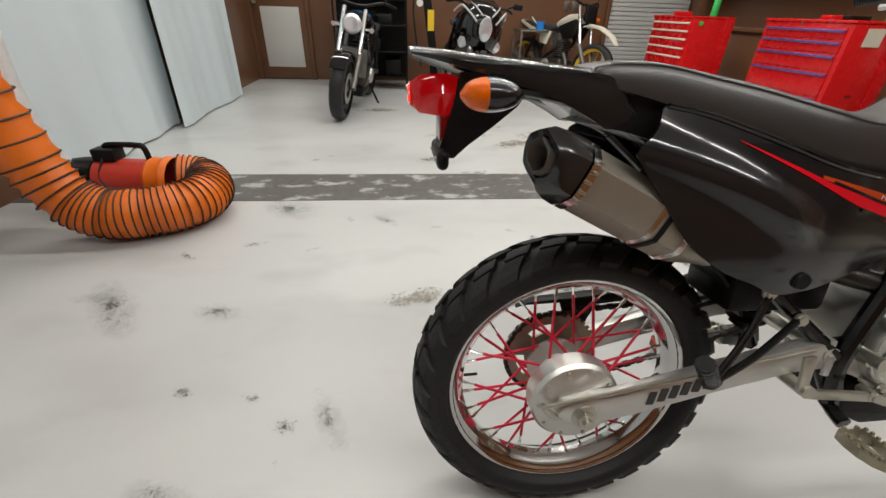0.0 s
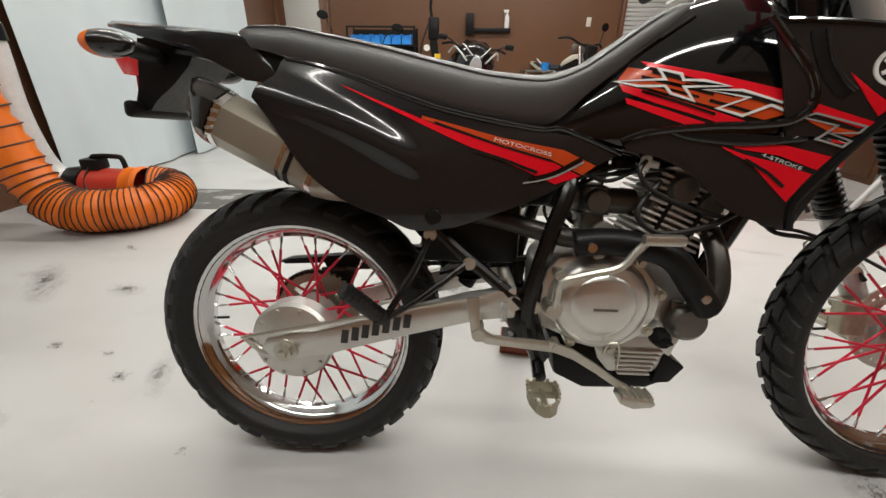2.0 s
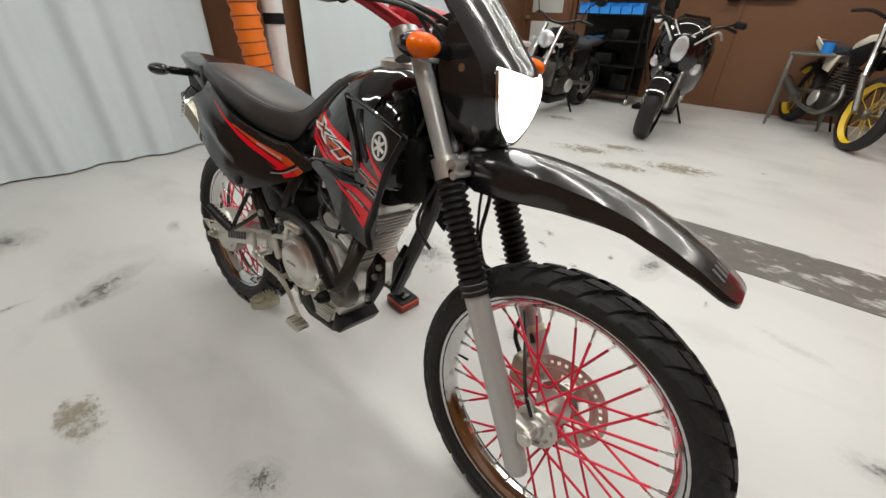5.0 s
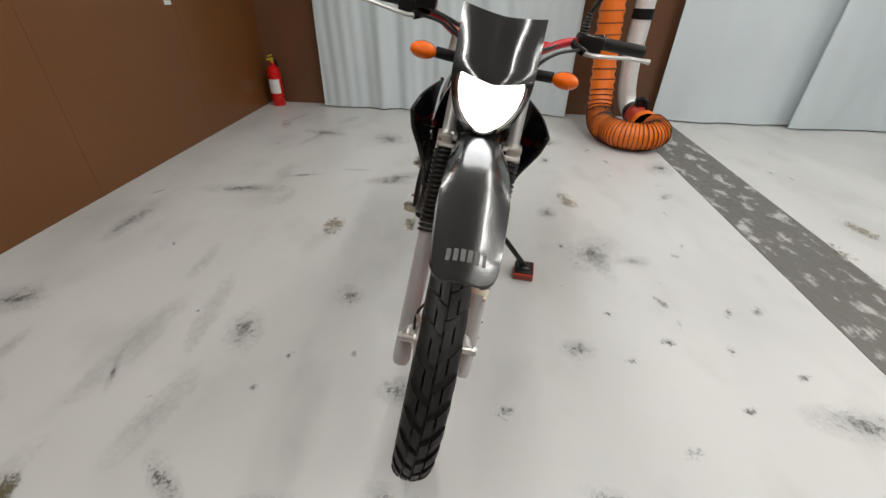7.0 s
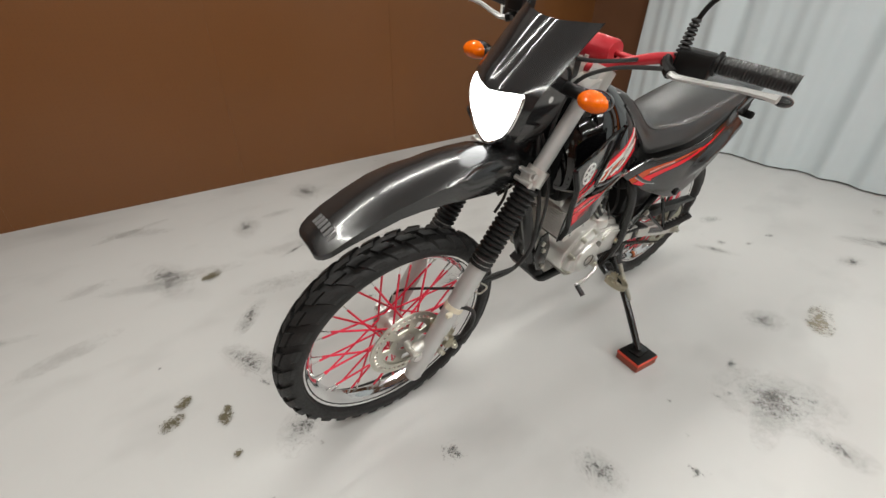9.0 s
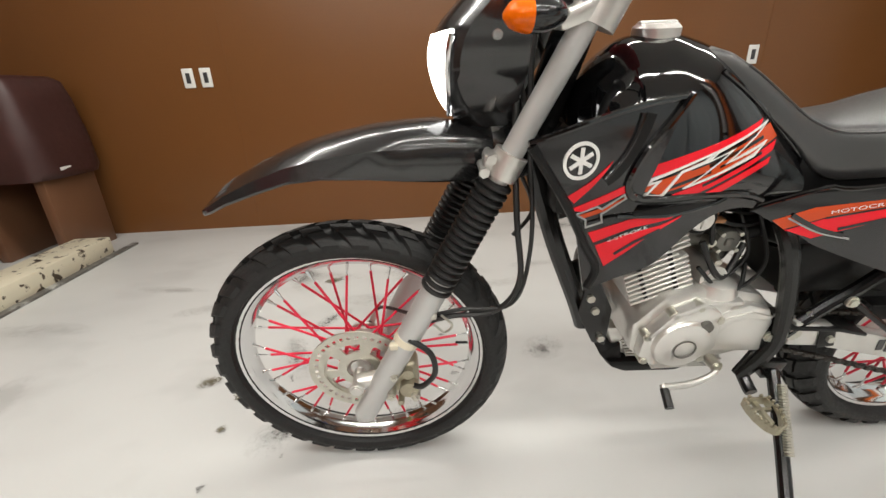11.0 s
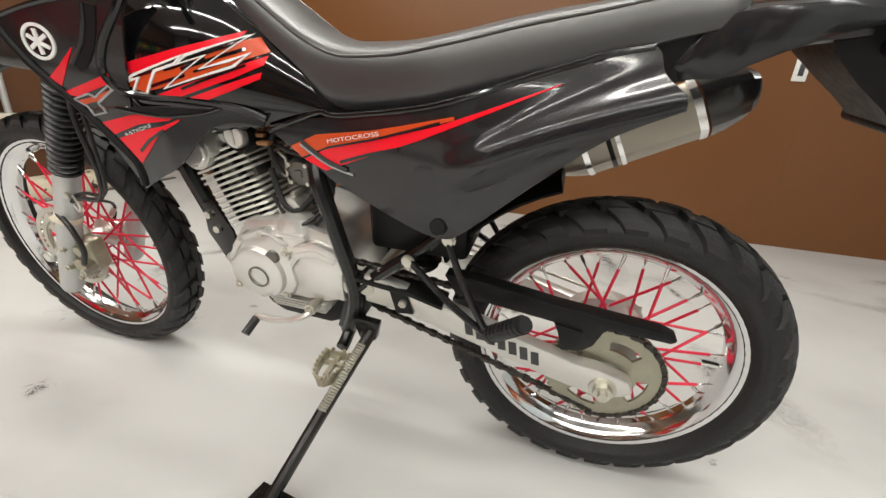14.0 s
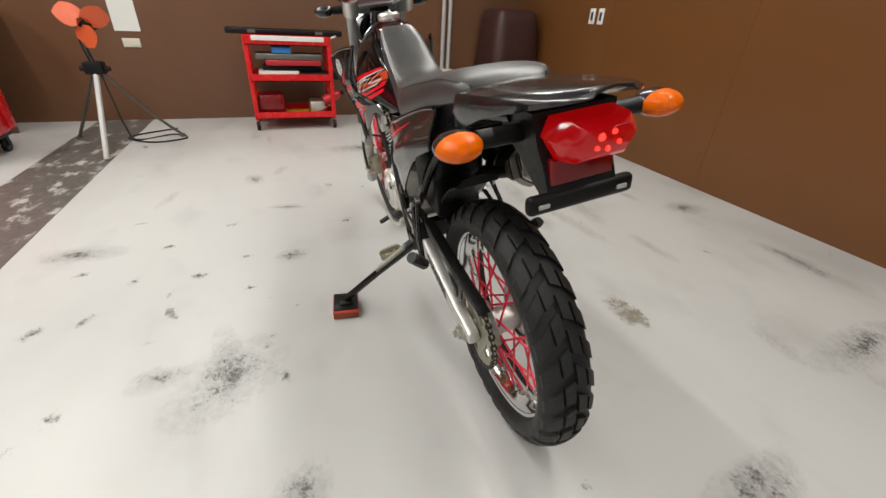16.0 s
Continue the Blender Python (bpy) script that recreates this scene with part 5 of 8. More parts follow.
# frame
TUBES = [
    ([(0.98, 0, 0.84), (0.86, 0, 0.78), (0.70, 0, 0.72), (0.55, 0, 0.70)], 0.022),
    ([(0.985, 0, 0.79), (0.93, 0.015, 0.62), (0.87, 0.02, 0.47), (0.845, 0.02, 0.40)], 0.019),
]
for s in (1, -1):
    TUBES += [
        ([(0.55, s * 0.045, 0.70), (0.535, s * 0.10, 0.64), (0.508, s * 0.112, 0.555), (0.478, s * 0.112, 0.425), (0.485, s * 0.108, 0.36), (0.51, s * 0.10, 0.30)], 0.0155),
        ([(0.475, s * 0.11, 0.415), (0.40, s * 0.10, 0.475), (0.318, s * 0.095, 0.545), (0.20, s * 0.085, 0.68), (0.06, s * 0.07, 0.795)], 0.0125),
        ([(0.55, s * 0.06, 0.70), (0.30, s * 0.075, 0.745), (0.05, s * 0.07, 0.80)], 0.0125),
        ([(0.36, s * 0.115, 0.50), (0.28, s * 0.135, 0.44), (0.21, s * 0.142, 0.395)], 0.0065),
        ([(0.295, s * 0.112, 0.555), (0.26, s * 0.13, 0.48), (0.21, s * 0.142, 0.395)], 0.0065),
    ]
frame_ob = part("frame", tube(*TUBES[0], 10), FRAME, bike, "black painted tubular frame")
for pts, r in TUBES[1:]:
    part("frame_tube", tube(pts, r, 10), FRAME, frame_ob)
for s in (1, -1):
    part("pivot_plate", prism([(0.505, 0.46), (0.45, 0.45), (0.435, 0.40), (0.47, 0.34), (0.51, 0.29), (0.53, 0.31), (0.50, 0.40)], s * 0.098, s * 0.106, 0.002), FRAME, frame_ob)
    for bx, bz, by in ((0.365, 0.50, 0.116), (0.292, 0.553, 0.114), (0.492, 0.415, 0.110), (0.42, 0.46, 0.105)):
        part("bolt", join(rod((bx, s * (by - 0.004), bz), (bx, s * (by + 0.006), bz), 0.009, 6), rod((bx, s * (by - 0.004), bz), (bx, s * (by + 0.001), bz), 0.012, 14)), STEEL, frame_ob)
    part("front_mount", prism([(0.865, 0.52), (0.835, 0.53), (0.80, 0.46), (0.80, 0.36), (0.83, 0.37), (0.87, 0.45)], s * 0.045, s * 0.052, 0.002), FRAME, frame_ob)
    for bx, bz in ((0.852, 0.495), (0.838, 0.462), (0.815, 0.385)):
        part("bolt", rod((bx, s * 0.048, bz), (bx, s * 0.060, bz), 0.009, 6), STEEL, frame_ob)
part("air_box", box(0.24, 0.53, -0.075, 0.075, 0.60, 0.735, 0.03, 3), BLACK, bike, "black air box behind the side panels")
part("tank_underside", box(0.52, 0.84, -0.062, 0.062, 0.702, 0.745, 0.012), BLACK, bike, "black tank underside and loom")
part("starter_motor", join(rod((0.625, 0.075, 0.545), (0.625, -0.05, 0.545), 0.026, 20), rod((0.625, 0.078, 0.545), (0.625, 0.074, 0.545), 0.018, 16)), ALLOY, bike, "silver starter motor")
for k in range(3):
    part("wire", tube([(0.56 + 0.02 * k, 0.05 - 0.03 * k, 0.67), (0.53 + 0.015 * k, 0.07 - 0.03 * k, 0.58), (0.56 + 0.03 * k, 0.08 - 0.02 * k, 0.53), (0.60, 0.06, 0.50)], 0.004, 6), HOSE, bike)
part("inner_cowl", join(box(0.86, 0.955, -0.07, 0.07, 0.69, 0.84, 0.02, 2), box(0.80, 0.90, -0.085, 0.085, 0.67, 0.80, 0.02, 2)), BLACK, bike, "black cowl between the tank shrouds")
part("battery_tray", box(0.27, 0.462, -0.066, 0.066, 0.485, 0.61, 0.014), BLACK, bike)
part("shock_spring", join(*[lathe([(0.020, -0.006), (0.032, 0.0), (0.020, 0.006)], 16, (0.37 + 0.012 * k, 0, 0.44 + 0.022 * k), "Z") for k in range(9)], rod((0.36, 0, 0.42), (0.49, 0, 0.66), 0.018)), BLACK, bike, "black rear shock absorber")

# swing arm, chain, guard
for s in (1, -1):
    outl = [(0.455, 0.455), (0.36, 0.436), (0.18, 0.384), (0.06, 0.350), (0.02, 0.347), (-0.035, 0.330), (-0.045, 0.310), (-0.03, 0.296), (0.01, 0.284), (0.10, 0.305), (0.25, 0.350), (0.39, 0.388), (0.455, 0.395)]
    arm = part("swing_arm", prism(outl, s * 0.088, s * 0.116, 0.004), ALLOY, bike, "silver box-section swing arm")
    part("dark_marking", join(*[moved(prism([(-0.0075, -0.014), (0.0065, -0.014), (0.0105, 0.014), (-0.0035, 0.014)], 0, 0.001 * s), Matrix.Translation((0.125 + 0.0205 * k, s * 0.1165, 0.344 + 0.0062 * k))) for k in range(7)]), DECALGREY, arm, "dark letter-sized bars")
    part("axle_nut", join(rod((0.005, s * 0.110, 0.308), (0.005, s * 0.130, 0.308), 0.017, 6), rod((0.005, s * 0.11, 0.308), (0.005, s * 0.140, 0.308), 0.009, 12), rod((0.005, s * 0.112, 0.308), (0.005, s * 0.119, 0.308), 0.024, 20)), STEEL, arm)
part("pivot_shaft", rod((0.45, -0.118, 0.425), (0.45, 0.118, 0.425), 0.015), STEEL, bike)
part("arm_bolt", rod((0.375, 0.118, 0.412), (0.375, 0.127, 0.412), 0.008, 6), STEEL, bike)
part("guard_tab", prism([(0.10, 0.418), (0.055, 0.412), (0.062, 0.372), (0.085, 0.366)], 0.101, 0.105, 0.001), BLACK, bike)
part("chain_slider", prism([(0.47, 0.448), (0.36, 0.437), (0.30, 0.420), (0.30, 0.412), (0.36, 0.428), (0.47, 0.440)], 0.070, 0.122, 0.002), BLACK, bike)
part("arm_guard", prism([(0.405, 0.445), (0.37, 0.437), (0.355, 0.39), (0.39, 0.385)], 0.117, 0.120, 0.001), BLACK, bike)
guard_o = [(0.30, 0.475), (0.24, 0.474), (0.10, 0.452), (-0.06, 0.436), (-0.082, 0.431), (-0.086, 0.425), (-0.078, 0.420), (0.02, 0.426), (0.035, 0.385), (0.055, 0.366), (0.080, 0.366), (0.105, 0.420), (0.28, 0.440)]
part("chain_guard", join(prism(guard_o, 0.098, 0.102, 0.0015), prism([(0.30, 0.475), (0.24, 0.474), (0.10, 0.452), (-0.06, 0.436), (-0.085, 0.428), (-0.085, 0.431), (-0.06, 0.440), (0.10, 0.456), (0.24, 0.478), (0.30, 0.479)], 0.076, 0.104, 0.001)), BLACK, bike, "black plastic chain guard")


def chain_run(a, b, n):
    out = []
    for k in range(n):
        q = Vector(a).lerp(Vector(b), (k + 0.5) / n)
        d = (Vector(b) - Vector(a)).normalized()
        out.append(moved(box(-0.0078, 0.0078, -0.008 + 0.003 * (k % 2), 0.008 - 0.003 * (k % 2), -0.0048, 0.0048, 0.002, 1), Matrix.Translation(q) @ Matrix.Rotation(-math.atan2(d.z, d.x), 4, "Y")))
    return out


arc = []
for k in range(27):
    a = radians(80 + k * 7.4)
    arc.append(moved(box(-0.0068, 0.0068, -0.008 + 0.003 * (k % 2), 0.008 - 0.003 * (k % 2), -0.0048, 0.0048, 0.002, 1), Matrix.Translation((0.005 + 0.103 * math.cos(a), 0.078, 0.308 + 0.103 * math.sin(a))) @ Matrix.Rotation(-a - math.pi / 2, 4, "Y")))
part("chain", join(*chain_run((0.54, 0.078, 0.462), (0.02, 0.078, 0.416), 36), *chain_run((0.53, 0.078, 0.385), (0.005, 0.078, 0.210), 38), *arc), CHAINMAT, bike, "greasy drive chain")

# engine
eng = part("engine", join(
    prism([(0.50, 0.48), (0.53, 0.515), (0.62, 0.535), (0.72, 0.52), (0.775, 0.45), (0.770, 0.385), (0.735, 0.350), (0.56, 0.350), (0.50, 0.375)], -0.105, 0.095, 0.012),
    prism([(0.60, 0.37), (0.78, 0.37), (0.758, 0.310), (0.735, 0.284), (0.645, 0.280), (0.62, 0.31)], -0.105, 0.01, 0.010)), ALLOY, bike, "cast alloy single-cylinder engine")
# right: clutch cover
def disc_y(cx, cz, prof, s, seg=40):
    return lathe([(r, s * y) for r, y in prof], seg, (cx, 0, cz), "Y")


part("clutch_cover", join(disc_y(0.606, 0.438, [(0, 0.157), (0.026, 0.1562), (0.046, 0.1535), (0.054, 0.1505), (0.058, 0.1465), (0.064, 0.1462), (0.074, 0.1435), (0.082, 0.138), (0.087, 0.129), (0.089, 0.100)], -1), prism([(0.612 + 0.098 * math.cos(2 * math.pi * k / 22), 0.437 + 0.091 * math.sin(2 * math.pi * k / 22)) for k in range(22)], -0.130, -0.10, 0.006)), COVER, eng, "round cast clutch cover")
part("cover_lettering", box(0.585, 0.627, -0.1585, -0.1545, 0.433, 0.437), DARKALLOY, eng)
for a in range(8):
    bx, bz = 0.612 + 0.100 * math.cos(radians(45 * a + 12)), 0.437 + 0.094 * math.sin(radians(45 * a + 12))
    part("cover_bolt", join(rod((bx, -0.10, bz), (bx, -0.132, bz), 0.010, 12), rod((bx, -0.13, bz), (bx, -0.138, bz), 0.006, 6)), STEEL, eng)
part("oil_filter_cover", join(disc_y(0.772, 0.400, [(0, 0.130), (0.026, 0.130), (0.034, 0.124), (0.038, 0.112), (0.038, 0.08)], -1, 28), prism([(0.74, 0.37), (0.80, 0.365), (0.80, 0.435), (0.74, 0.44)], -0.115, -0.08, 0.006)), DARKALLOY, eng)
part("oil_plug", join(disc_y(0.722, 0.372, [(0, 0.148), (0.012, 0.148), (0.016, 0.140), (0.018, 0.12)], -1, 20), box(0.71, 0.734, -0.155, -0.146, 0.369, 0.375, 0.002)), BLACK, eng)
for k in range(6):
    part("sump_fin", box(0.650 + 0.002 * k, 0.742 - 0.004 * k, -0.114, 0.015, 0.330 - 0.0095 * k, 0.3345 - 0.0095 * k, 0.0015), ALLOY, eng)
part("sump", join(prism([(0.53, 0.34), (0.64, 0.34), (0.66, 0.276), (0.775, 0.285), (0.76, 0.262), (0.725, 0.245), (0.60, 0.240), (0.54, 0.27)], -0.100, 0.03, 0.008), prism([(0.745, 0.330), (0.790, 0.300), (0.765, 0.265), (0.73, 0.262)], -0.108, 0.02, 0.004)), BLACK, eng)
# left: generator and sprocket covers
part("generator_cover", join(disc_y(0.683, 0.420, [(0, 0.132), (0.042, 0.132), (0.054, 0.128), (0.060, 0.118), (0.062, 0.09)], 1), prism([(0.602, 0.40), (0.628, 0.366), (0.725, 0.356), (0.762, 0.385), (0.760, 0.435), (0.715, 0.497), (0.660, 0.520), (0.614, 0.49)], 0.09, 0.120, 0.010)), COVER, eng, "cast generator cover")
part("cover_ring", join(disc_y(0.680, 0.416, [(0.020, 0.1315), (0.023, 0.1345), (0.020, 0.134)], 1, 28), disc_y(0.645, 0.463, [(0, 0.128), (0.013, 0.128), (0.015, 0.116)], 1, 20)), DARKALLOY, eng)
part("sprocket_cover", prism([(0.50, 0.455), (0.515, 0.488), (0.56, 0.502), (0.61, 0.485), (0.632, 0.43), (0.615, 0.385), (0.50, 0.378), (0.505, 0.41)], 0.085, 0.112, 0.006), COVER, eng, "white-silver sprocket cover")
for bx, bz in ((0.665, 0.508), (0.618, 0.474), (0.752, 0.44), (0.748, 0.378), (0.632, 0.376), (0.71, 0.492), (0.69, 0.366)):
    part("cover_bolt", join(rod((bx, 0.105, bz), (bx, 0.124, bz), 0.0065, 6), rod((bx, 0.10, bz), (bx, 0.119, bz), 0.010, 12)), STEEL, eng)
part("gear_dome", join(loft([[Vector((0.612 + rx * math.cos(a), 0.072 + ry * math.sin(a), z)) for a in [2 * math.pi * k / 20 for k in range(20)]] for z, rx, ry in ((0.47, 0.044, 0.038), (0.518, 0.042, 0.036), (0.536, 0.034, 0.030), (0.543, 0.018, 0.016))]), box(0.575, 0.650, 0.05, 0.112, 0.502, 0.512, 0.003)), COVER, eng, "cast dome over the starter gears")
part("cover_ridge", join(prism([(0.51, 0.474), (0.555, 0.488), (0.602, 0.474), (0.626, 0.432), (0.618, 0.424), (0.594, 0.462), (0.555, 0.474), (0.515, 0.463)], 0.111, 0.117, 0.002), prism([(0.640, 0.512), (0.662, 0.520), (0.714, 0.498), (0.758, 0.438), (0.750, 0.434), (0.708, 0.488), (0.661, 0.508)], 0.118, 0.124, 0.002)), COVER, eng)
part("sump_ribs", join(*[box(0.56 + 0.004 * k, 0.70, 0.02, 0.096 - 0.004 * k, 0.342 - 0.010 * k, 0.346 - 0.010 * k, 0.001) for k in range(4)]), ALLOY, eng)
part("shift_shaft", join(rod((0.585, 0.085, 0.345), (0.585, 0.118, 0.345), 0.013, 14), rod((0.585, 0.115, 0.345), (0.585, 0.124, 0.345), 0.008, 6)), STEEL, eng)
# cylinder and head, leaning forward
LEAN = Matrix.Translation((0.715, 0, 0.500)) @ Matrix.Rotation(radians(22), 4, "Y")
cyl = part("cylinder", moved(join(box(-0.055, 0.055, -0.055, 0.055, -0.02, 0.165, 0.01)), LEAN.copy()), DARKALLOY, eng, "finned cylinder")
for k in range(13):
    wv = 0.062 if k < 7 else 0.046 if k == 7 else 0.069
    part("fin", moved(box(-wv, wv, -0.074, 0.076, 0.010 + 0.0118 * k, 0.0152 + 0.0118 * k, 0.0014, 1), LEAN), FIN, cyl)
for bx in (-0.030, 0.030):
    for s in (1, -1):
        part("fin_post", moved(box(bx - 0.004, bx + 0.004, s * 0.060, s * 0.0745, 0.012, 0.155), LEAN), BLACK, cyl)
part("cylinder_head", moved(join(box(-0.062, 0.066, -0.068, 0.072, 0.160, 0.205, 0.014, 3), rod((0.0, 0.07, 0.178), (0.0, 0.086, 0.178), 0.030, 24)), LEAN), ALLOY, eng)
part("cam_cover", moved(join(rod((0.030, 0.060, 0.168), (0.030, 0.090, 0.168), 0.034, 28), rod((0.030, 0.089, 0.168), (0.030, 0.094, 0.168), 0.027, 28, 0.024)), LEAN), COVER, eng, "round cam chain cover")
part("head_stud", join(*[moved(join(rod((a, b, 0.205), (a, b, 0.226), 0.006, 8), rod((a, b, 0.205), (a, b, 0.214), 0.009, 6)), LEAN) for a in (-0.045, 0.045) for b in (-0.05, 0.05)]), STEEL, eng)
part("valve_cover", join(disc_y(0.745, 0.640, [(0, 0.088), (0.022, 0.088), (0.026, 0.082), (0.027, 0.06)], -1, 24), disc_y(0.800, 0.612, [(0, 0.084), (0.020, 0.084), (0.024, 0.078), (0.025, 0.05)], -1, 24)), DARKALLOY, eng)
cap = part("inspection_cap", join(disc_y(0.698, 0.684, [(0, 0.098), (0.0185, 0.098), (0.021, 0.094), (0.021, 0.07)], 1, 28), box(0.695, 0.701, 0.096, 0.102, 0.670, 0.698, 0.002)), ALLOY, eng, "round slotted alloy cap")
part("cap_ring", disc_y(0.698, 0.684, [(0.022, 0.085), (0.028, 0.090), (0.029, 0.08), (0.028, 0.04)], 1, 28), BLACK, cap)
carb = part("carburettor", join(box(0.578, 0.632, -0.045, 0.045, 0.585, 0.640, 0.012, 3), rod((0.55, 0, 0.61), (0.69, 0, 0.605), 0.026, 16), disc_y(0.605, 0.612, [(0, 0.060), (0.020, 0.060), (0.023, 0.056), (0.024, 0.04)], -1, 24)), DARKALLOY, bike, "dull alloy carburettor")
part("float_bowl", join(box(0.582, 0.628, -0.034, 0.034, 0.548, 0.586, 0.009, 3), box(0.577, 0.633, -0.040, 0.040, 0.583, 0.589, 0.002, 1), rod((0.605, 0, 0.549), (0.605, 0, 0.536), 0.010, 12)), DARKALLOY, carb)
part("slide_top", join(disc_y(0.604, 0.614, [(0, 0.054), (0.016, 0.056), (0.022, 0.054), (0.026, 0.046), (0.026, 0.035)], 1, 24), box(0.596, 0.612, 0.052, 0.060, 0.606, 0.622, 0.003)), DARKALLOY, carb)
for q in range(4):
    cx, cz = 0.604 + 0.025 * math.cos(math.pi * (q / 2 + 0.25)), 0.614 + 0.025 * math.sin(math.pi * (q / 2 + 0.25))
    part("screw", join(rod((cx, 0.040, cz), (cx, 0.060, cz), 0.0042, 10)), STEEL, carb, "bright screw head")
part("throttle_arm", join(box(0.632, 0.638, 0.044, 0.050, 0.590, 0.640, 0.002, 1), rod((0.635, 0.030, 0.612), (0.635, 0.056, 0.612), 0.008, 12), rod((0.635, 0.046, 0.638), (0.648, 0.048, 0.652), 0.0035, 8)), STEEL, carb)
part("choke_knob", rod((0.612, 0.040, 0.578), (0.618, 0.066, 0.574), 0.0065, 12), STEEL, carb)
part("fuel_hose", tube([(0.620, 0.030, 0.588), (0.640, 0.058, 0.620), (0.652, 0.062, 0.660), (0.640, 0.050, 0.700)], 0.0048, 8), HOSE, carb)
part("wire_connector", join(box(0.648, 0.690, 0.060, 0.078, 0.694, 0.702, 0.002, 1), box(0.642, 0.668, 0.062, 0.080, 0.668, 0.675, 0.002, 1), box(0.655, 0.685, 0.058, 0.074, 0.681, 0.688, 0.002, 1)), AMBERWIRE, carb, "brown plastic wiring connectors")
part("plug_boot", join(rod((0.672, -0.082, 0.696), (0.664, -0.088, 0.672), 0.0095, 14), rod((0.664, -0.088, 0.672), (0.660, -0.090, 0.662), 0.0070, 12), rod((0.674, -0.086, 0.686), (0.690, -0.088, 0.682), 0.0065, 12)), WHITE, bike, "white spark plug cap")
part("ignition_coil", join(box(0.565, 0.625, -0.034, 0.022, 0.664, 0.704, 0.006, 2), box(0.630, 0.668, -0.050, -0.020, 0.672, 0.700, 0.005, 2)), BLACK, bike)
for k in range(7):
    y = -0.066 + 0.019 * k
    part("cable", tube([(0.50, y * 0.5, 0.690 + 0.003 * (k % 3)), (0.555, y, 0.672 - 0.011 * (k % 4)), (0.610, y * 1.1, 0.652 + 0.010 * (k % 3)), (0.665, y, 0.676 - 0.006 * (k % 2)), (0.72, y * 0.6, 0.712)], 0.0042, 6, 5), HOSE, bike)
part("plug_lead", tube([(0.668, -0.090, 0.690), (0.655, -0.098, 0.672), (0.672, -0.106, 0.645), (0.720, -0.110, 0.620), (0.790, -0.106, 0.600), (0.818, -0.100, 0.594)], 0.0042, 8), HOSE, bike)
part("intake_boot", rod((0.50, 0, 0.635), (0.56, 0, 0.61), 0.036, 20, 0.028), BLACK, bike)

# exhaust
part("header_pipe", tube([(0.79, -0.01, 0.585), (0.805, -0.05, 0.578), (0.812, -0.10, 0.528), (0.808, -0.128, 0.470), (0.788, -0.138, 0.436), (0.77, -0.142, 0.475), (0.705, -0.142, 0.533), (0.60, -0.138, 0.553), (0.52, -0.10, 0.555), (0.42, -0.065, 0.575), (0.30, -0.065, 0.595), (0.22, -0.09, 0.612), (0.15, -0.112, 0.636)], 0.018, 14, 5), BURNT, bike, "burnt dark exhaust header pipe")
shield = []
for k in range(15):
    q = at_length([(0.545, -0.138, 0.548), (0.61, -0.14, 0.554), (0.705, -0.142, 0.533), (0.752, -0.142, 0.480), (0.788, -0.138, 0.436)], 15)[k]
    shield.append(q)
part("heat_shield", tube([tuple(q + Vector((0, -0.004, 0.002))) for q in shield], 0.0235, 14, 1), BLACK, bike, "black pipe heat shield")
for i in (1, 12):
    part("shield_bolt", rod(shield[i] + Vector((0, -0.026, 0)), shield[i] + Vector((0, -0.036, 0)), 0.008, 10), CHROME, bike)
A, B = Vector((0.155, -0.112, 0.634)), Vector((-0.120, -0.108, 0.774))
axd = (B - A).normalized()
upv = Vector((0, 1, 0)).cross(axd).normalized()
sdv = Vector((0, 1, 0))


def can_ring(t, r, flat=0.86, slant=0.0):
    r *= 0.91
    c = A + axd * t
    ring = []
    for k in range(24):
        a = 2 * math.pi * k / 24
        turn = (a + math.pi / 6) % (math.pi / 3) - math.pi / 6
        rr = r * min(1.06, 0.955 / math.cos(turn))
        ring.append(c + axd * slant * (0.55 * math.sin(a) + 0.8 * math.cos(a)) + rr * (math.cos(a) * sdv * flat + math.sin(a) * upv))
    return ring


LEN = (B - A).length
can = part("silencer", loft([can_ring(-0.02, 0.024), can_ring(0.0, 0.030), can_ring(0.035, 0.044), can_ring(0.06, 0.051), can_ring(LEN - 0.055, 0.051)]), TITAN, bike, "brushed titanium silencer", sharp=0.7)
part("end_cap", loft([can_ring(LEN - 0.050, 0.0535), can_ring(LEN - 0.028, 0.0525, slant=0.010), can_ring(LEN - 0.006, 0.047, slant=0.022), can_ring(LEN + 0.004, 0.038, slant=0.022), can_ring(LEN + 0.002, 0.030, slant=0.016), can_ring(LEN - 0.04, 0.027)]), CARBON, can, "dark carbon end cap", sharp=0.5)
part("outlet", loft([can_ring(LEN - 0.03, 0.0265), can_ring(LEN + 0.008, 0.0265, slant=0.012), can_ring(LEN + 0.009, 0.0225, slant=0.012), can_ring(LEN - 0.028, 0.0215)]), DARKALLOY, can)
for t0, wv, m in ((LEN - 0.066, 0.012, CHROME), (0.105, 0.008, BLACK), (0.120, 0.008, CHROME), (0.062, 0.010, CHROME)):
    part("strap", loft([can_ring(t0, 0.0515), can_ring(t0, 0.0532), can_ring(t0 + wv, 0.0532), can_ring(t0 + wv, 0.0515)]), m, can)
for k in range(5):
    q = A + axd * (LEN - 0.060) + 0.041 * (-sdv) + upv * (0.03 * (k - 2) / 2)
    part("rivet", rod(q, q - sdv * 0.0075, 0.0028, 8), STEEL, can)
part("hanger", tube([(0.03, -0.11, 0.735), (0.05, -0.095, 0.775), (0.06, -0.075, 0.80)], 0.008, 8), FRAME, bike)

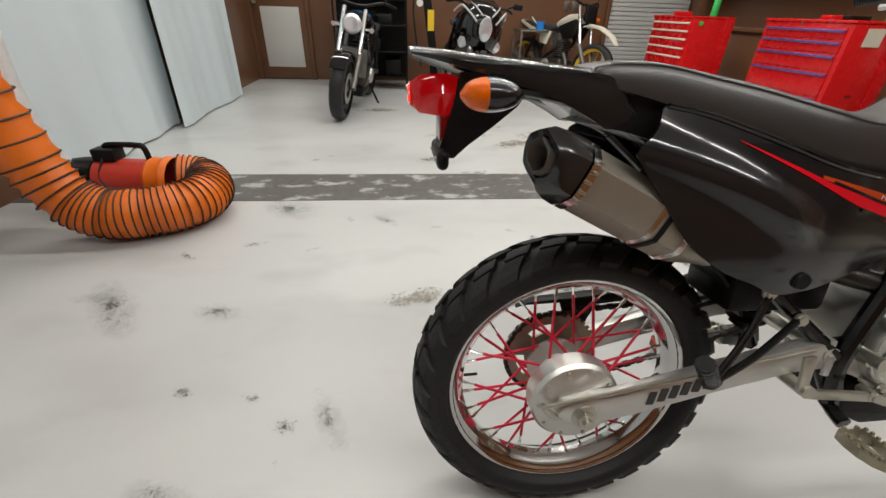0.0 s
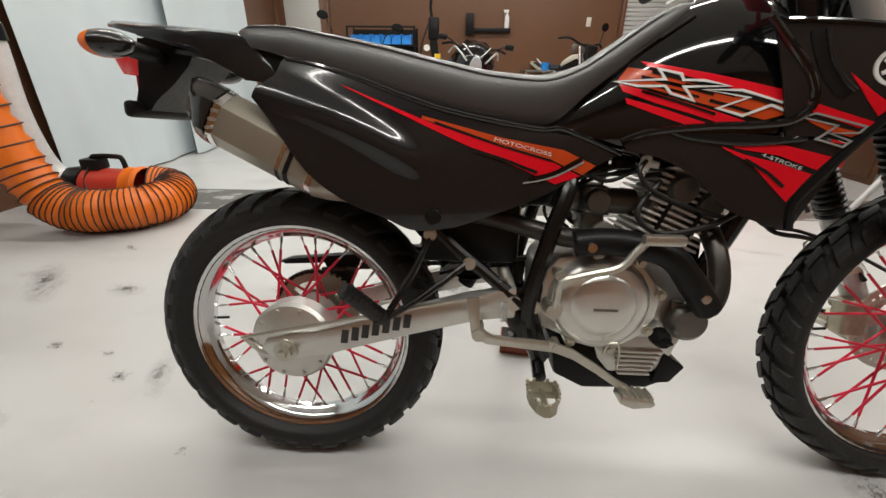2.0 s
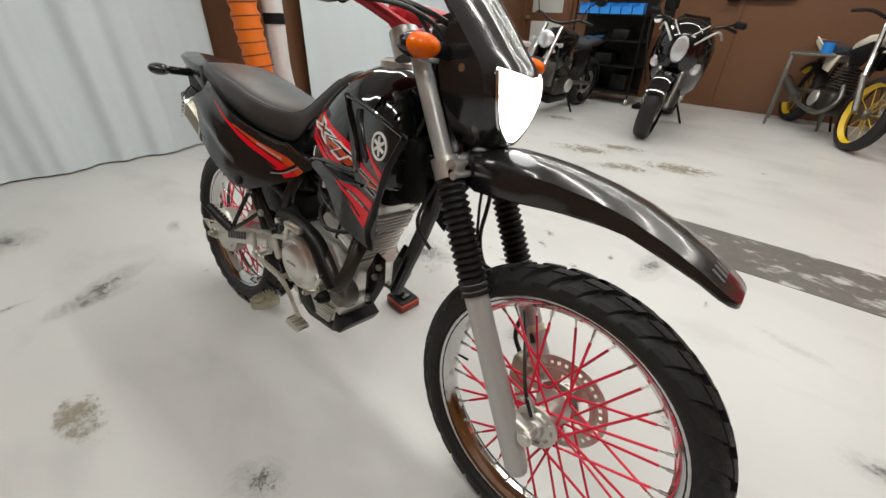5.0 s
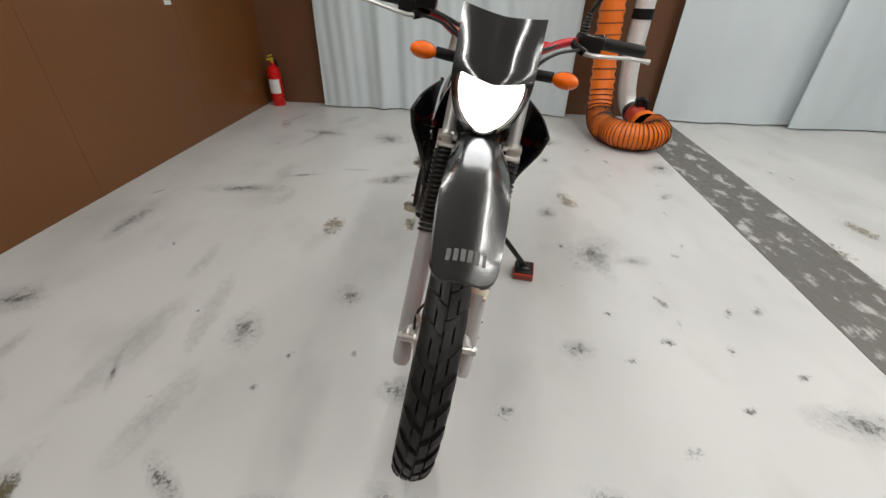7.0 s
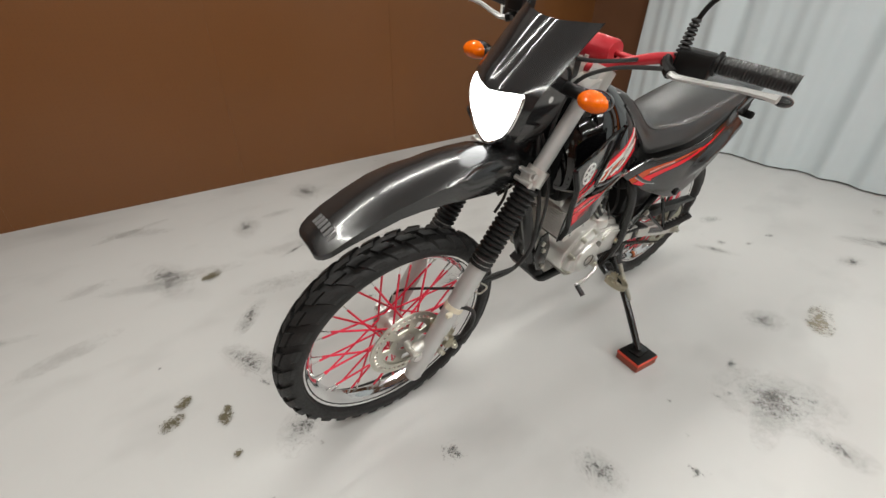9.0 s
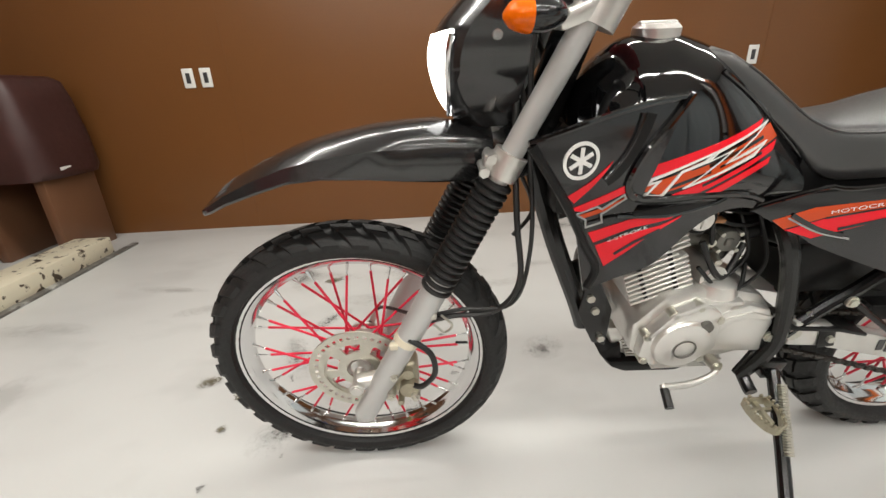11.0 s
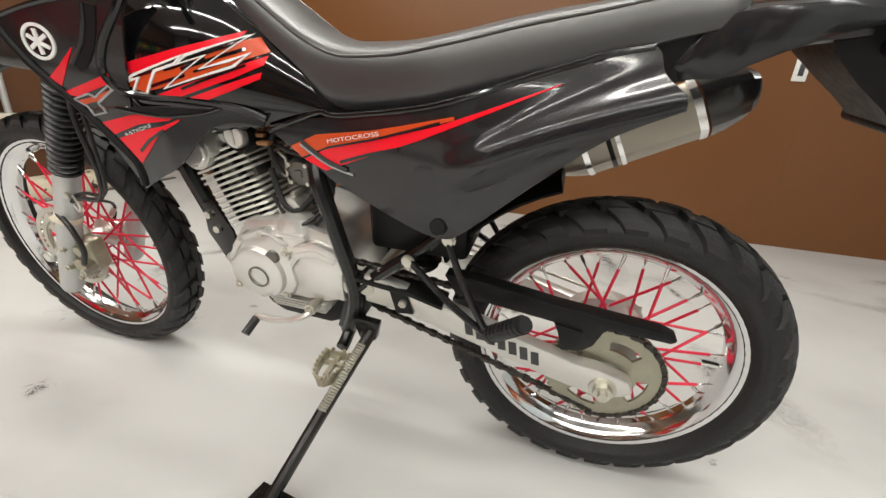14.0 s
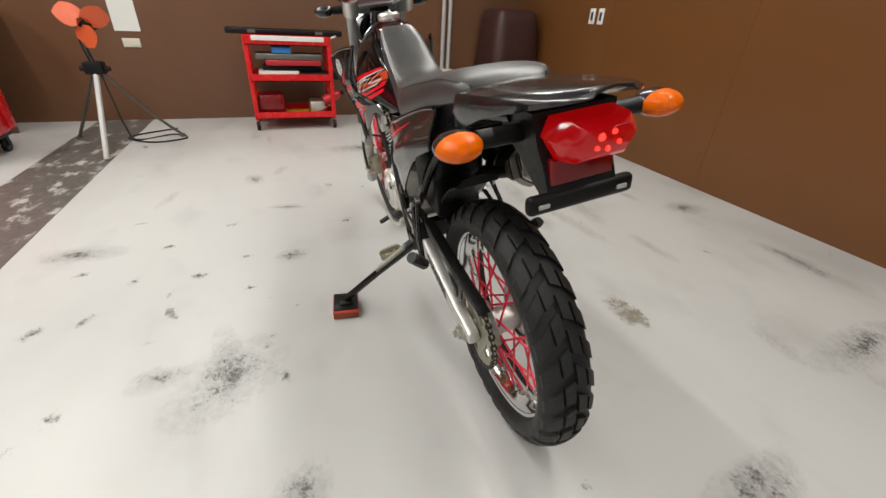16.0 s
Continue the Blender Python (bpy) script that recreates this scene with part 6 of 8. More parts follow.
# pegs, pedal, gear lever, brake rod
for s in (1, -1):
    bracket = part("foot_peg", tube([(0.505, s * 0.095, 0.305), (0.505, s * 0.125, 0.290), (0.505, s * 0.14, 0.285)], 0.013, 10), FRAME, bike, "serrated steel foot peg")
    lip = [(x, y + 0.012) for x, y in ((0.480, 0.140), (0.477, 0.160), (0.479, 0.182), (0.487, 0.203), (0.499, 0.214), (0.511, 0.214), (0.523, 0.203), (0.531, 0.182), (0.533, 0.160), (0.530, 0.140))]
    fence = []
    for i, (px, py) in enumerate(lip):
        qx, qy = lip[(i + 1) % len(lip)]
        fence.append(loft([[Vector((x, s * y, 0.286 - 0.05 * (y - 0.14) + dz)) for x, y in ((px, py), (qx, qy), (0.505 + (qx - 0.505) * 0.86, 0.188 + (qy - 0.188) * 0.90), (0.505 + (px - 0.505) * 0.86, 0.188 + (py - 0.188) * 0.90))] for dz in (-0.020, 0.0)]))
        for w in (0.25, 0.75):
            c = Vector((px + (qx - px) * w, s * (py + (qy - py) * w), 0.286 - 0.05 * (py - 0.14)))
            fence.append(moved(box(-0.0028, 0.0028, -0.0028, 0.0028, -0.002, 0.0065, 0.001, 1), Matrix.Translation(c)))
    web = [box(0.500, 0.510, s * 0.142, s * 0.208, 0.266, 0.276, 0.001), box(0.482, 0.528, s * 0.170, s * 0.177, 0.266, 0.276, 0.001)]
    part("peg_tread", join(*fence, *web), PEGSTEEL, bracket)
    pas = part("passenger_peg", tube([(0.21, s * 0.140, 0.395), (0.18, s * 0.165, 0.430), (0.148, s * 0.185, 0.470)], 0.013, 12, 4), HOSE, bike, "folded rubber passenger peg")
    part("peg_ribs", join(*[rod(Vector((0.205, s * 0.143, 0.40)).lerp(Vector((0.150, s * 0.184, 0.468)), k / 8), Vector((0.205, s * 0.143, 0.40)).lerp(Vector((0.150, s * 0.184, 0.468)), (k + 0.6) / 8), 0.016, 10) for k in range(8)]), HOSE, pas)
part("brake_pedal", join(prism([(0.362, 0.445), (0.384, 0.447), (0.388, 0.39), (0.41, 0.374), (0.525, 0.364), (0.545, 0.352), (0.535, 0.343), (0.40, 0.356), (0.372, 0.372)], -0.150, -0.142, 0.002), loft([[Vector((x, y - w, z - h)), Vector((x, y + w, z - h)), Vector((x, y + w, z + h)), Vector((x, y - w, z + h))] for x, y, z, w, h in ((0.515, -0.147, 0.358, 0.004, 0.009), (0.56, -0.150, 0.343, 0.004, 0.009), (0.60, -0.155, 0.320, 0.004, 0.0085), (0.640, -0.162, 0.294, 0.005, 0.007), (0.662, -0.166, 0.284, 0.006, 0.006))]), prism([(0.636, 0.274), (0.640, 0.290), (0.690, 0.284), (0.700, 0.276), (0.694, 0.268), (0.660, 0.264)], -0.196, -0.158, 0.003), *[box(0.642 + 0.012 * k, 0.647 + 0.012 * k, -0.195, -0.160, 0.282 - 0.0015 * k, 0.293 - 0.0015 * k, 0.001) for k in range(5)], rod((0.385, -0.155, 0.375), (0.385, -0.10, 0.375), 0.012, 12), rod((0.53, -0.154, 0.354), (0.53, -0.12, 0.354), 0.009, 10)), STEEL, bike, "zinc-plated brake pedal")
part("kick_starter", join(tube([(0.518, -0.140, 0.425), (0.521, -0.150, 0.45), (0.524, -0.160, 0.485), (0.56, -0.168, 0.502), (0.612, -0.176, 0.520), (0.632, -0.182, 0.548), (0.645, -0.186, 0.566)], 0.0068, 8), box(0.638, 0.705, -0.196, -0.178, 0.562, 0.580, 0.005), rod((0.518, -0.10, 0.425), (0.518, -0.150, 0.425), 0.014, 14)), STEEL, bike, "zinc-plated kick starter lever")
part("wire_loop", tube([(0.615, -0.148, 0.345), (0.618, -0.156, 0.368), (0.634, -0.158, 0.372), (0.640, -0.156, 0.352), (0.642, -0.150, 0.318)], 0.0022, 6), STEEL, bike)
part("return_spring", tube([(0.432 + 0.0055 * math.cos(0.9 * k), -0.130 + 0.0055 * math.sin(0.9 * k), 0.393 + 0.00065 * k) for k in range(64)], 0.0013, 5, 1), CHROME, bike)
part("brake_rod", join(rod((0.40, -0.128, 0.445), (-0.08, -0.120, 0.335), 0.0035, 8), tube([(-0.075, -0.115, 0.335), (-0.05, -0.108, 0.305), (-0.015, -0.100, 0.295)], 0.007, 8)), STEEL, bike)
part("gear_lever", join(tube([(0.585, 0.10, 0.345), (0.59, 0.125, 0.335), (0.64, 0.135, 0.318), (0.70, 0.14, 0.318)], 0.007, 8), rod((0.70, 0.135, 0.318), (0.701, 0.142, 0.315), 0.008, 10)), ALLOY, bike, "alloy gear lever")
part("lever_rubber", rod((0.701, 0.142, 0.315), (0.705, 0.178, 0.299), 0.009, 10), HOSE, [o for o in bike.children if o.name == "gear_lever"][0])

# front brake caliper and fork tie
part("caliper", join(box(1.215, 1.275, 0.052, 0.10, 0.30, 0.385, 0.012, 3), rod((1.235, 0.095, 0.325), (1.235, 0.118, 0.325), 0.020, 18), rod((1.235, 0.095, 0.365), (1.235, 0.112, 0.365), 0.013, 14), rod((1.255, 0.06, 0.29), (1.255, 0.12, 0.29), 0.007, 8)), PEGSTEEL, bike, "zinc-coloured brake caliper")
z = 0.455
tie = [Vector((fork_x(z + dz), fork_y(1), z + dz)) for dz in (-0.007, 0.007)]
part("cable_tie", join(rod(tie[0], tie[1], 0.0268, 20), box(fork_x(z) + 0.018, fork_x(z) + 0.036, fork_y(1) + 0.010, fork_y(1) + 0.022, z - 0.012, z + 0.002, 0.003)), TIE, bike, "ivory strap round the fork leg")
part("brake_hose", tube([(1.225, 0.118, 0.47), (1.185, 0.128, 0.440), (1.178, 0.128, 0.385), (1.205, 0.124, 0.345), (1.225, 0.112, 0.335)], 0.0060, 10), HOSE, bike, "black brake hose by the fork leg")
part("hose_guide", join(box(1.168, 1.200, 0.098, 0.118, 0.512, 0.530, 0.004), rod((1.178, 0.100, 0.515), (1.172, 0.112, 0.555), 0.006, 10), tube([(1.16, 0.112, 0.52), (1.14, 0.118, 0.500), (1.155, 0.112, 0.478), (1.175, 0.108, 0.495)], 0.0025, 6)), STEEL, bike, "bright wire hose guide")
for bx, bz, r in ((1.222, 0.312, 0.010), (1.262, 0.372, 0.008), (1.272, 0.318, 0.009)):
    part("caliper_pin", join(rod((bx, 0.092, bz), (bx, 0.126, bz), r, 14), rod((bx, 0.124, bz), (bx, 0.131, bz), r * 0.6, 6)), STEEL, bike)
part("speed_sensor", join(disc_y(WB, 0.332, [(0, 0.052), (0.030, 0.052), (0.036, 0.046), (0.040, 0.040)], -1, 28), rod((WB - 0.02, -0.05, 0.38), (WB - 0.03, -0.06, 0.40), 0.007)), ALLOY, bike)

# side stand
inv = bike.matrix_world.inverted()
foot = inv @ Vector((0.545, 0.348, 0.052))
top = Vector((0.450, 0.112, 0.318))
std = part("side_stand", tube([tuple(top), tuple(top.lerp(foot, 0.5) + Vector((0, 0.004, 0.002))), tuple(foot)], 0.0125, 10), FRAME, bike, "black tubular side stand")
part("stand_bracket", prism([(0.43, 0.345), (0.49, 0.35), (0.475, 0.30), (0.44, 0.30)], 0.100, 0.118, 0.003), FRAME, std)
sd = (foot - top)
part("stand_spring", tube([tuple(top + sd * (0.05 + 0.40 * k / 208) + Vector((0.0, 0.021, 0.006)) + 0.0075 * (math.cos(2 * math.pi * k / 8) * sd.cross(Vector((1, 0, 0))).normalized() + math.sin(2 * math.pi * k / 8) * Vector((1, 0, 0)))) for k in range(209)], 0.0024, 5, 1), STEEL, std, "steel coil spring")
footp = part("stand_foot", moved(box(-0.03, 0.03, -0.022, 0.022, -0.006, 0.004, 0.003), inv @ Matrix.Translation((0.545, 0.350, 0.049))), FRAME, std)

pad_thing = thing("stand_block", pose(0.545, 0.350, 0, 0, 0, -8), "small red-edged wooden block under the stand foot", "block")
part("block", box(-0.052, 0.052, -0.045, 0.045, 0.0, 0.026, 0.003), WOOD, pad_thing)
part("red_edge", box(-0.053, 0.053, -0.046, 0.046, 0.026, 0.036, 0.002), material("red_edge", (0.62, 0.06, 0.03), 0.45, vary=0.15, scale=30), pad_thing)
part("rubber_top", box(-0.050, 0.050, -0.043, 0.043, 0.036, 0.042, 0.002), BLACK, pad_thing, "black rubber top")


# ---- things along the west wall ----
def ring_hoops(path, radius, spacing, r=0.006):
    """Wire hoops round a cloth duct, closer where the duct is pushed together."""
    out, run, nxt = [], 0.0, 0.0
    for i in range(1, len(path)):
        a, b = path[i - 1], path[i]
        seg = (b - a).length
        while nxt <= run + seg:
            w = (nxt - run) / max(seg, 1e-9)
            c, d = a.lerp(b, w), (b - a).normalized()
            s = d.orthogonal().normalized()
            u = d.cross(s)
            out.append((c, s, u))
            nxt += spacing(c)
        run += seg
    return out


duct_pts = [(-1.95, 1.15, 2.70), (-1.93, 1.15, 1.60), (-1.90, 1.17, 0.90), (-1.865, 1.19, 0.58), (-1.815, 1.20, 0.36), (-1.74, 1.20, 0.21), (-1.62, 1.20, 0.135), (-1.48, 1.23, 0.12), (-1.33, 1.32, 0.12), (-1.285, 1.47, 0.125), (-1.36, 1.60, 0.14), (-1.49, 1.58, 0.165)]
duct = thing("air_duct", pose(-0.03, 0, 0), "orange cloth ventilation duct with wire hoops, coiled on the floor", "duct")
path = smooth_path(duct_pts, 26)
hoops = ring_hoops(path, 0.11, lambda c: 0.090 if c.z > 0.45 else 0.050 if c.z > 0.2 else 0.025)
rings = []
for k, (c, s, u) in enumerate(hoops):
    rr = (0.108 if c.z > 0.2 else 0.112) * (1 + 0.025 * math.sin(7.3 * k) + 0.015 * math.sin(2.1 * k))
    rings.append([c + rr * (math.cos(a) * s + math.sin(a) * u) for a in [2 * math.pi * q / 24 for q in range(24)]])
    if k + 1 < len(hoops):
        c2 = c.lerp(hoops[k + 1][0], 0.5)
        f2 = 0.86 if c.z > 0.25 else 0.90
        rings.append([c2 + rr * (f2 + 0.05 * math.sin(3 * a + 2.7 * k) * math.sin(5 * a - 1.3 * k)) * (math.cos(a) * s + math.sin(a) * u) for a in [2 * math.pi * q / 24 for q in range(24)]])
# keep neighbouring rings in step
for i in range(1, len(rings)):
    best = min(range(24), key=lambda o: (rings[i][o] - rings[i - 1][0]).length)
    rings[i] = rings[i][best:] + rings[i][:best]
    if (rings[i][1] - rings[i - 1][1]).length > (rings[i][-1] - rings[i - 1][1]).length:
        rings[i] = [rings[i][0]] + rings[i][:0:-1]
part("cloth_sleeve", loft(rings, caps=False), ORANGE, duct, "orange cloth sleeve", sharp=2.5)
for c, s, u in hoops:
    rr = 0.1095 if c.z > 0.2 else 0.1135
    circ = [tuple(c + rr * (math.cos(a) * s + math.sin(a) * u)) for a in [2 * math.pi * q / 20 for q in range(21)]]
    part("hoop", tube(circ, 0.0042 if c.z > 0.2 else 0.0036, 5, 1), DUCTWIRE, duct)

blower = thing("blower", pose(-1.70, 1.55, 0, 0, 0, -4), "red portable blower with a black carrying handle", "blower")
part("drum", lathe([(0.085, -0.15), (0.10, -0.145), (0.10, 0.145), (0.085, 0.15)], 32, (0, 0, 0.165), "X"), material("blower_red", (0.55, 0.05, 0.03), 0.4, vary=0.12, scale=8), blower, "red drum")
part("inlet", lathe([(0.06, -0.30), (0.095, -0.29), (0.105, -0.22), (0.105, -0.15), (0.08, -0.145)], 28, (0, 0, 0.165), "X"), BLACK, blower)
part("handle", tube([(-0.10, 0, 0.26), (-0.09, 0, 0.325), (-0.05, 0, 0.338), (0.07, 0, 0.338), (0.10, 0, 0.325), (0.11, 0, 0.262)], 0.014, 10), BLACK, blower)
part("switch_box", box(-0.14, -0.03, -0.045, 0.045, 0.262, 0.325, 0.01), BLACK, blower)
part("foot", box(-0.13, 0.13, -0.08, 0.08, 0.0, 0.07, 0.01), BLACK, blower)
part("cloth_cuff", lathe([(0.10, 0.10), (0.113, 0.12), (0.105, 0.16), (0.118, 0.19), (0.11, 0.22)], 24, (0, 0, 0.165), "X"), ORANGE, blower)
part("cord", tube([(-0.09, -0.04, 0.28), (-0.10, -0.09, 0.20), (-0.05, -0.105, 0.13), (0.0, -0.11, 0.06)], 0.005, 6), HOSE, blower)

foil = thing("foil_duct", pose(0, 0, 0), "silver-white ribbed foil duct rising along the wall", "duct")
fp = smooth_path([(-1.95, 1.56, 0.165), (-2.01, 1.54, 0.19), (-2.06, 1.50, 0.32), (-2.07, 1.47, 0.60), (-2.04, 1.46, 0.95), (-2.03, 1.46, 1.6), (-2.03, 1.46, 2.72)], 40)
fr = []
side = None
for i, q in enumerate(fp):
    d = (fp[min(i + 1, len(fp) - 1)] - fp[max(i - 1, 0)]).normalized()
    side = d.orthogonal().normalized() if side is None else (side - d * side.dot(d)).normalized()
    u = d.cross(side)
    r = 0.078 + (0.004 if i % 2 else 0)
    fr.append([q + r * (math.cos(a) * side + math.sin(a) * u) for a in [2 * math.pi * k / 22 for k in range(22)]])
part("sleeve", loft(fr, caps=False), FOIL, foil, sharp=2.5)
part("band", lathe([(0.080, 0.93), (0.088, 0.93), (0.088, 1.01), (0.080, 1.01)], 24, (-2.04, 1.46, 0), "Z", True), BLACK, foil, "black band")

ext = thing("fire_extinguisher", pose(-2.28, -2.06, 0), "red fire extinguisher with a white label on the floor", "extinguisher")
part("cylinder", lathe([(0, 0), (0.06, 0), (0.066, 0.01), (0.066, 0.33), (0.058, 0.37), (0.03, 0.395), (0.02, 0.40), (0.02, 0.43)], 28, axis="Z"), REDPAINT, ext)
part("label", loft([[Vector((0.0672 * math.cos(a), 0.0672 * math.sin(a), z)) for a in [radians(v) for v in range(-50, 61, 10)]] for z in (0.13, 0.27)], caps=False, loop=False), WHITE, ext)
part("valve", join(rod((0, 0, 0.42), (0, 0, 0.46), 0.018), box(-0.02, 0.09, -0.012, 0.012, 0.455, 0.475, 0.004), box(-0.02, 0.075, -0.010, 0.010, 0.488, 0.50, 0.004)), material("ochre_valve", (0.5, 0.36, 0.03), 0.4, vary=0.1), ext, "yellow valve and lever")
part("hose", tube([(-0.02, 0.0, 0.45), (-0.075, 0.01, 0.42), (-0.085, 0.02, 0.30), (-0.080, 0.03, 0.12)], 0.009, 8), HOSE, ext)


def outlet(x, z):
    t = thing("wall_outlet", pose(x, Y0, z), "ivory wall outlet on the pegboard", "outlet", "outlets")
    part("plate", box(-0.036, 0.036, 0.0, 0.008, -0.06, 0.06, 0.003), WHITE, t)
    part("socket", box(-0.014, 0.014, 0.008, 0.0105, -0.032, 0.032, 0.001), DECALGREY, t)
    return t


first_outlet = outlet(2.72, 1.045)
copy_thing(first_outlet, pose(2.605, Y0, 1.045))
copy_thing(first_outlet, pose(-1.12, Y0, 1.04))

# ---- north wall ----
d0, d1 = -2.36, -1.66
solo("door_1", join(box(d0, d1, Y1 - 0.05, Y1 - 0.002, 0.015, 2.05, 0.004)), BROWN, "brown door with two pale panels", "door", kind="structure")
door = bpy.data.objects["door_1"]
part("door_panel", box(d0 + 0.10, d1 - 0.08, Y1 - 0.058, Y1 - 0.05, 0.17, 0.93, 0.003), DOORGREY, door)
part("door_panel", box(d0 + 0.10, d1 - 0.08, Y1 - 0.058, Y1 - 0.05, 1.05, 1.92, 0.003), DOORGREY, door)
part("door_knob", join(rod((d0 + 0.05, Y1 - 0.05, 0.98), (d0 + 0.05, Y1 - 0.09, 0.98), 0.012), rod((d0 + 0.05, Y1 - 0.09, 0.98), (d0 + 0.05, Y1 - 0.115, 0.98), 0.026)), STEEL, door, "steel door knob")
for a, b, c, d in ((d0 - 0.06, d0 - 0.003, 0, 2.11), (d1 + 0.003, d1 + 0.06, 0, 2.11), (d0 - 0.003, d1 + 0.003, 2.055, 2.11)):
    solo("trim", box(a, b, Y1 - 0.065, Y1 - 0.001, c, d, 0.003), BROWN, "brown door frame", kind="structure")
sh0, sh1 = 2.72, X1 - 0.03
shut = thing("roller_shutter", pose(0, Y1, 0), "pale grey slatted roller shutter", "shutter")
for k in range(46):
    z = 0.02 + 0.058 * k
    part("slat", loft([[Vector((x, y, z + zz)) for y, zz in ((-0.012, 0.0), (-0.030, 0.012), (-0.030, 0.044), (-0.012, 0.0575), (-0.006, 0.0575), (-0.006, 0.0))] for x in (sh0, sh1)]), SHUTTER, shut)
part("side_rail", box(sh0 - 0.06, sh0 - 0.001, -0.06, -0.001, 0, 2.72, 0.004), BROWN, shut)
solo("trim", box(0.55, 0.60, Y1 - 0.02, Y1 - 0.001, 0, 2.7), BROWN, "brown wall post", kind="structure")


def rack():
    t = thing("wire_rack", pose(-0.72, 5.55, 0), "black shelf rack with blue bins on its top shelf", "rack")
    for x in (-0.45, 0.45):
        for y in (-0.2, 0.2):
            part("post", rod((x, y, 0.08), (x, y, 1.28), 0.013), BLACK, t)
            part("caster", lathe([(0, -0.012), (0.04, -0.012), (0.04, 0.012), (0, 0.012)], 16, (x, y, 0.04), "X"), STEEL, t)
    for z in (0.14, 0.45, 0.75, 1.04):
        part("shelf", box(-0.46, 0.46, -0.21, 0.21, z, z + 0.02, 0.003), BLACK, t)
    part("top_rail", rod((-0.45, -0.2, 1.27), (0.45, -0.2, 1.27), 0.012), BLACK, t)
    part("back", box(-0.45, 0.45, 0.19, 0.2, 0.10, 1.26), BLACK, t)
    return t


rack()
bin0 = thing("storage_bin", pose(-1.06, 5.42, 1.061), "open blue plastic storage bin", "bin", "blue bins")
part("shell", join(box(-0.062, 0.062, -0.09, 0.12, 0.0, 0.006), box(-0.062, -0.056, -0.09, 0.12, 0, 0.12), box(0.056, 0.062, -0.09, 0.12, 0, 0.12), box(-0.062, 0.062, 0.115, 0.12, 0, 0.12), box(-0.062, 0.062, -0.09, -0.084, 0, 0.085)), BLUE, bin0)
part("lip", box(-0.06, 0.06, -0.096, -0.084, 0.078, 0.088, 0.002), BLUE, bin0)
for k in range(1, 6):
    copy_thing(bin0, pose(-1.06 + 0.137 * k, 5.42, 1.061))
for k, (x, z, w, h) in enumerate(((-1.0, 0.471, 0.16, 0.2), (-0.72, 0.471, 0.22, 0.14), (-0.45, 0.161, 0.2, 0.2), (-0.95, 0.161, 0.22, 0.16), (-0.55, 0.771, 0.2, 0.12))):
    solo("parts_box", box(x - w / 2, x + w / 2, 5.40, 5.68, z, z + h, 0.008), (DARKALLOY, BLACK, BLACK)[k % 3], "small box of parts on the rack", "box", "parts boxes")

# machine with a yellow label beside the rack
st = thing("pump_stand", pose(0.02, 5.35, 0), "black upright stand with a yellow label and cables", "stand")
part("base", box(-0.16, 0.16, -0.14, 0.14, 0, 0.05, 0.01), BLACK, st)
part("column", loft([[Vector((x + a, y + b, z)) for a, b in ((-0.05, -0.04), (0.05, -0.04), (0.05, 0.04), (-0.05, 0.04))] for x, y, z in ((0.08, 0, 0.05), (0.05, 0, 0.5), (-0.02, 0, 1.0), (-0.04, 0, 1.15))]), BLACK, st)
part("head", join(box(-0.10, 0.04, -0.06, 0.06, 1.12, 1.38, 0.02), tube([(-0.05, 0, 1.36), (-0.07, 0, 1.5), (-0.05, 0, 1.7)], 0.02)), BLACK, st)
part("label", box(-0.02, 0.06, -0.044, -0.041, 0.72, 0.95), YELLOW, st, "yellow warning label")
part("hose", tube([(-0.10, -0.03, 1.3), (-0.2, -0.05, 1.0), (-0.16, -0.04, 0.6), (-0.1, 0, 0.3)], 0.012), HOSE, st)
part("gauge", rod((-0.12, -0.05, 1.02), (-0.12, -0.09, 1.02), 0.04), WHITE, st)

arm = thing("wall_bracket", pose(0.75, Y1, 1.28), "black wall bracket holding a white spray bottle", "bracket")
part("rail", box(-0.33, 0.33, -0.08, -0.003, -0.03, 0.03, 0.006), BLACK, arm)
part("block", box(-0.33, -0.22, -0.12, -0.003, -0.06, 0.22, 0.01), BLACK, arm)
bot = thing("spray_bottle", pose(1.02, Y1 - 0.045, 1.311), "white plastic spray bottle", "bottle")
part("body", lathe([(0, 0), (0.032, 0), (0.034, 0.01), (0.034, 0.13), (0.014, 0.18), (0.012, 0.20)], 20, axis="Z"), WHITE, bot)
part("trigger", join(box(-0.05, 0.02, -0.012, 0.012, 0.20, 0.235, 0.005), tube([(-0.03, 0, 0.20), (-0.035, 0, 0.175), (-0.025, 0, 0.15)], 0.004)), WHITE, bot)
switch = thing("wall_outlet", pose(2.06, Y1, 1.05), "grey twin wall outlet", "outlet", "outlets")
part("plate", box(-0.04, 0.04, -0.012, -0.002, -0.06, 0.06, 0.003), DARKALLOY, switch)
copy_thing(switch, pose(2.18, Y1, 1.05))
sw2 = thing("light_switch", pose(2.22, Y1, 1.40), "ivory light switch plate", "switch")
part("plate", box(-0.035, 0.035, -0.012, -0.002, -0.06, 0.06, 0.003), IVORY, sw2)

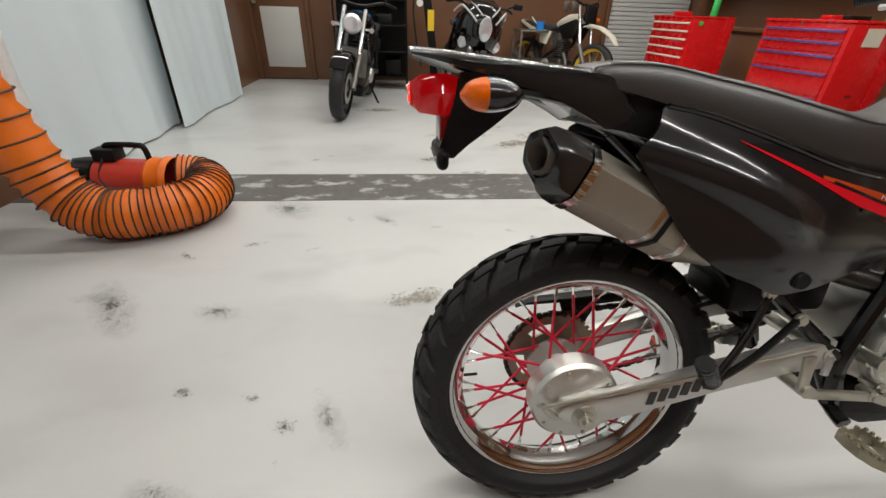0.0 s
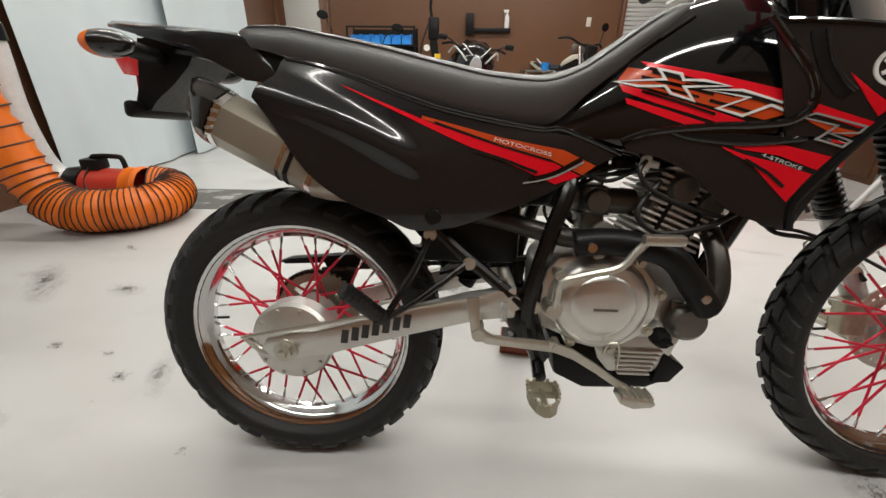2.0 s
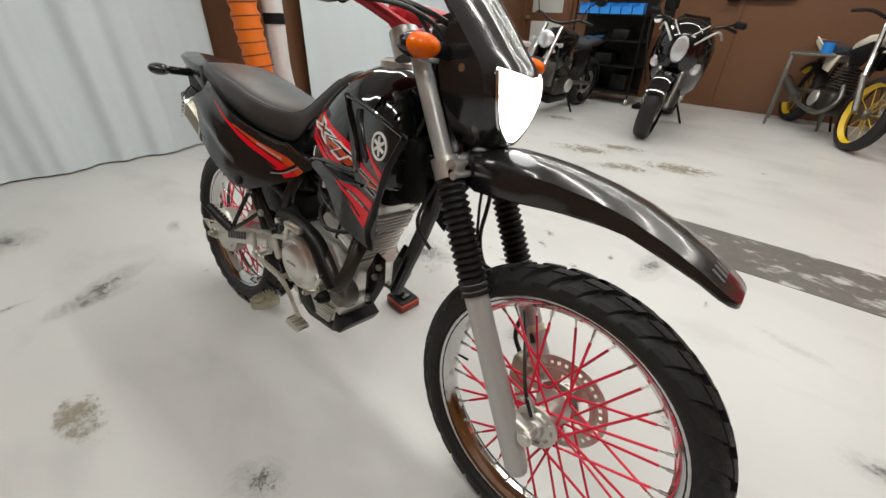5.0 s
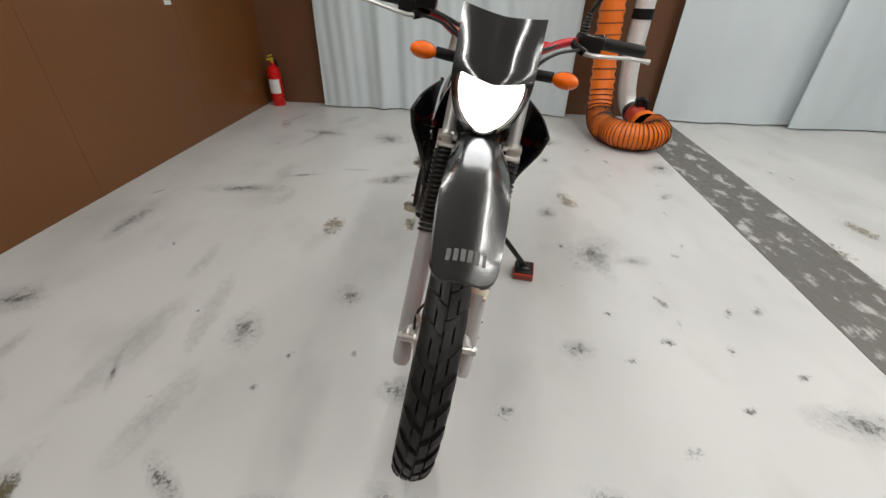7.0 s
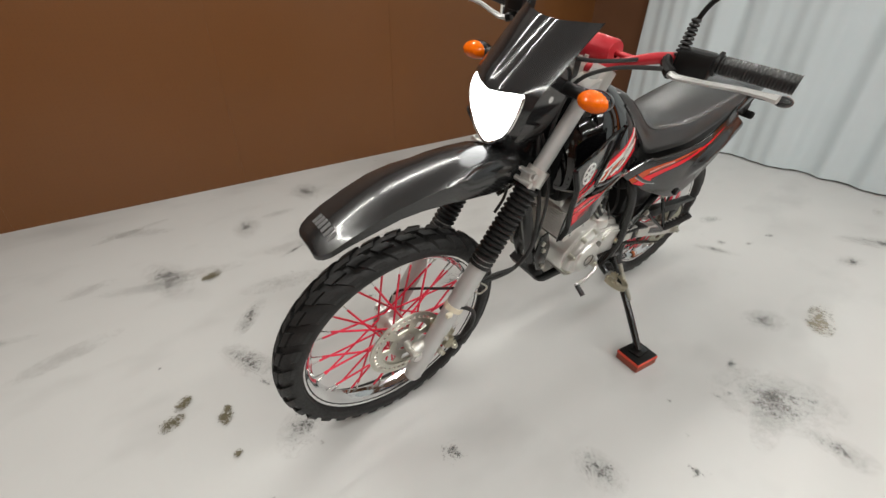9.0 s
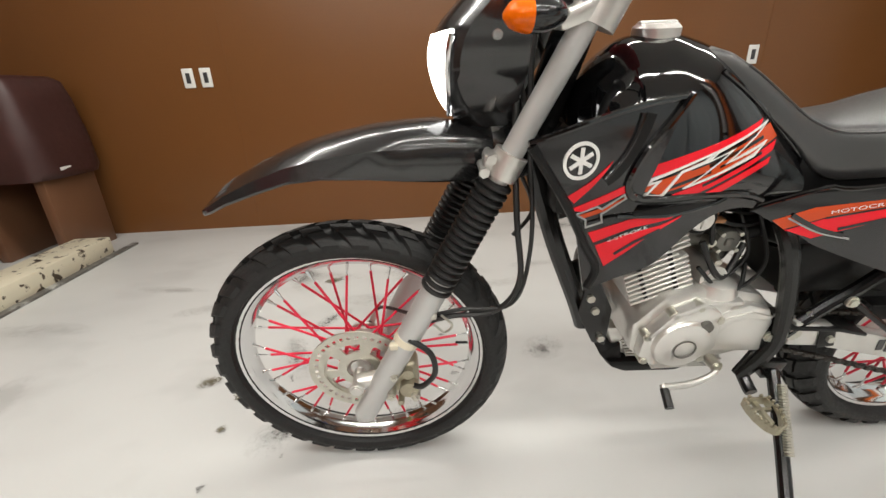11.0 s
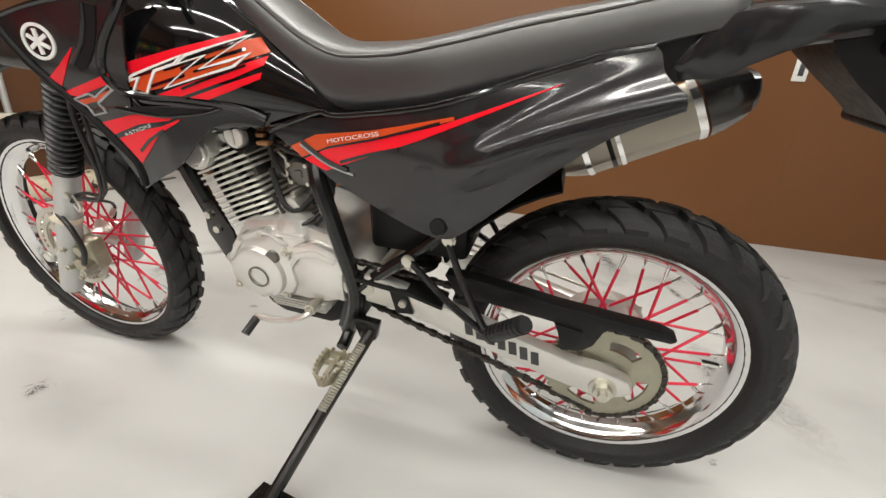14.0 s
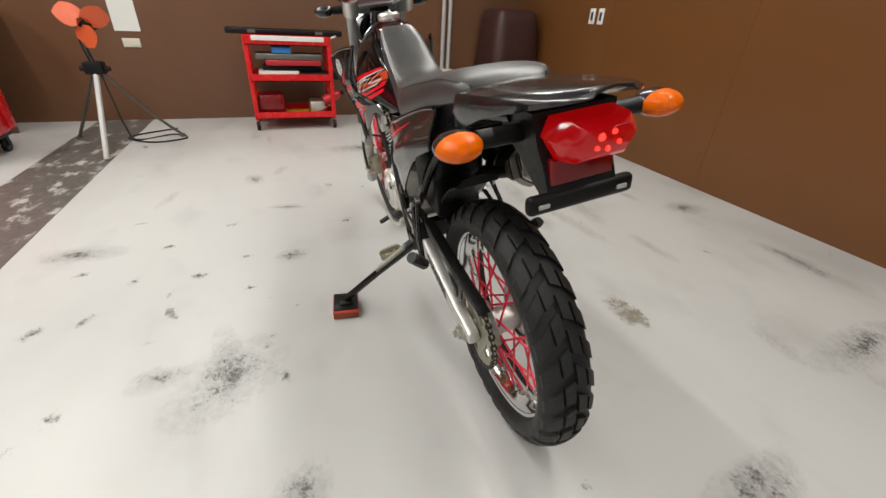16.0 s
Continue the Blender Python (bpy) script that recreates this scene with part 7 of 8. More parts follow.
tab = thing("side_table", pose(1.52, 5.72, 0), "small grey steel table", "table")
part("tabletop", box(-0.26, 0.26, -0.22, 0.22, 0.73, 0.755, 0.004), DARKALLOY, tab)
for x in (-0.24, 0.24):
    for y in (-0.2, 0.2):
        part("leg", box(x - 0.014, x + 0.014, y - 0.014, y + 0.014, 0, 0.73, 0.002), DARKALLOY, tab)
cup = thing("blue_cup", pose(1.55, 5.62, 0.755), "blue cup with a brush in it", "cup")
part("body", lathe([(0, 0.004), (0.045, 0.004), (0.05, 0.0), (0.055, 0.10), (0.05, 0.10), (0.042, 0.01)], 20, axis="Z"), BLUE, cup)
part("brush", rod((0.0, 0, 0.02), (-0.12, 0.02, 0.15), 0.008), WHITE, cup)


# parked motorcycles
def small_wheel(parent, x, r, w, rim_mat, z=None):
    h = part("wheel", lathe([(r - 0.065, -w * 0.7), (r - 0.06, -w * 0.8), (r - 0.075, -w * 0.3), (r - 0.08, 0), (r - 0.075, w * 0.3), (r - 0.06, w * 0.8), (r - 0.065, w * 0.7), (r - 0.088, 0)], 36, closed=True), rim_mat, parent)
    h.matrix_basis = pose(x, 0, r if z is None else z)
    prof = [((r - 0.065) + 0.065 * math.cos(a) ** 0.6, w * 1.15 * math.sin(a)) for a in [math.pi * (k / 12 - 0.5) * 0.999 for k in range(13)]]
    part("tyre", lathe([(max(p[0], 0.01), p[1]) for p in prof], 36), RUBBER, h)
    part("hub", lathe([(0, -0.05), (0.035, -0.05), (0.045, -0.03), (0.045, 0.03), (0.035, 0.05), (0, 0.05)], 20), DARKALLOY, h)
    for k in range(10):
        a = 2 * math.pi * k / 10
        part("spoke", rod((0.03 * math.cos(a), 0.01, 0.03 * math.sin(a)), ((r - 0.075) * math.cos(a + 0.15), 0, (r - 0.075) * math.sin(a + 0.15)), 0.008 if rim_mat is BLACK else 0.003, 6), rim_mat, h)
    part("disc", holed_disc(0.14, 0.09, 0.055, 0.06, 24, 0.105, 0.125, 96, 0.3), STEEL, h)
    return h


def bike_core(t, wb, r, wid, rim, tank_mat, seat_z, bar_z, lean_x=0.5, slim=1.0):
    small_wheel(t, 0, r, wid * 1.2, rim)
    small_wheel(t, wb, r, wid, rim)
    for s in (1, -1):
        part("fork_leg", rod((wb, s * 0.10, r), (wb - 0.22, s * 0.10, r + 0.30), 0.028), DARKALLOY, t)
        part("fork_tube", rod((wb - 0.20, s * 0.10, r + 0.28), (wb - 0.36, s * 0.10, bar_z - 0.06), 0.022), CHROME, t)
        part("swing_arm", rod((0, s * 0.11, r), (0.52, s * 0.10, r + 0.06), 0.024), DARKALLOY, t)
        part("rear_shock", rod((0.12, s * 0.11, r + 0.05), (0.22, s * 0.10, seat_z - 0.12), 0.022), BLACK, t)
    part("engine", join(box(0.48, 0.86, -0.13, 0.13, 0.22, 0.44, 0.05, 3), box(0.64, 0.78, -0.08, 0.08, 0.43, 0.66, 0.02)), BURNT, t)
    for k in range(7):
        part("fin", box(0.61, 0.81, -0.11, 0.11, 0.465 + 0.027 * k, 0.475 + 0.027 * k, 0.003), DARKALLOY, t)
    for s in (1, -1):
        part("engine_cover", lathe([(0, s * 0.158), (0.05, s * 0.156), (0.075, s * 0.146), (0.082, s * 0.12)], 24, (0.58, 0, 0.33), "Y"), ALLOY, t)
    part("frame", join(tube([(wb - 0.33, 0, bar_z - 0.16), (0.80, 0.08, 0.62), (0.55, 0.10, 0.45), (0.42, 0.08, 0.35)], 0.022), tube([(wb - 0.33, 0, bar_z - 0.16), (0.80, -0.08, 0.62), (0.55, -0.10, 0.45), (0.42, -0.08, 0.35)], 0.022)), BLACK, t)
    part("fuel_tank", loft([superring(x, zc + 0.35 * (1 - slim) * (x - 0.6), h * slim, w * slim, 2.6, 20) for x, zc, h, w in ((0.50, seat_z + 0.02, 0.03, 0.06), (0.60, seat_z + 0.05, 0.08, 0.11), (0.75, seat_z + 0.07, 0.11, 0.15), (0.90, seat_z + 0.07, 0.10, 0.14), (0.98, seat_z + 0.05, 0.05, 0.08))]), tank_mat, t)
    part("seat", loft([superring(x, zc, h, w, 3, 16) for x, zc, h, w in ((-0.12, seat_z + 0.04, 0.03, 0.08), (0.10, seat_z + 0.02, 0.05, 0.11), (0.38, seat_z - 0.02, 0.05, 0.12), (0.56, seat_z + 0.0, 0.04, 0.08))]), VINYL, t)
    part("handlebar", tube([(wb - 0.50, 0.36, bar_z), (wb - 0.42, 0.24, bar_z + 0.02), (wb - 0.38, 0.08, bar_z - 0.03), (wb - 0.38, -0.08, bar_z - 0.03), (wb - 0.42, -0.24, bar_z + 0.02), (wb - 0.50, -0.36, bar_z)], 0.014), BLACK, t)
    part("exhaust", join(tube([(0.80, -0.05, 0.50), (0.92, -0.08, 0.36), (0.80, -0.14, 0.22), (0.40, -0.16, 0.24), (0.30, -0.17, 0.28)], 0.022), rod((0.32, -0.18, 0.28), (-0.05, -0.20, 0.42), 0.05)), DARKALLOY, t)
    part("side_stand", tube([(0.55, 0.12, 0.24), (0.52, 0.20, 0.10), (0.50, 0.26, 0.0)], 0.012), BLACK, t)


def turned(x, y, heading, lean, wb):
    """Pose that puts the front wheel's foot at x, y."""
    return pose(x, y, 0, 0, 0, heading) @ pose(0, 0, 0, lean, 0, 0) @ Matrix.Translation((-wb, 0, 0))


naked = thing("naked_motorcycle", turned(-0.94, 3.60, -96, -9, 1.36), "dark naked motorcycle with a round headlamp, on its side stand", "motorcycle", "parked motorcycles")
bike_core(naked, 1.36, 0.30, 0.055, BLACK, GLOSS, 0.76, 1.02)
part("headlamp", lathe([(0, 0.06), (0.06, 0.055), (0.085, 0.03), (0.09, 0.0), (0.07, -0.06), (0.0, -0.08)], 28, (1.10, 0, 0.83), "X"), GLASSY, naked, "round chrome headlamp")
part("front_fender", loft([[Vector((1.36 + 0.33 * math.cos(a), y, 0.30 + 0.33 * math.sin(a) - abs(y) * 0.3)) for y in (-0.07, -0.04, 0.04, 0.07)] + [Vector((1.36 + 0.32 * math.cos(a), y, 0.30 + 0.32 * math.sin(a) - abs(y) * 0.3)) for y in (0.065, 0.04, -0.04, -0.065)] for a in [radians(v) for v in range(40, 150, 10)]]), GLOSS, naked)
for s in (1, -1):
    part("mirror", join(tube([(0.95, s * 0.26, 1.03), (0.96, s * 0.30, 1.15), (0.92, s * 0.36, 1.22)], 0.006), moved(lathe([(0, -0.015), (0.05, -0.01), (0.055, 0.005), (0, 0.008)], 18, axis="X"), Matrix.Translation((0.92, s * 0.40, 1.24)) @ Matrix.Diagonal((-1, 1.2, 0.8, 1)))), BLACK, naked)
    part("indicator", join(rod((1.06, s * 0.11, 0.80), (1.06, s * 0.18, 0.80), 0.01), rod((1.05, s * 0.18, 0.80), (1.08, s * 0.18, 0.80), 0.022)), GLASSY, naked)
part("radiator", box(0.98, 1.03, -0.15, 0.15, 0.36, 0.62, 0.01), DARKALLOY, naked)
for s in (1, -1):
    part("radiator_shroud", prism([(0.72, 0.84), (1.02, 0.82), (1.06, 0.70), (0.96, 0.54), (0.82, 0.62)], s * 0.13, s * 0.165, 0.012), GLOSS, naked)
    part("side_cover", prism([(0.28, 0.74), (0.58, 0.72), (0.54, 0.54), (0.36, 0.58)], s * 0.11, s * 0.135, 0.008), BLACK, naked)
part("tail_cover", loft([superring(x, zc, h, w, 2.6, 16) for x, zc, h, w in ((-0.22, 0.86, 0.02, 0.04), (-0.05, 0.80, 0.05, 0.09), (0.25, 0.74, 0.07, 0.12))]), GLOSS, naked)
part("belly_pan", box(0.50, 0.90, -0.12, 0.12, 0.14, 0.24, 0.03), BLACK, naked)

sport = thing("sport_motorcycle", turned(0.41, 3.85, -84, -8, 1.42), "black faired sport motorcycle with a tall front lamp", "motorcycle", "parked motorcycles")
bike_core(sport, 1.42, 0.31, 0.065, BLACK, GLOSS, 0.80, 1.0)
fair = [(1.30, 0.78, 0.10, 0.06), (1.24, 0.80, 0.20, 0.16), (1.12, 0.80, 0.26, 0.23), (0.98, 0.74, 0.30, 0.27), (0.75, 0.58, 0.26, 0.25), (0.55, 0.46, 0.16, 0.20)]
part("fairing", loft([superring(x, zc, h, w, 2.3, 24) for x, zc, h, w in fair]), GLOSS, sport, "gloss black fairing", sharp=1.0)
part("headlamp", loft([superring(x, zc, h, w, 2.0, 18) for x, zc, h, w in ((1.28, 0.80, 0.12, 0.075), (1.315, 0.80, 0.10, 0.06), (1.325, 0.79, 0.04, 0.03))]), GLASSY, sport, "tall clear headlamp")
part("windscreen", loft([[Vector((x, w * c, z)) for c in (-1, -0.6, 0, 0.6, 1)] + [Vector((x - 0.008, w * c * 0.97, z)) for c in (1, 0.6, 0, -0.6, -1)] for x, w, z in ((1.20, 0.16, 0.96), (1.10, 0.15, 1.03), (1.0, 0.11, 1.08))]), GLOSS, sport)
for s in (1, -1):
    part("side_lamp", loft([superring(x, zc, h, w, 2.0, 14) for x, zc, h, w in ((1.14, 0.66, 0.06, 0.05), (1.19, 0.66, 0.045, 0.04), (1.20, 0.66, 0.01, 0.01))]), GLASSY, sport)
    [o for o in sport.children if o.name.startswith("side_lamp")][-1].location.y = s * 0.18
    part("silver_edge", tube([(1.27, s * 0.10, 0.86), (1.20, s * 0.18, 0.94), (1.10, s * 0.24, 0.98), (0.98, s * 0.28, 0.92)], 0.010), SILVER, sport)
    part("silver_trim", tube([(1.28, s * 0.05, 0.92), (1.22, s * 0.12, 0.99), (1.14, s * 0.15, 1.02)], 0.006), SILVER, sport)
    part("mirror", join(tube([(1.10, s * 0.2, 1.0), (1.08, s * 0.32, 1.06)], 0.008), box(1.03, 1.07, s * 0.32, s * 0.42, 1.03, 1.09, 0.015)), BLACK, sport)
part("front_fender", loft([[Vector((1.42 + 0.335 * math.cos(a), y, 0.31 + 0.335 * math.sin(a) - abs(y) * 0.4)) for y in (-0.08, -0.04, 0.04, 0.08)] + [Vector((1.42 + 0.325 * math.cos(a), y, 0.31 + 0.325 * math.sin(a) - abs(y) * 0.4)) for y in (0.075, 0.04, -0.04, -0.075)] for a in [radians(v) for v in range(30, 160, 10)]]), GLOSS, sport)

trail = thing("trail_motorcycle", turned(1.98, 4.78, -66, -8, 1.30), "white trail motorcycle with a yellow front rim, on its side stand", "motorcycle", "parked motorcycles")
CREAM = material("cream_panel", (0.62, 0.58, 0.48), 0.35, vary=0.06)
bike_core(trail, 1.30, 0.33, 0.045, YELLOW, CREAM, 0.80, 1.10, slim=0.62)
for s in (1, -1):
    part("tank_shroud", prism([(0.64, 0.80), (0.92, 0.90), (1.02, 0.86), (0.94, 0.68), (0.78, 0.66)], s * 0.085, s * 0.105, 0.005), BLACK, trail, "black tank shroud")
part("tail_panel", loft([superring(x, zc, h, w, 3, 16) for x, zc, h, w in ((-0.26, 0.87, 0.012, 0.05), (-0.15, 0.845, 0.030, 0.085), (0.05, 0.79, 0.045, 0.105), (0.30, 0.73, 0.050, 0.105))]), CREAM, trail, "cream tail panel under the seat")
part("front_fender", loft([fender_ring(*a) for a in ((1.02, 0.84, 0.04, 0.02), (1.12, 0.86, 0.06, 0.03), (1.30, 0.84, 0.07, 0.03), (1.48, 0.76, 0.06, 0.02), (1.58, 0.66, 0.035, 0.01))]), CREAM, trail)
part("side_panel", join(prism([(0.30, 0.76), (0.55, 0.74), (0.50, 0.58), (0.36, 0.60)], 0.10, 0.115, 0.004), prism([(0.30, 0.76), (0.55, 0.74), (0.50, 0.58), (0.36, 0.60)], -0.115, -0.10, 0.004)), CREAM, trail)
part("headlamp", lathe([(0, 0.05), (0.06, 0.04), (0.08, 0.0), (0.05, -0.06), (0, -0.07)], 24, (1.02, 0, 0.95), "X"), BLACK, trail)
part("number_board", prism([(1.06, 0.92), (1.10, 0.86), (1.06, 1.06), (1.0, 1.08)], -0.09, 0.09, 0.01), BLACK, trail)
part("mirror", join(tube([(0.86, 0.26, 1.11), (0.87, 0.28, 1.28)], 0.006), moved(lathe([(0, -0.015), (0.05, -0.01), (0.05, 0.005), (0, 0.008)], 18, axis="X"), Matrix.Translation((0.87, 0.285, 1.33)))), BLACK, trail)
part("indicator", rod((1.02, 0.12, 0.93), (1.02, 0.20, 0.93), 0.02), AMBER, trail)


# ---- tool chests ----
def tool_chest(m, w, label, rails, heights):
    """Rolling drawer cabinet: drawers face local -x, w is its width along y."""
    t = thing("tool_chest", m, label, "tool chest", "red tool chests")
    d = 0.46
    part("body", box(0.012, d, -w / 2, w / 2, 0.145, 0.955, 0.006), REDPAINT, t)
    part("top_rim", join(box(0, d, -w / 2 - 0.006, w / 2 + 0.006, 0.955, 0.975, 0.006)), REDPAINT, t)
    part("side_fold", box(d - 0.10, d - 0.004, -w / 2 - 0.014, -w / 2 + 0.002, 0.16, 0.955, 0.006), REDPAINT, t)
    z = 0.930
    for h in heights:
        dr = part("drawer", box(0.0, 0.02, -w / 2 + 0.035, w / 2 - 0.035, z - h + 0.004, z, 0.003), REDPAINT, t)
        part("drawer_pull", join(box(-0.016, 0.002, -w / 2 + 0.035, w / 2 - 0.035, z - 0.030, z - 0.012, 0.005)), rails, dr)
        z -= h
    part("base", box(0.02, d - 0.02, -w / 2 + 0.02, w / 2 - 0.02, 0.115, 0.146, 0.004), BLACK, t)
    for x in (0.06, d - 0.06):
        for y in (-w / 2 + 0.07, w / 2 - 0.07):
            c = part("caster", join(lathe([(0, -0.016), (0.045, -0.016), (0.05, -0.010), (0.05, 0.010), (0.045, 0.016), (0, 0.016)], 20, (x, y, 0.05), "Y"), box(x - 0.02, x + 0.02, y - 0.024, y - 0.02, 0.04, 0.115), box(x - 0.02, x + 0.02, y + 0.02, y + 0.024, 0.04, 0.115)), BLACK, t)
    part("lock", rod((0.0, 0.02, 0.945), (-0.006, 0.02, 0.945), 0.008), STEEL, t)
    return t


chest = tool_chest(pose(2.61, 2.59, 0, 0, 0, 3), 0.72, "red steel tool chest with purple drawer pulls on casters", PURPLE, (0.075, 0.085, 0.115, 0.165, 0.165, 0.16))
part("paper_label", box(0.12, 0.26, -0.3665, -0.363, 0.82, 0.93), IVORY, chest, "cream paper label")
part("caution_mark", box(0.19, 0.24, -0.3665, -0.362, 0.50, 0.508), BLACK, chest)
chest2 = tool_chest(pose(2.60, 4.28, 0, 0, 0, 2), 0.72, "red steel tool chest with pale drawer pulls on casters", IVORY, (0.075, 0.075, 0.085, 0.085, 0.115, 0.115, 0.20))
part("green_mark", rod((0.09, -0.366, 0.91), (0.09, -0.3735, 0.91), 0.022, 20), GREEN, chest2)


def spray_can(x, y, z, m):
    t = thing("spray_can", pose(x, y, z), "green spray can with a black cap", "can", "spray cans")
    part("can", lathe([(0, 0), (0.030, 0), (0.033, 0.004), (0.033, 0.15), (0.026, 0.165), (0.014, 0.172)], 20, axis="Z"), m, t)
    part("cap", lathe([(0.026, 0.164), (0.026, 0.215), (0.020, 0.22), (0, 0.22)], 20, axis="Z"), BLACK, t)
    part("nozzle_tube", rod((0, 0, 0.20), (0.0, -0.11, 0.225), 0.002), REDBAR, t)
    return t


spray_can(2.90, 4.05, 0.975, GREEN)
spray_can(3.01, 2.35, 0.975, GREEN)
for k, (x, y, w, d, h, m, lab) in enumerate(((2.83, 2.43, 0.16, 0.07, 0.028, BLACK, "black hand tool lying on the chest"), (2.89, 2.68, 0.10, 0.10, 0.03, REDPAINT, "red tool pouch lying on the chest"), (2.72, 4.30, 0.14, 0.12, 0.04, REDPAINT, "red tray lying on the chest"))):
    solo("tool", box(x - w / 2, x + w / 2, y - d / 2, y + d / 2, 0.9755, 0.9755 + h, 0.008), m, lab, "tool")
def superring_flat(z, w, d, seg=32, p=4.0):
    """A level rounded rectangle at height z."""
    out = []
    for k in range(seg):
        a = 2 * math.pi * k / seg
        c, q = math.cos(a), math.sin(a)
        out.append(Vector((w * math.copysign(abs(c) ** (2 / p), c), d * math.copysign(abs(q) ** (2 / p), q), z)))
    return out


bin_thing = thing("waste_bin", pose(2.72, 3.42, 0), "cream plastic waste bin with a domed lid", "bin")
part("bin_body", loft([superring_flat(z, w, d) for z, w, d in ((0.0, 0.070, 0.074), (0.01, 0.075, 0.079), (0.38, 0.092, 0.097), (0.40, 0.095, 0.100))]), IVORY, bin_thing)
part("lid", loft([superring_flat(z, w, d) for z, w, d in ((0.401, 0.098, 0.103), (0.425, 0.098, 0.103), (0.45, 0.086, 0.090), (0.463, 0.058, 0.062), (0.466, 0.02, 0.03))]), IVORY, bin_thing)

# counter with shelf on the east wall
ctr = thing("wall_counter", pose(X1, 4.05, 0), "brown built-in wall counter", "counter")
part("worktop", box(-0.45, -0.003, -1.6, 1.9, 0.84, 0.88, 0.004), BROWN, ctr)
part("front_panel", box(-0.40, -0.38, -1.58, 1.88, 0.003, 0.84), BROWN, ctr)
for y in (-1.55, -0.4, 0.75):
    part("door_leaf", box(-0.415, -0.40, y, y + 1.1, 0.05, 0.80, 0.003), BROWN, ctr)
part("knob", rod((-0.415, -1.45, 0.72), (-0.44, -1.45, 0.72), 0.025), BLACK, ctr)
shelf = thing("wall_shelf", pose(X1, 4.30, 1.28), "brown wooden wall shelf", "shelf")
part("board", box(-0.30, -0.003, -1.3, 1.2, 0, 0.035, 0.003), BROWN, shelf)
part("upright", box(-0.30, -0.003, 1.17, 1.2, -0.40, 0.9, 0.003), BROWN, shelf)
part("upper_board", box(-0.30, -0.003, -1.3, 1.168, 0.42, 0.45, 0.003), BROWN, shelf)
rnd = random.Random(4)
y = 5.35
while y > 3.15:
    w, h = rnd.uniform(0.05, 0.14), rnd.uniform(0.12, 0.26)
    m = rnd.choice((WHITE, BLUE, YELLOW, GREEN, DARKALLOY, REDPAINT, IVORY, BLACK))
    if rnd.random() < 0.5:
        solo("shelf_box", box(X1 - 0.26, X1 - 0.10, y - w, y, 1.3155, 1.3155 + h, 0.004), m, "small carton on the wall shelf", "box", "shelf stock")
    else:
        solo("bottle", lathe([(0, 0), (w / 2 - 0.004, 0), (w / 2, 0.006), (w / 2, h * 0.7), (0.012, h * 0.85), (0.012, h), (0, h)], 16, (X1 - 0.18, y - w / 2, 1.3155), "Z"), m, "small bottle on the wall shelf", "bottle", "shelf stock")
    y -= w + rnd.uniform(0.01, 0.05)
drill = thing("power_tool", pose(X1 - 0.24, 3.2, 0.881, 0, 0, 20), "black and yellow power tool on the counter", "power tool")
part("motor", rod((-0.12, 0, 0.06), (0.10, 0, 0.06), 0.05, 16), BLACK, drill)
part("collar", rod((0.10, 0, 0.06), (0.13, 0, 0.06), 0.035, 14), YELLOW, drill)
part("battery", box(-0.12, -0.02, -0.05, 0.05, 0.0, 0.05, 0.008), BLACK, drill)

# ---- east wall: cart, fan, covered machine ----
cart = thing("tool_cart", pose(3.36, 0.355, 0, 0, 0, 0), "red open steel tool cart on casters", "cart")
for y in (-0.335, 0.335):
    for x in (0.02, 0.40):
        part("upright", box(x - 0.018, x + 0.018, y - 0.018, y + 0.018, 0.09, 0.775, 0.003), REDPAINT, cart)
        part("caster", lathe([(0, -0.014), (0.038, -0.014), (0.042, 0), (0.038, 0.014), (0, 0.014)], 18, (x, y, 0.042), "Y"), BLACK, cart)
for z, h in ((0.10, 0.06), (0.415, 0.06), (0.70, 0.075)):
    part("tray", join(box(0.0, 0.42, -0.34, 0.34, z, z + 0.008), box(0.0, 0.008, -0.34, 0.34, z, z + h), box(0.412, 0.42, -0.34, 0.34, z, z + h), box(0.0, 0.42, -0.345, -0.337, z, z + h), box(0.0, 0.42, 0.337, 0.345, z, z + h)), REDPAINT, cart)
part("handle", tube([(0.05, -0.345, 0.76), (0.05, -0.40, 0.78), (0.37, -0.40, 0.78), (0.37, -0.345, 0.76)], 0.01), STEEL, cart)
case = thing("long_case", pose(3.52, 0.36, 0.776), "long black tool case lying on the cart", "case")
part("body", box(-0.10, 0.10, -0.47, 0.47, 0, 0.045, 0.012), BLACK, case)
part("latch", box(-0.104, -0.10, -0.30, -0.24, 0.01, 0.035), DARKALLOY, case)
part("latch", box(-0.104, -0.10, 0.24, 0.30, 0.01, 0.035), DARKALLOY, case)
ITEMS = [(-0.22, 0.10, 0.56, 0.06, 0.424, BLACK, "long black grease gun box"), (0.10, 0.10, 0.34, 0.07, 0.424, WHITE, "white carton"), (-0.02, 0.30, 0.50, 0.05, 0.486, BLACK, "black cable bundle"), (-0.03, 0.12, 0.46, 0.045, 0.538, REDBAR, "red folded tool roll"),
         (0.0, 0.12, 0.56, 0.05, 0.585, DARKALLOY, "grey metal tray"), (0.06, 0.1, 0.16, 0.05, 0.637, BLUE, "blue rag box"), (0.20, 0.08, 0.24, 0.20, 0.109, DARKLENS, "dark red crate"), (-0.06, 0.05, 0.32, 0.03, 0.109, YELLOW, "yellow strap coil"), (-0.20, 0.12, 0.14, 0.10, 0.140, STEEL, "metal fittings")]
for k, (y, x, w, h, z, m, lab) in enumerate(ITEMS):
    solo("cart_item", box(3.38 + x * 0.3, 3.38 + x * 0.3 + 0.20, 0.355 + y - w / 2, 0.355 + y + w / 2, z, z + h, min(h, w) * 0.2), m, lab + " on the tool cart", "item", "cart contents")

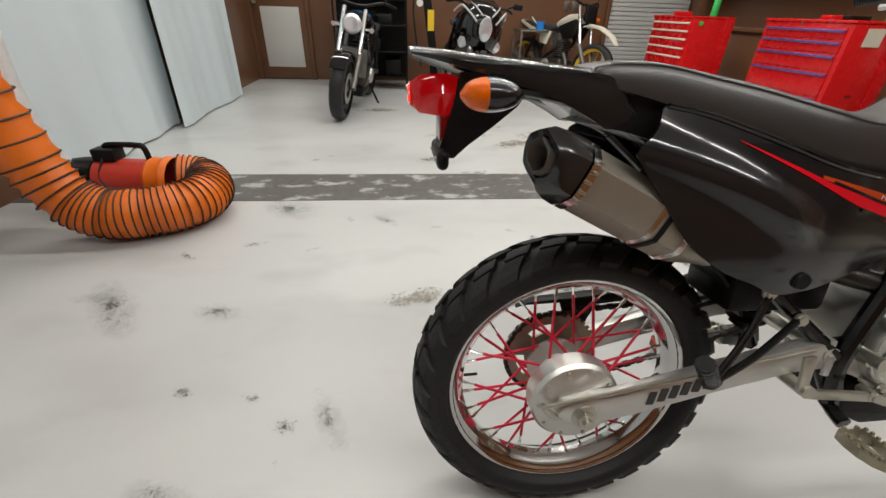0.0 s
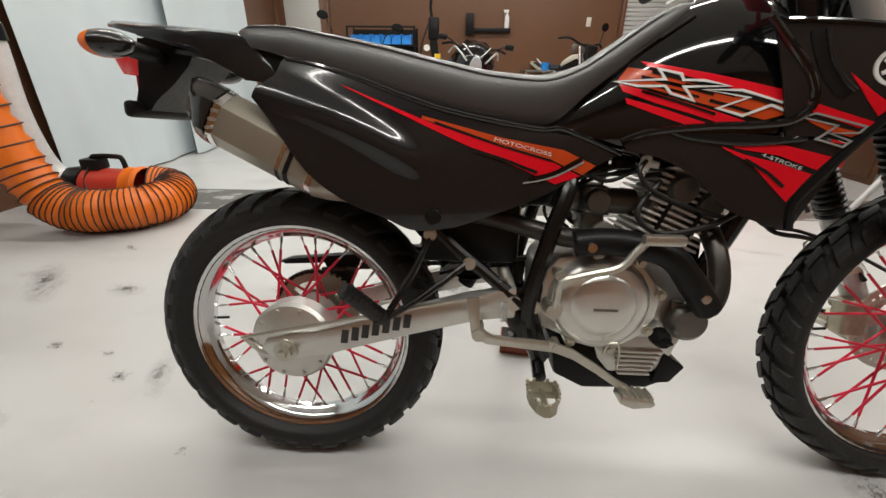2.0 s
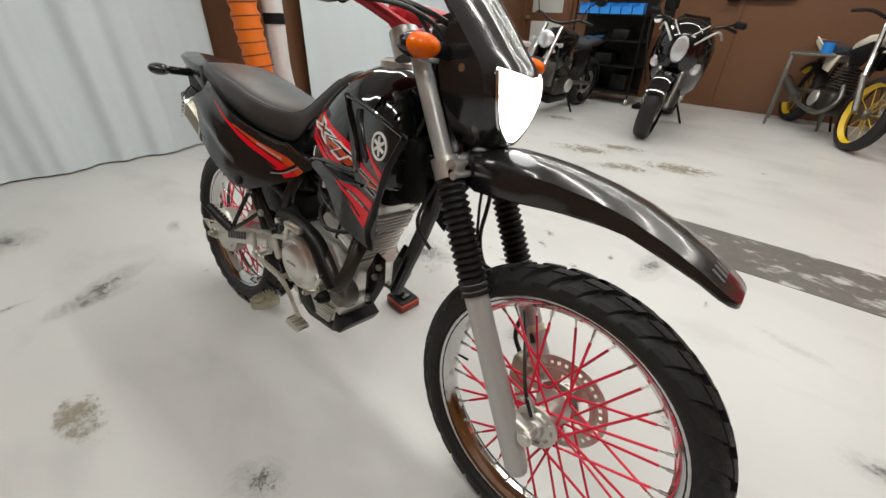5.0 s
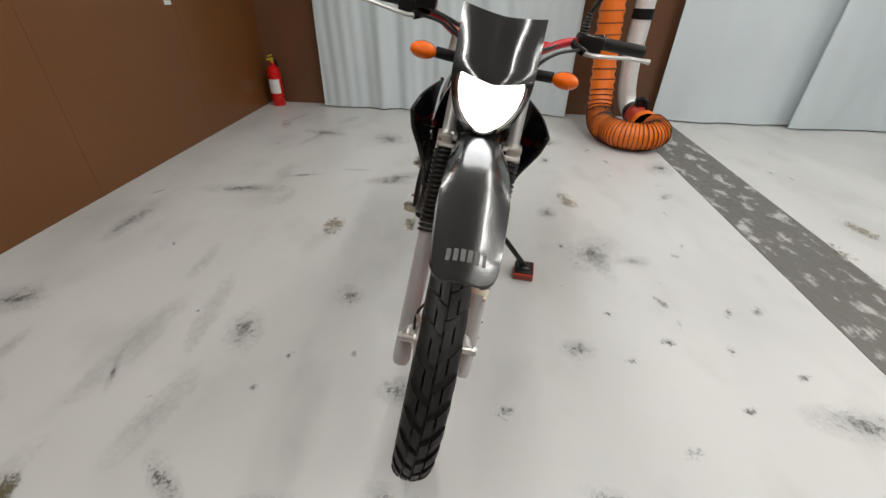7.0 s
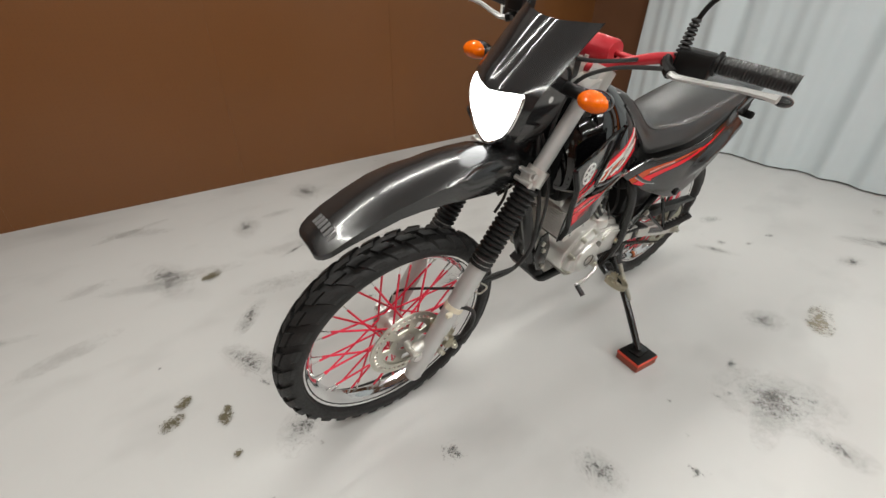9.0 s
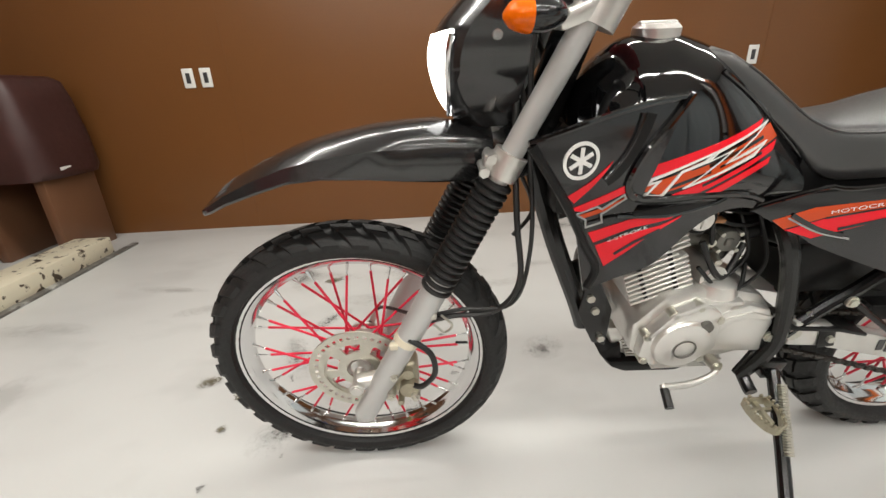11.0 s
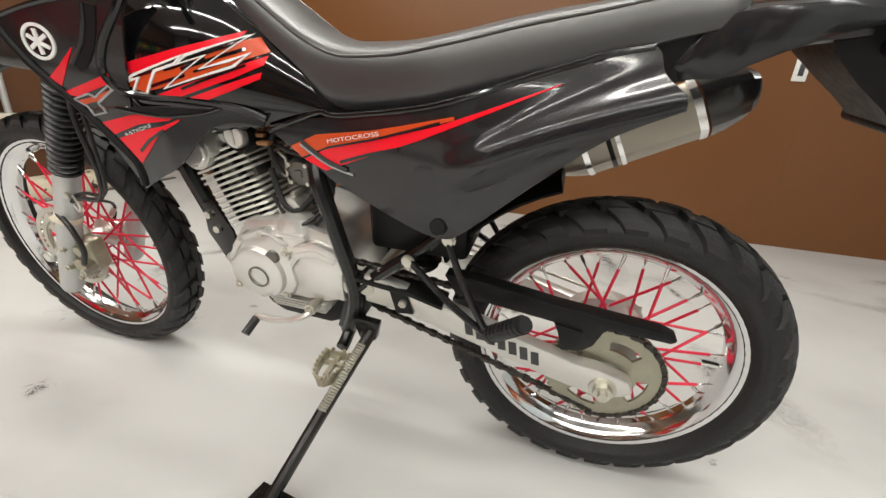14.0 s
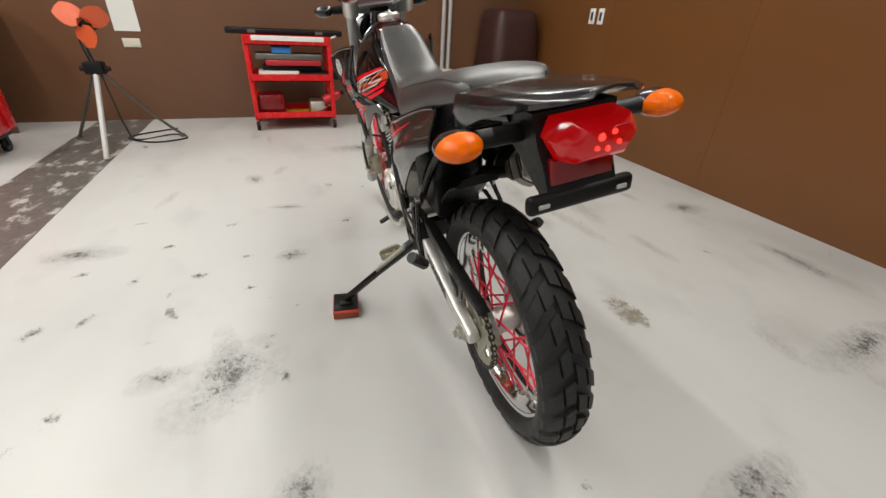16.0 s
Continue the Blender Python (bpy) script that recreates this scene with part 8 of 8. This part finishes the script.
bottle_ = thing("spray_bottle", pose(3.42, 0.10, 0.245) @ pose(0, 0, 0, 68, 0, 0), "red bottle lying across the tool cart", "bottle")
part("body", lathe([(0, 0), (0.036, 0), (0.040, 0.008), (0.040, 0.13), (0.022, 0.165), (0.016, 0.17)], 20, axis="Z"), REDBAR, bottle_)
part("cap", lathe([(0.018, 0.168), (0.018, 0.20), (0, 0.202)], 16, axis="Z"), BLACK, bottle_)
solo("paper_strip", box(3.352, 3.358, 0.06, 0.64, 0.735, 0.772, 0.001), WHITE, "white paper strip on the front of the tool cart", "paper")
for k, (y, a) in enumerate(((0.20, 20), (0.24, -14), (0.29, 34))):
    wr = thing("wrench", pose(3.42, y, 0.109, 0, 0, a) @ pose(0, 0, 0, 62, 0, 0), "bright steel wrench standing in the tool cart", "wrench", "loose wrenches")
    part("shaft", box(-0.008, 0.008, -0.003, 0.003, 0.02, 0.17, 0.002), CHROME, wr)
    part("jaw", lathe([(0.010, -0.004), (0.017, -0.004), (0.017, 0.004), (0.010, 0.004)], 16, (0, 0, 0.182), "Y", True), CHROME, wr)
fan = thing("floor_fan", pose(2.98, 1.66, 0, 0, 0, 0), "floor fan with orange blades on an aluminium stand", "fan")
joint = Vector((-0.06, -0.04, 0.57))
part("front_leg", tube([(-0.32, -0.01, 0.012), tuple(joint)], 0.017, 10, 1), SILVER, fan, "bare aluminium leg")
for x, y in ((0.29, -0.38), (0.33, 0.34)):
    part("leg", join(tube([tuple(joint), (x * 0.55, y * 0.55, 0.24), (x, y, 0.012)], 0.011), box(x - 0.03, x + 0.03, y - 0.015, y + 0.015, 0, 0.02, 0.004)), DARKALLOY, fan)
part("joint", join(box(-0.10, 0.0, -0.09, 0.02, 0.52, 0.60, 0.012), rod((-0.05, -0.12, 0.555), (-0.05, 0.05, 0.555), 0.016), tube([tuple(joint), (-0.01, 0.0, 0.70), (0.03, 0.01, 0.80)], 0.016)), BLACK, fan)
part("motor", lathe([(0, -0.05), (0.04, -0.045), (0.055, 0.0), (0.05, 0.09), (0, 0.11)], 20, (0.02, -0.05, 0.83), "X"), BLACK, fan)
for k in range(3):
    a0 = radians(35 + 120 * k)
    rows = []
    for j in range(7):
        rr = 0.035 + 0.115 * j / 6
        wd = 0.025 + 0.045 * math.sin(math.pi * (0.12 + 0.80 * j / 6))
        rows.append([Vector((-0.035 + 0.025 * v + q, -0.05 + rr * math.cos(a0 + v * wd / rr), 0.83 + rr * math.sin(a0 + v * wd / rr))) for v, q in ((-1, 0), (0, -0.004), (1, 0), (1, 0.005), (0, 0.001), (-1, 0.005))])
    part("blade", loft(rows), material("orange_blade", (0.62, 0.10, 0.03), 0.35, vary=0.1) if k == 0 else bpy.data.materials["orange_blade"], fan)
part("cable", tube([(-0.03, -0.05, 0.52), (0.10, -0.06, 0.10), (0.20, -0.10, 0.008), (0.34, -0.30, 0.008), (0.20, -0.42, 0.008), (0.10, -0.20, 0.008), (0.30, 0.0, 0.008), (0.55, -0.30, 0.008)], 0.006), HOSE, fan)

solo("paper_sheet", box(X1 - 0.003, X1 - 0.001, 1.53, 1.72, 0.74, 1.02), WHITE, "white paper sheet taped to the wall", "paper")
o3 = thing("wall_outlet", pose(X1, 1.62, 0.65), "ivory wall outlet below a paper sheet", "outlet", "outlets")
part("plate", box(-0.010, -0.002, -0.065, 0.065, -0.035, 0.035, 0.003), IVORY, o3)
pipe = thing("conduit", pose(X1 - 0.06, -1.27, 0), "pale vertical conduit with a junction box", "conduit")
for y in (-0.035, 0.035):
    part("pipe", rod((0, y, 0.45), (0, y, CEILING - 0.01), 0.022), SILVER, pipe)
part("junction_box", box(-0.05, 0.055, -0.09, 0.09, 0.36, 0.48, 0.006), IVORY, pipe)

mach = thing("covered_machine", pose(3.66, -1.88, 0), "machine under a dark red vinyl cover", "machine")
rings = []
for z, a, b in ((0.50, 0.27, 0.27), (0.54, 0.285, 0.28), (0.75, 0.27, 0.265), (0.95, 0.25, 0.25), (1.05, 0.235, 0.23), (1.08, 0.20, 0.19)):
    rings.append([Vector((a * math.copysign(abs(math.cos(t)) ** 0.4, math.cos(t)) * (1 + 0.03 * math.sin(5 * t + 9 * z)), b * math.copysign(abs(math.sin(t)) ** 0.4, math.sin(t)), z)) for t in [2 * math.pi * k / 40 for k in range(40)]])
part("cover", loft(rings), MAROON, mach, "dark red vinyl cover", sharp=1.2)
for x in (-0.22, 0.16):
    part("stand", box(x, x + 0.06, -0.2, 0.2, 0.0, 0.52, 0.005), BROWN, mach)
part("badge", box(-0.29, -0.282, 0.05, 0.13, 0.545, 0.565), WHITE, mach)
beam = thing("lift_beam", pose(3.38, -1.30, 0, 0, 0, 1), "chipped cream steel beam lying along the floor", "beam")
part("beam", box(-0.16, 0.06, -0.45, 0.60, 0.006, 0.115, 0.006), CHIPPED, beam)
part("foot_post", rod((-0.03, 0.52, 0.115), (-0.03, 0.52, 0.42), 0.035), CHIPPED, beam)
part("base_strip", box(-0.20, -0.16, -0.62, 0.60, 0.0, 0.012), STRIPE, beam)
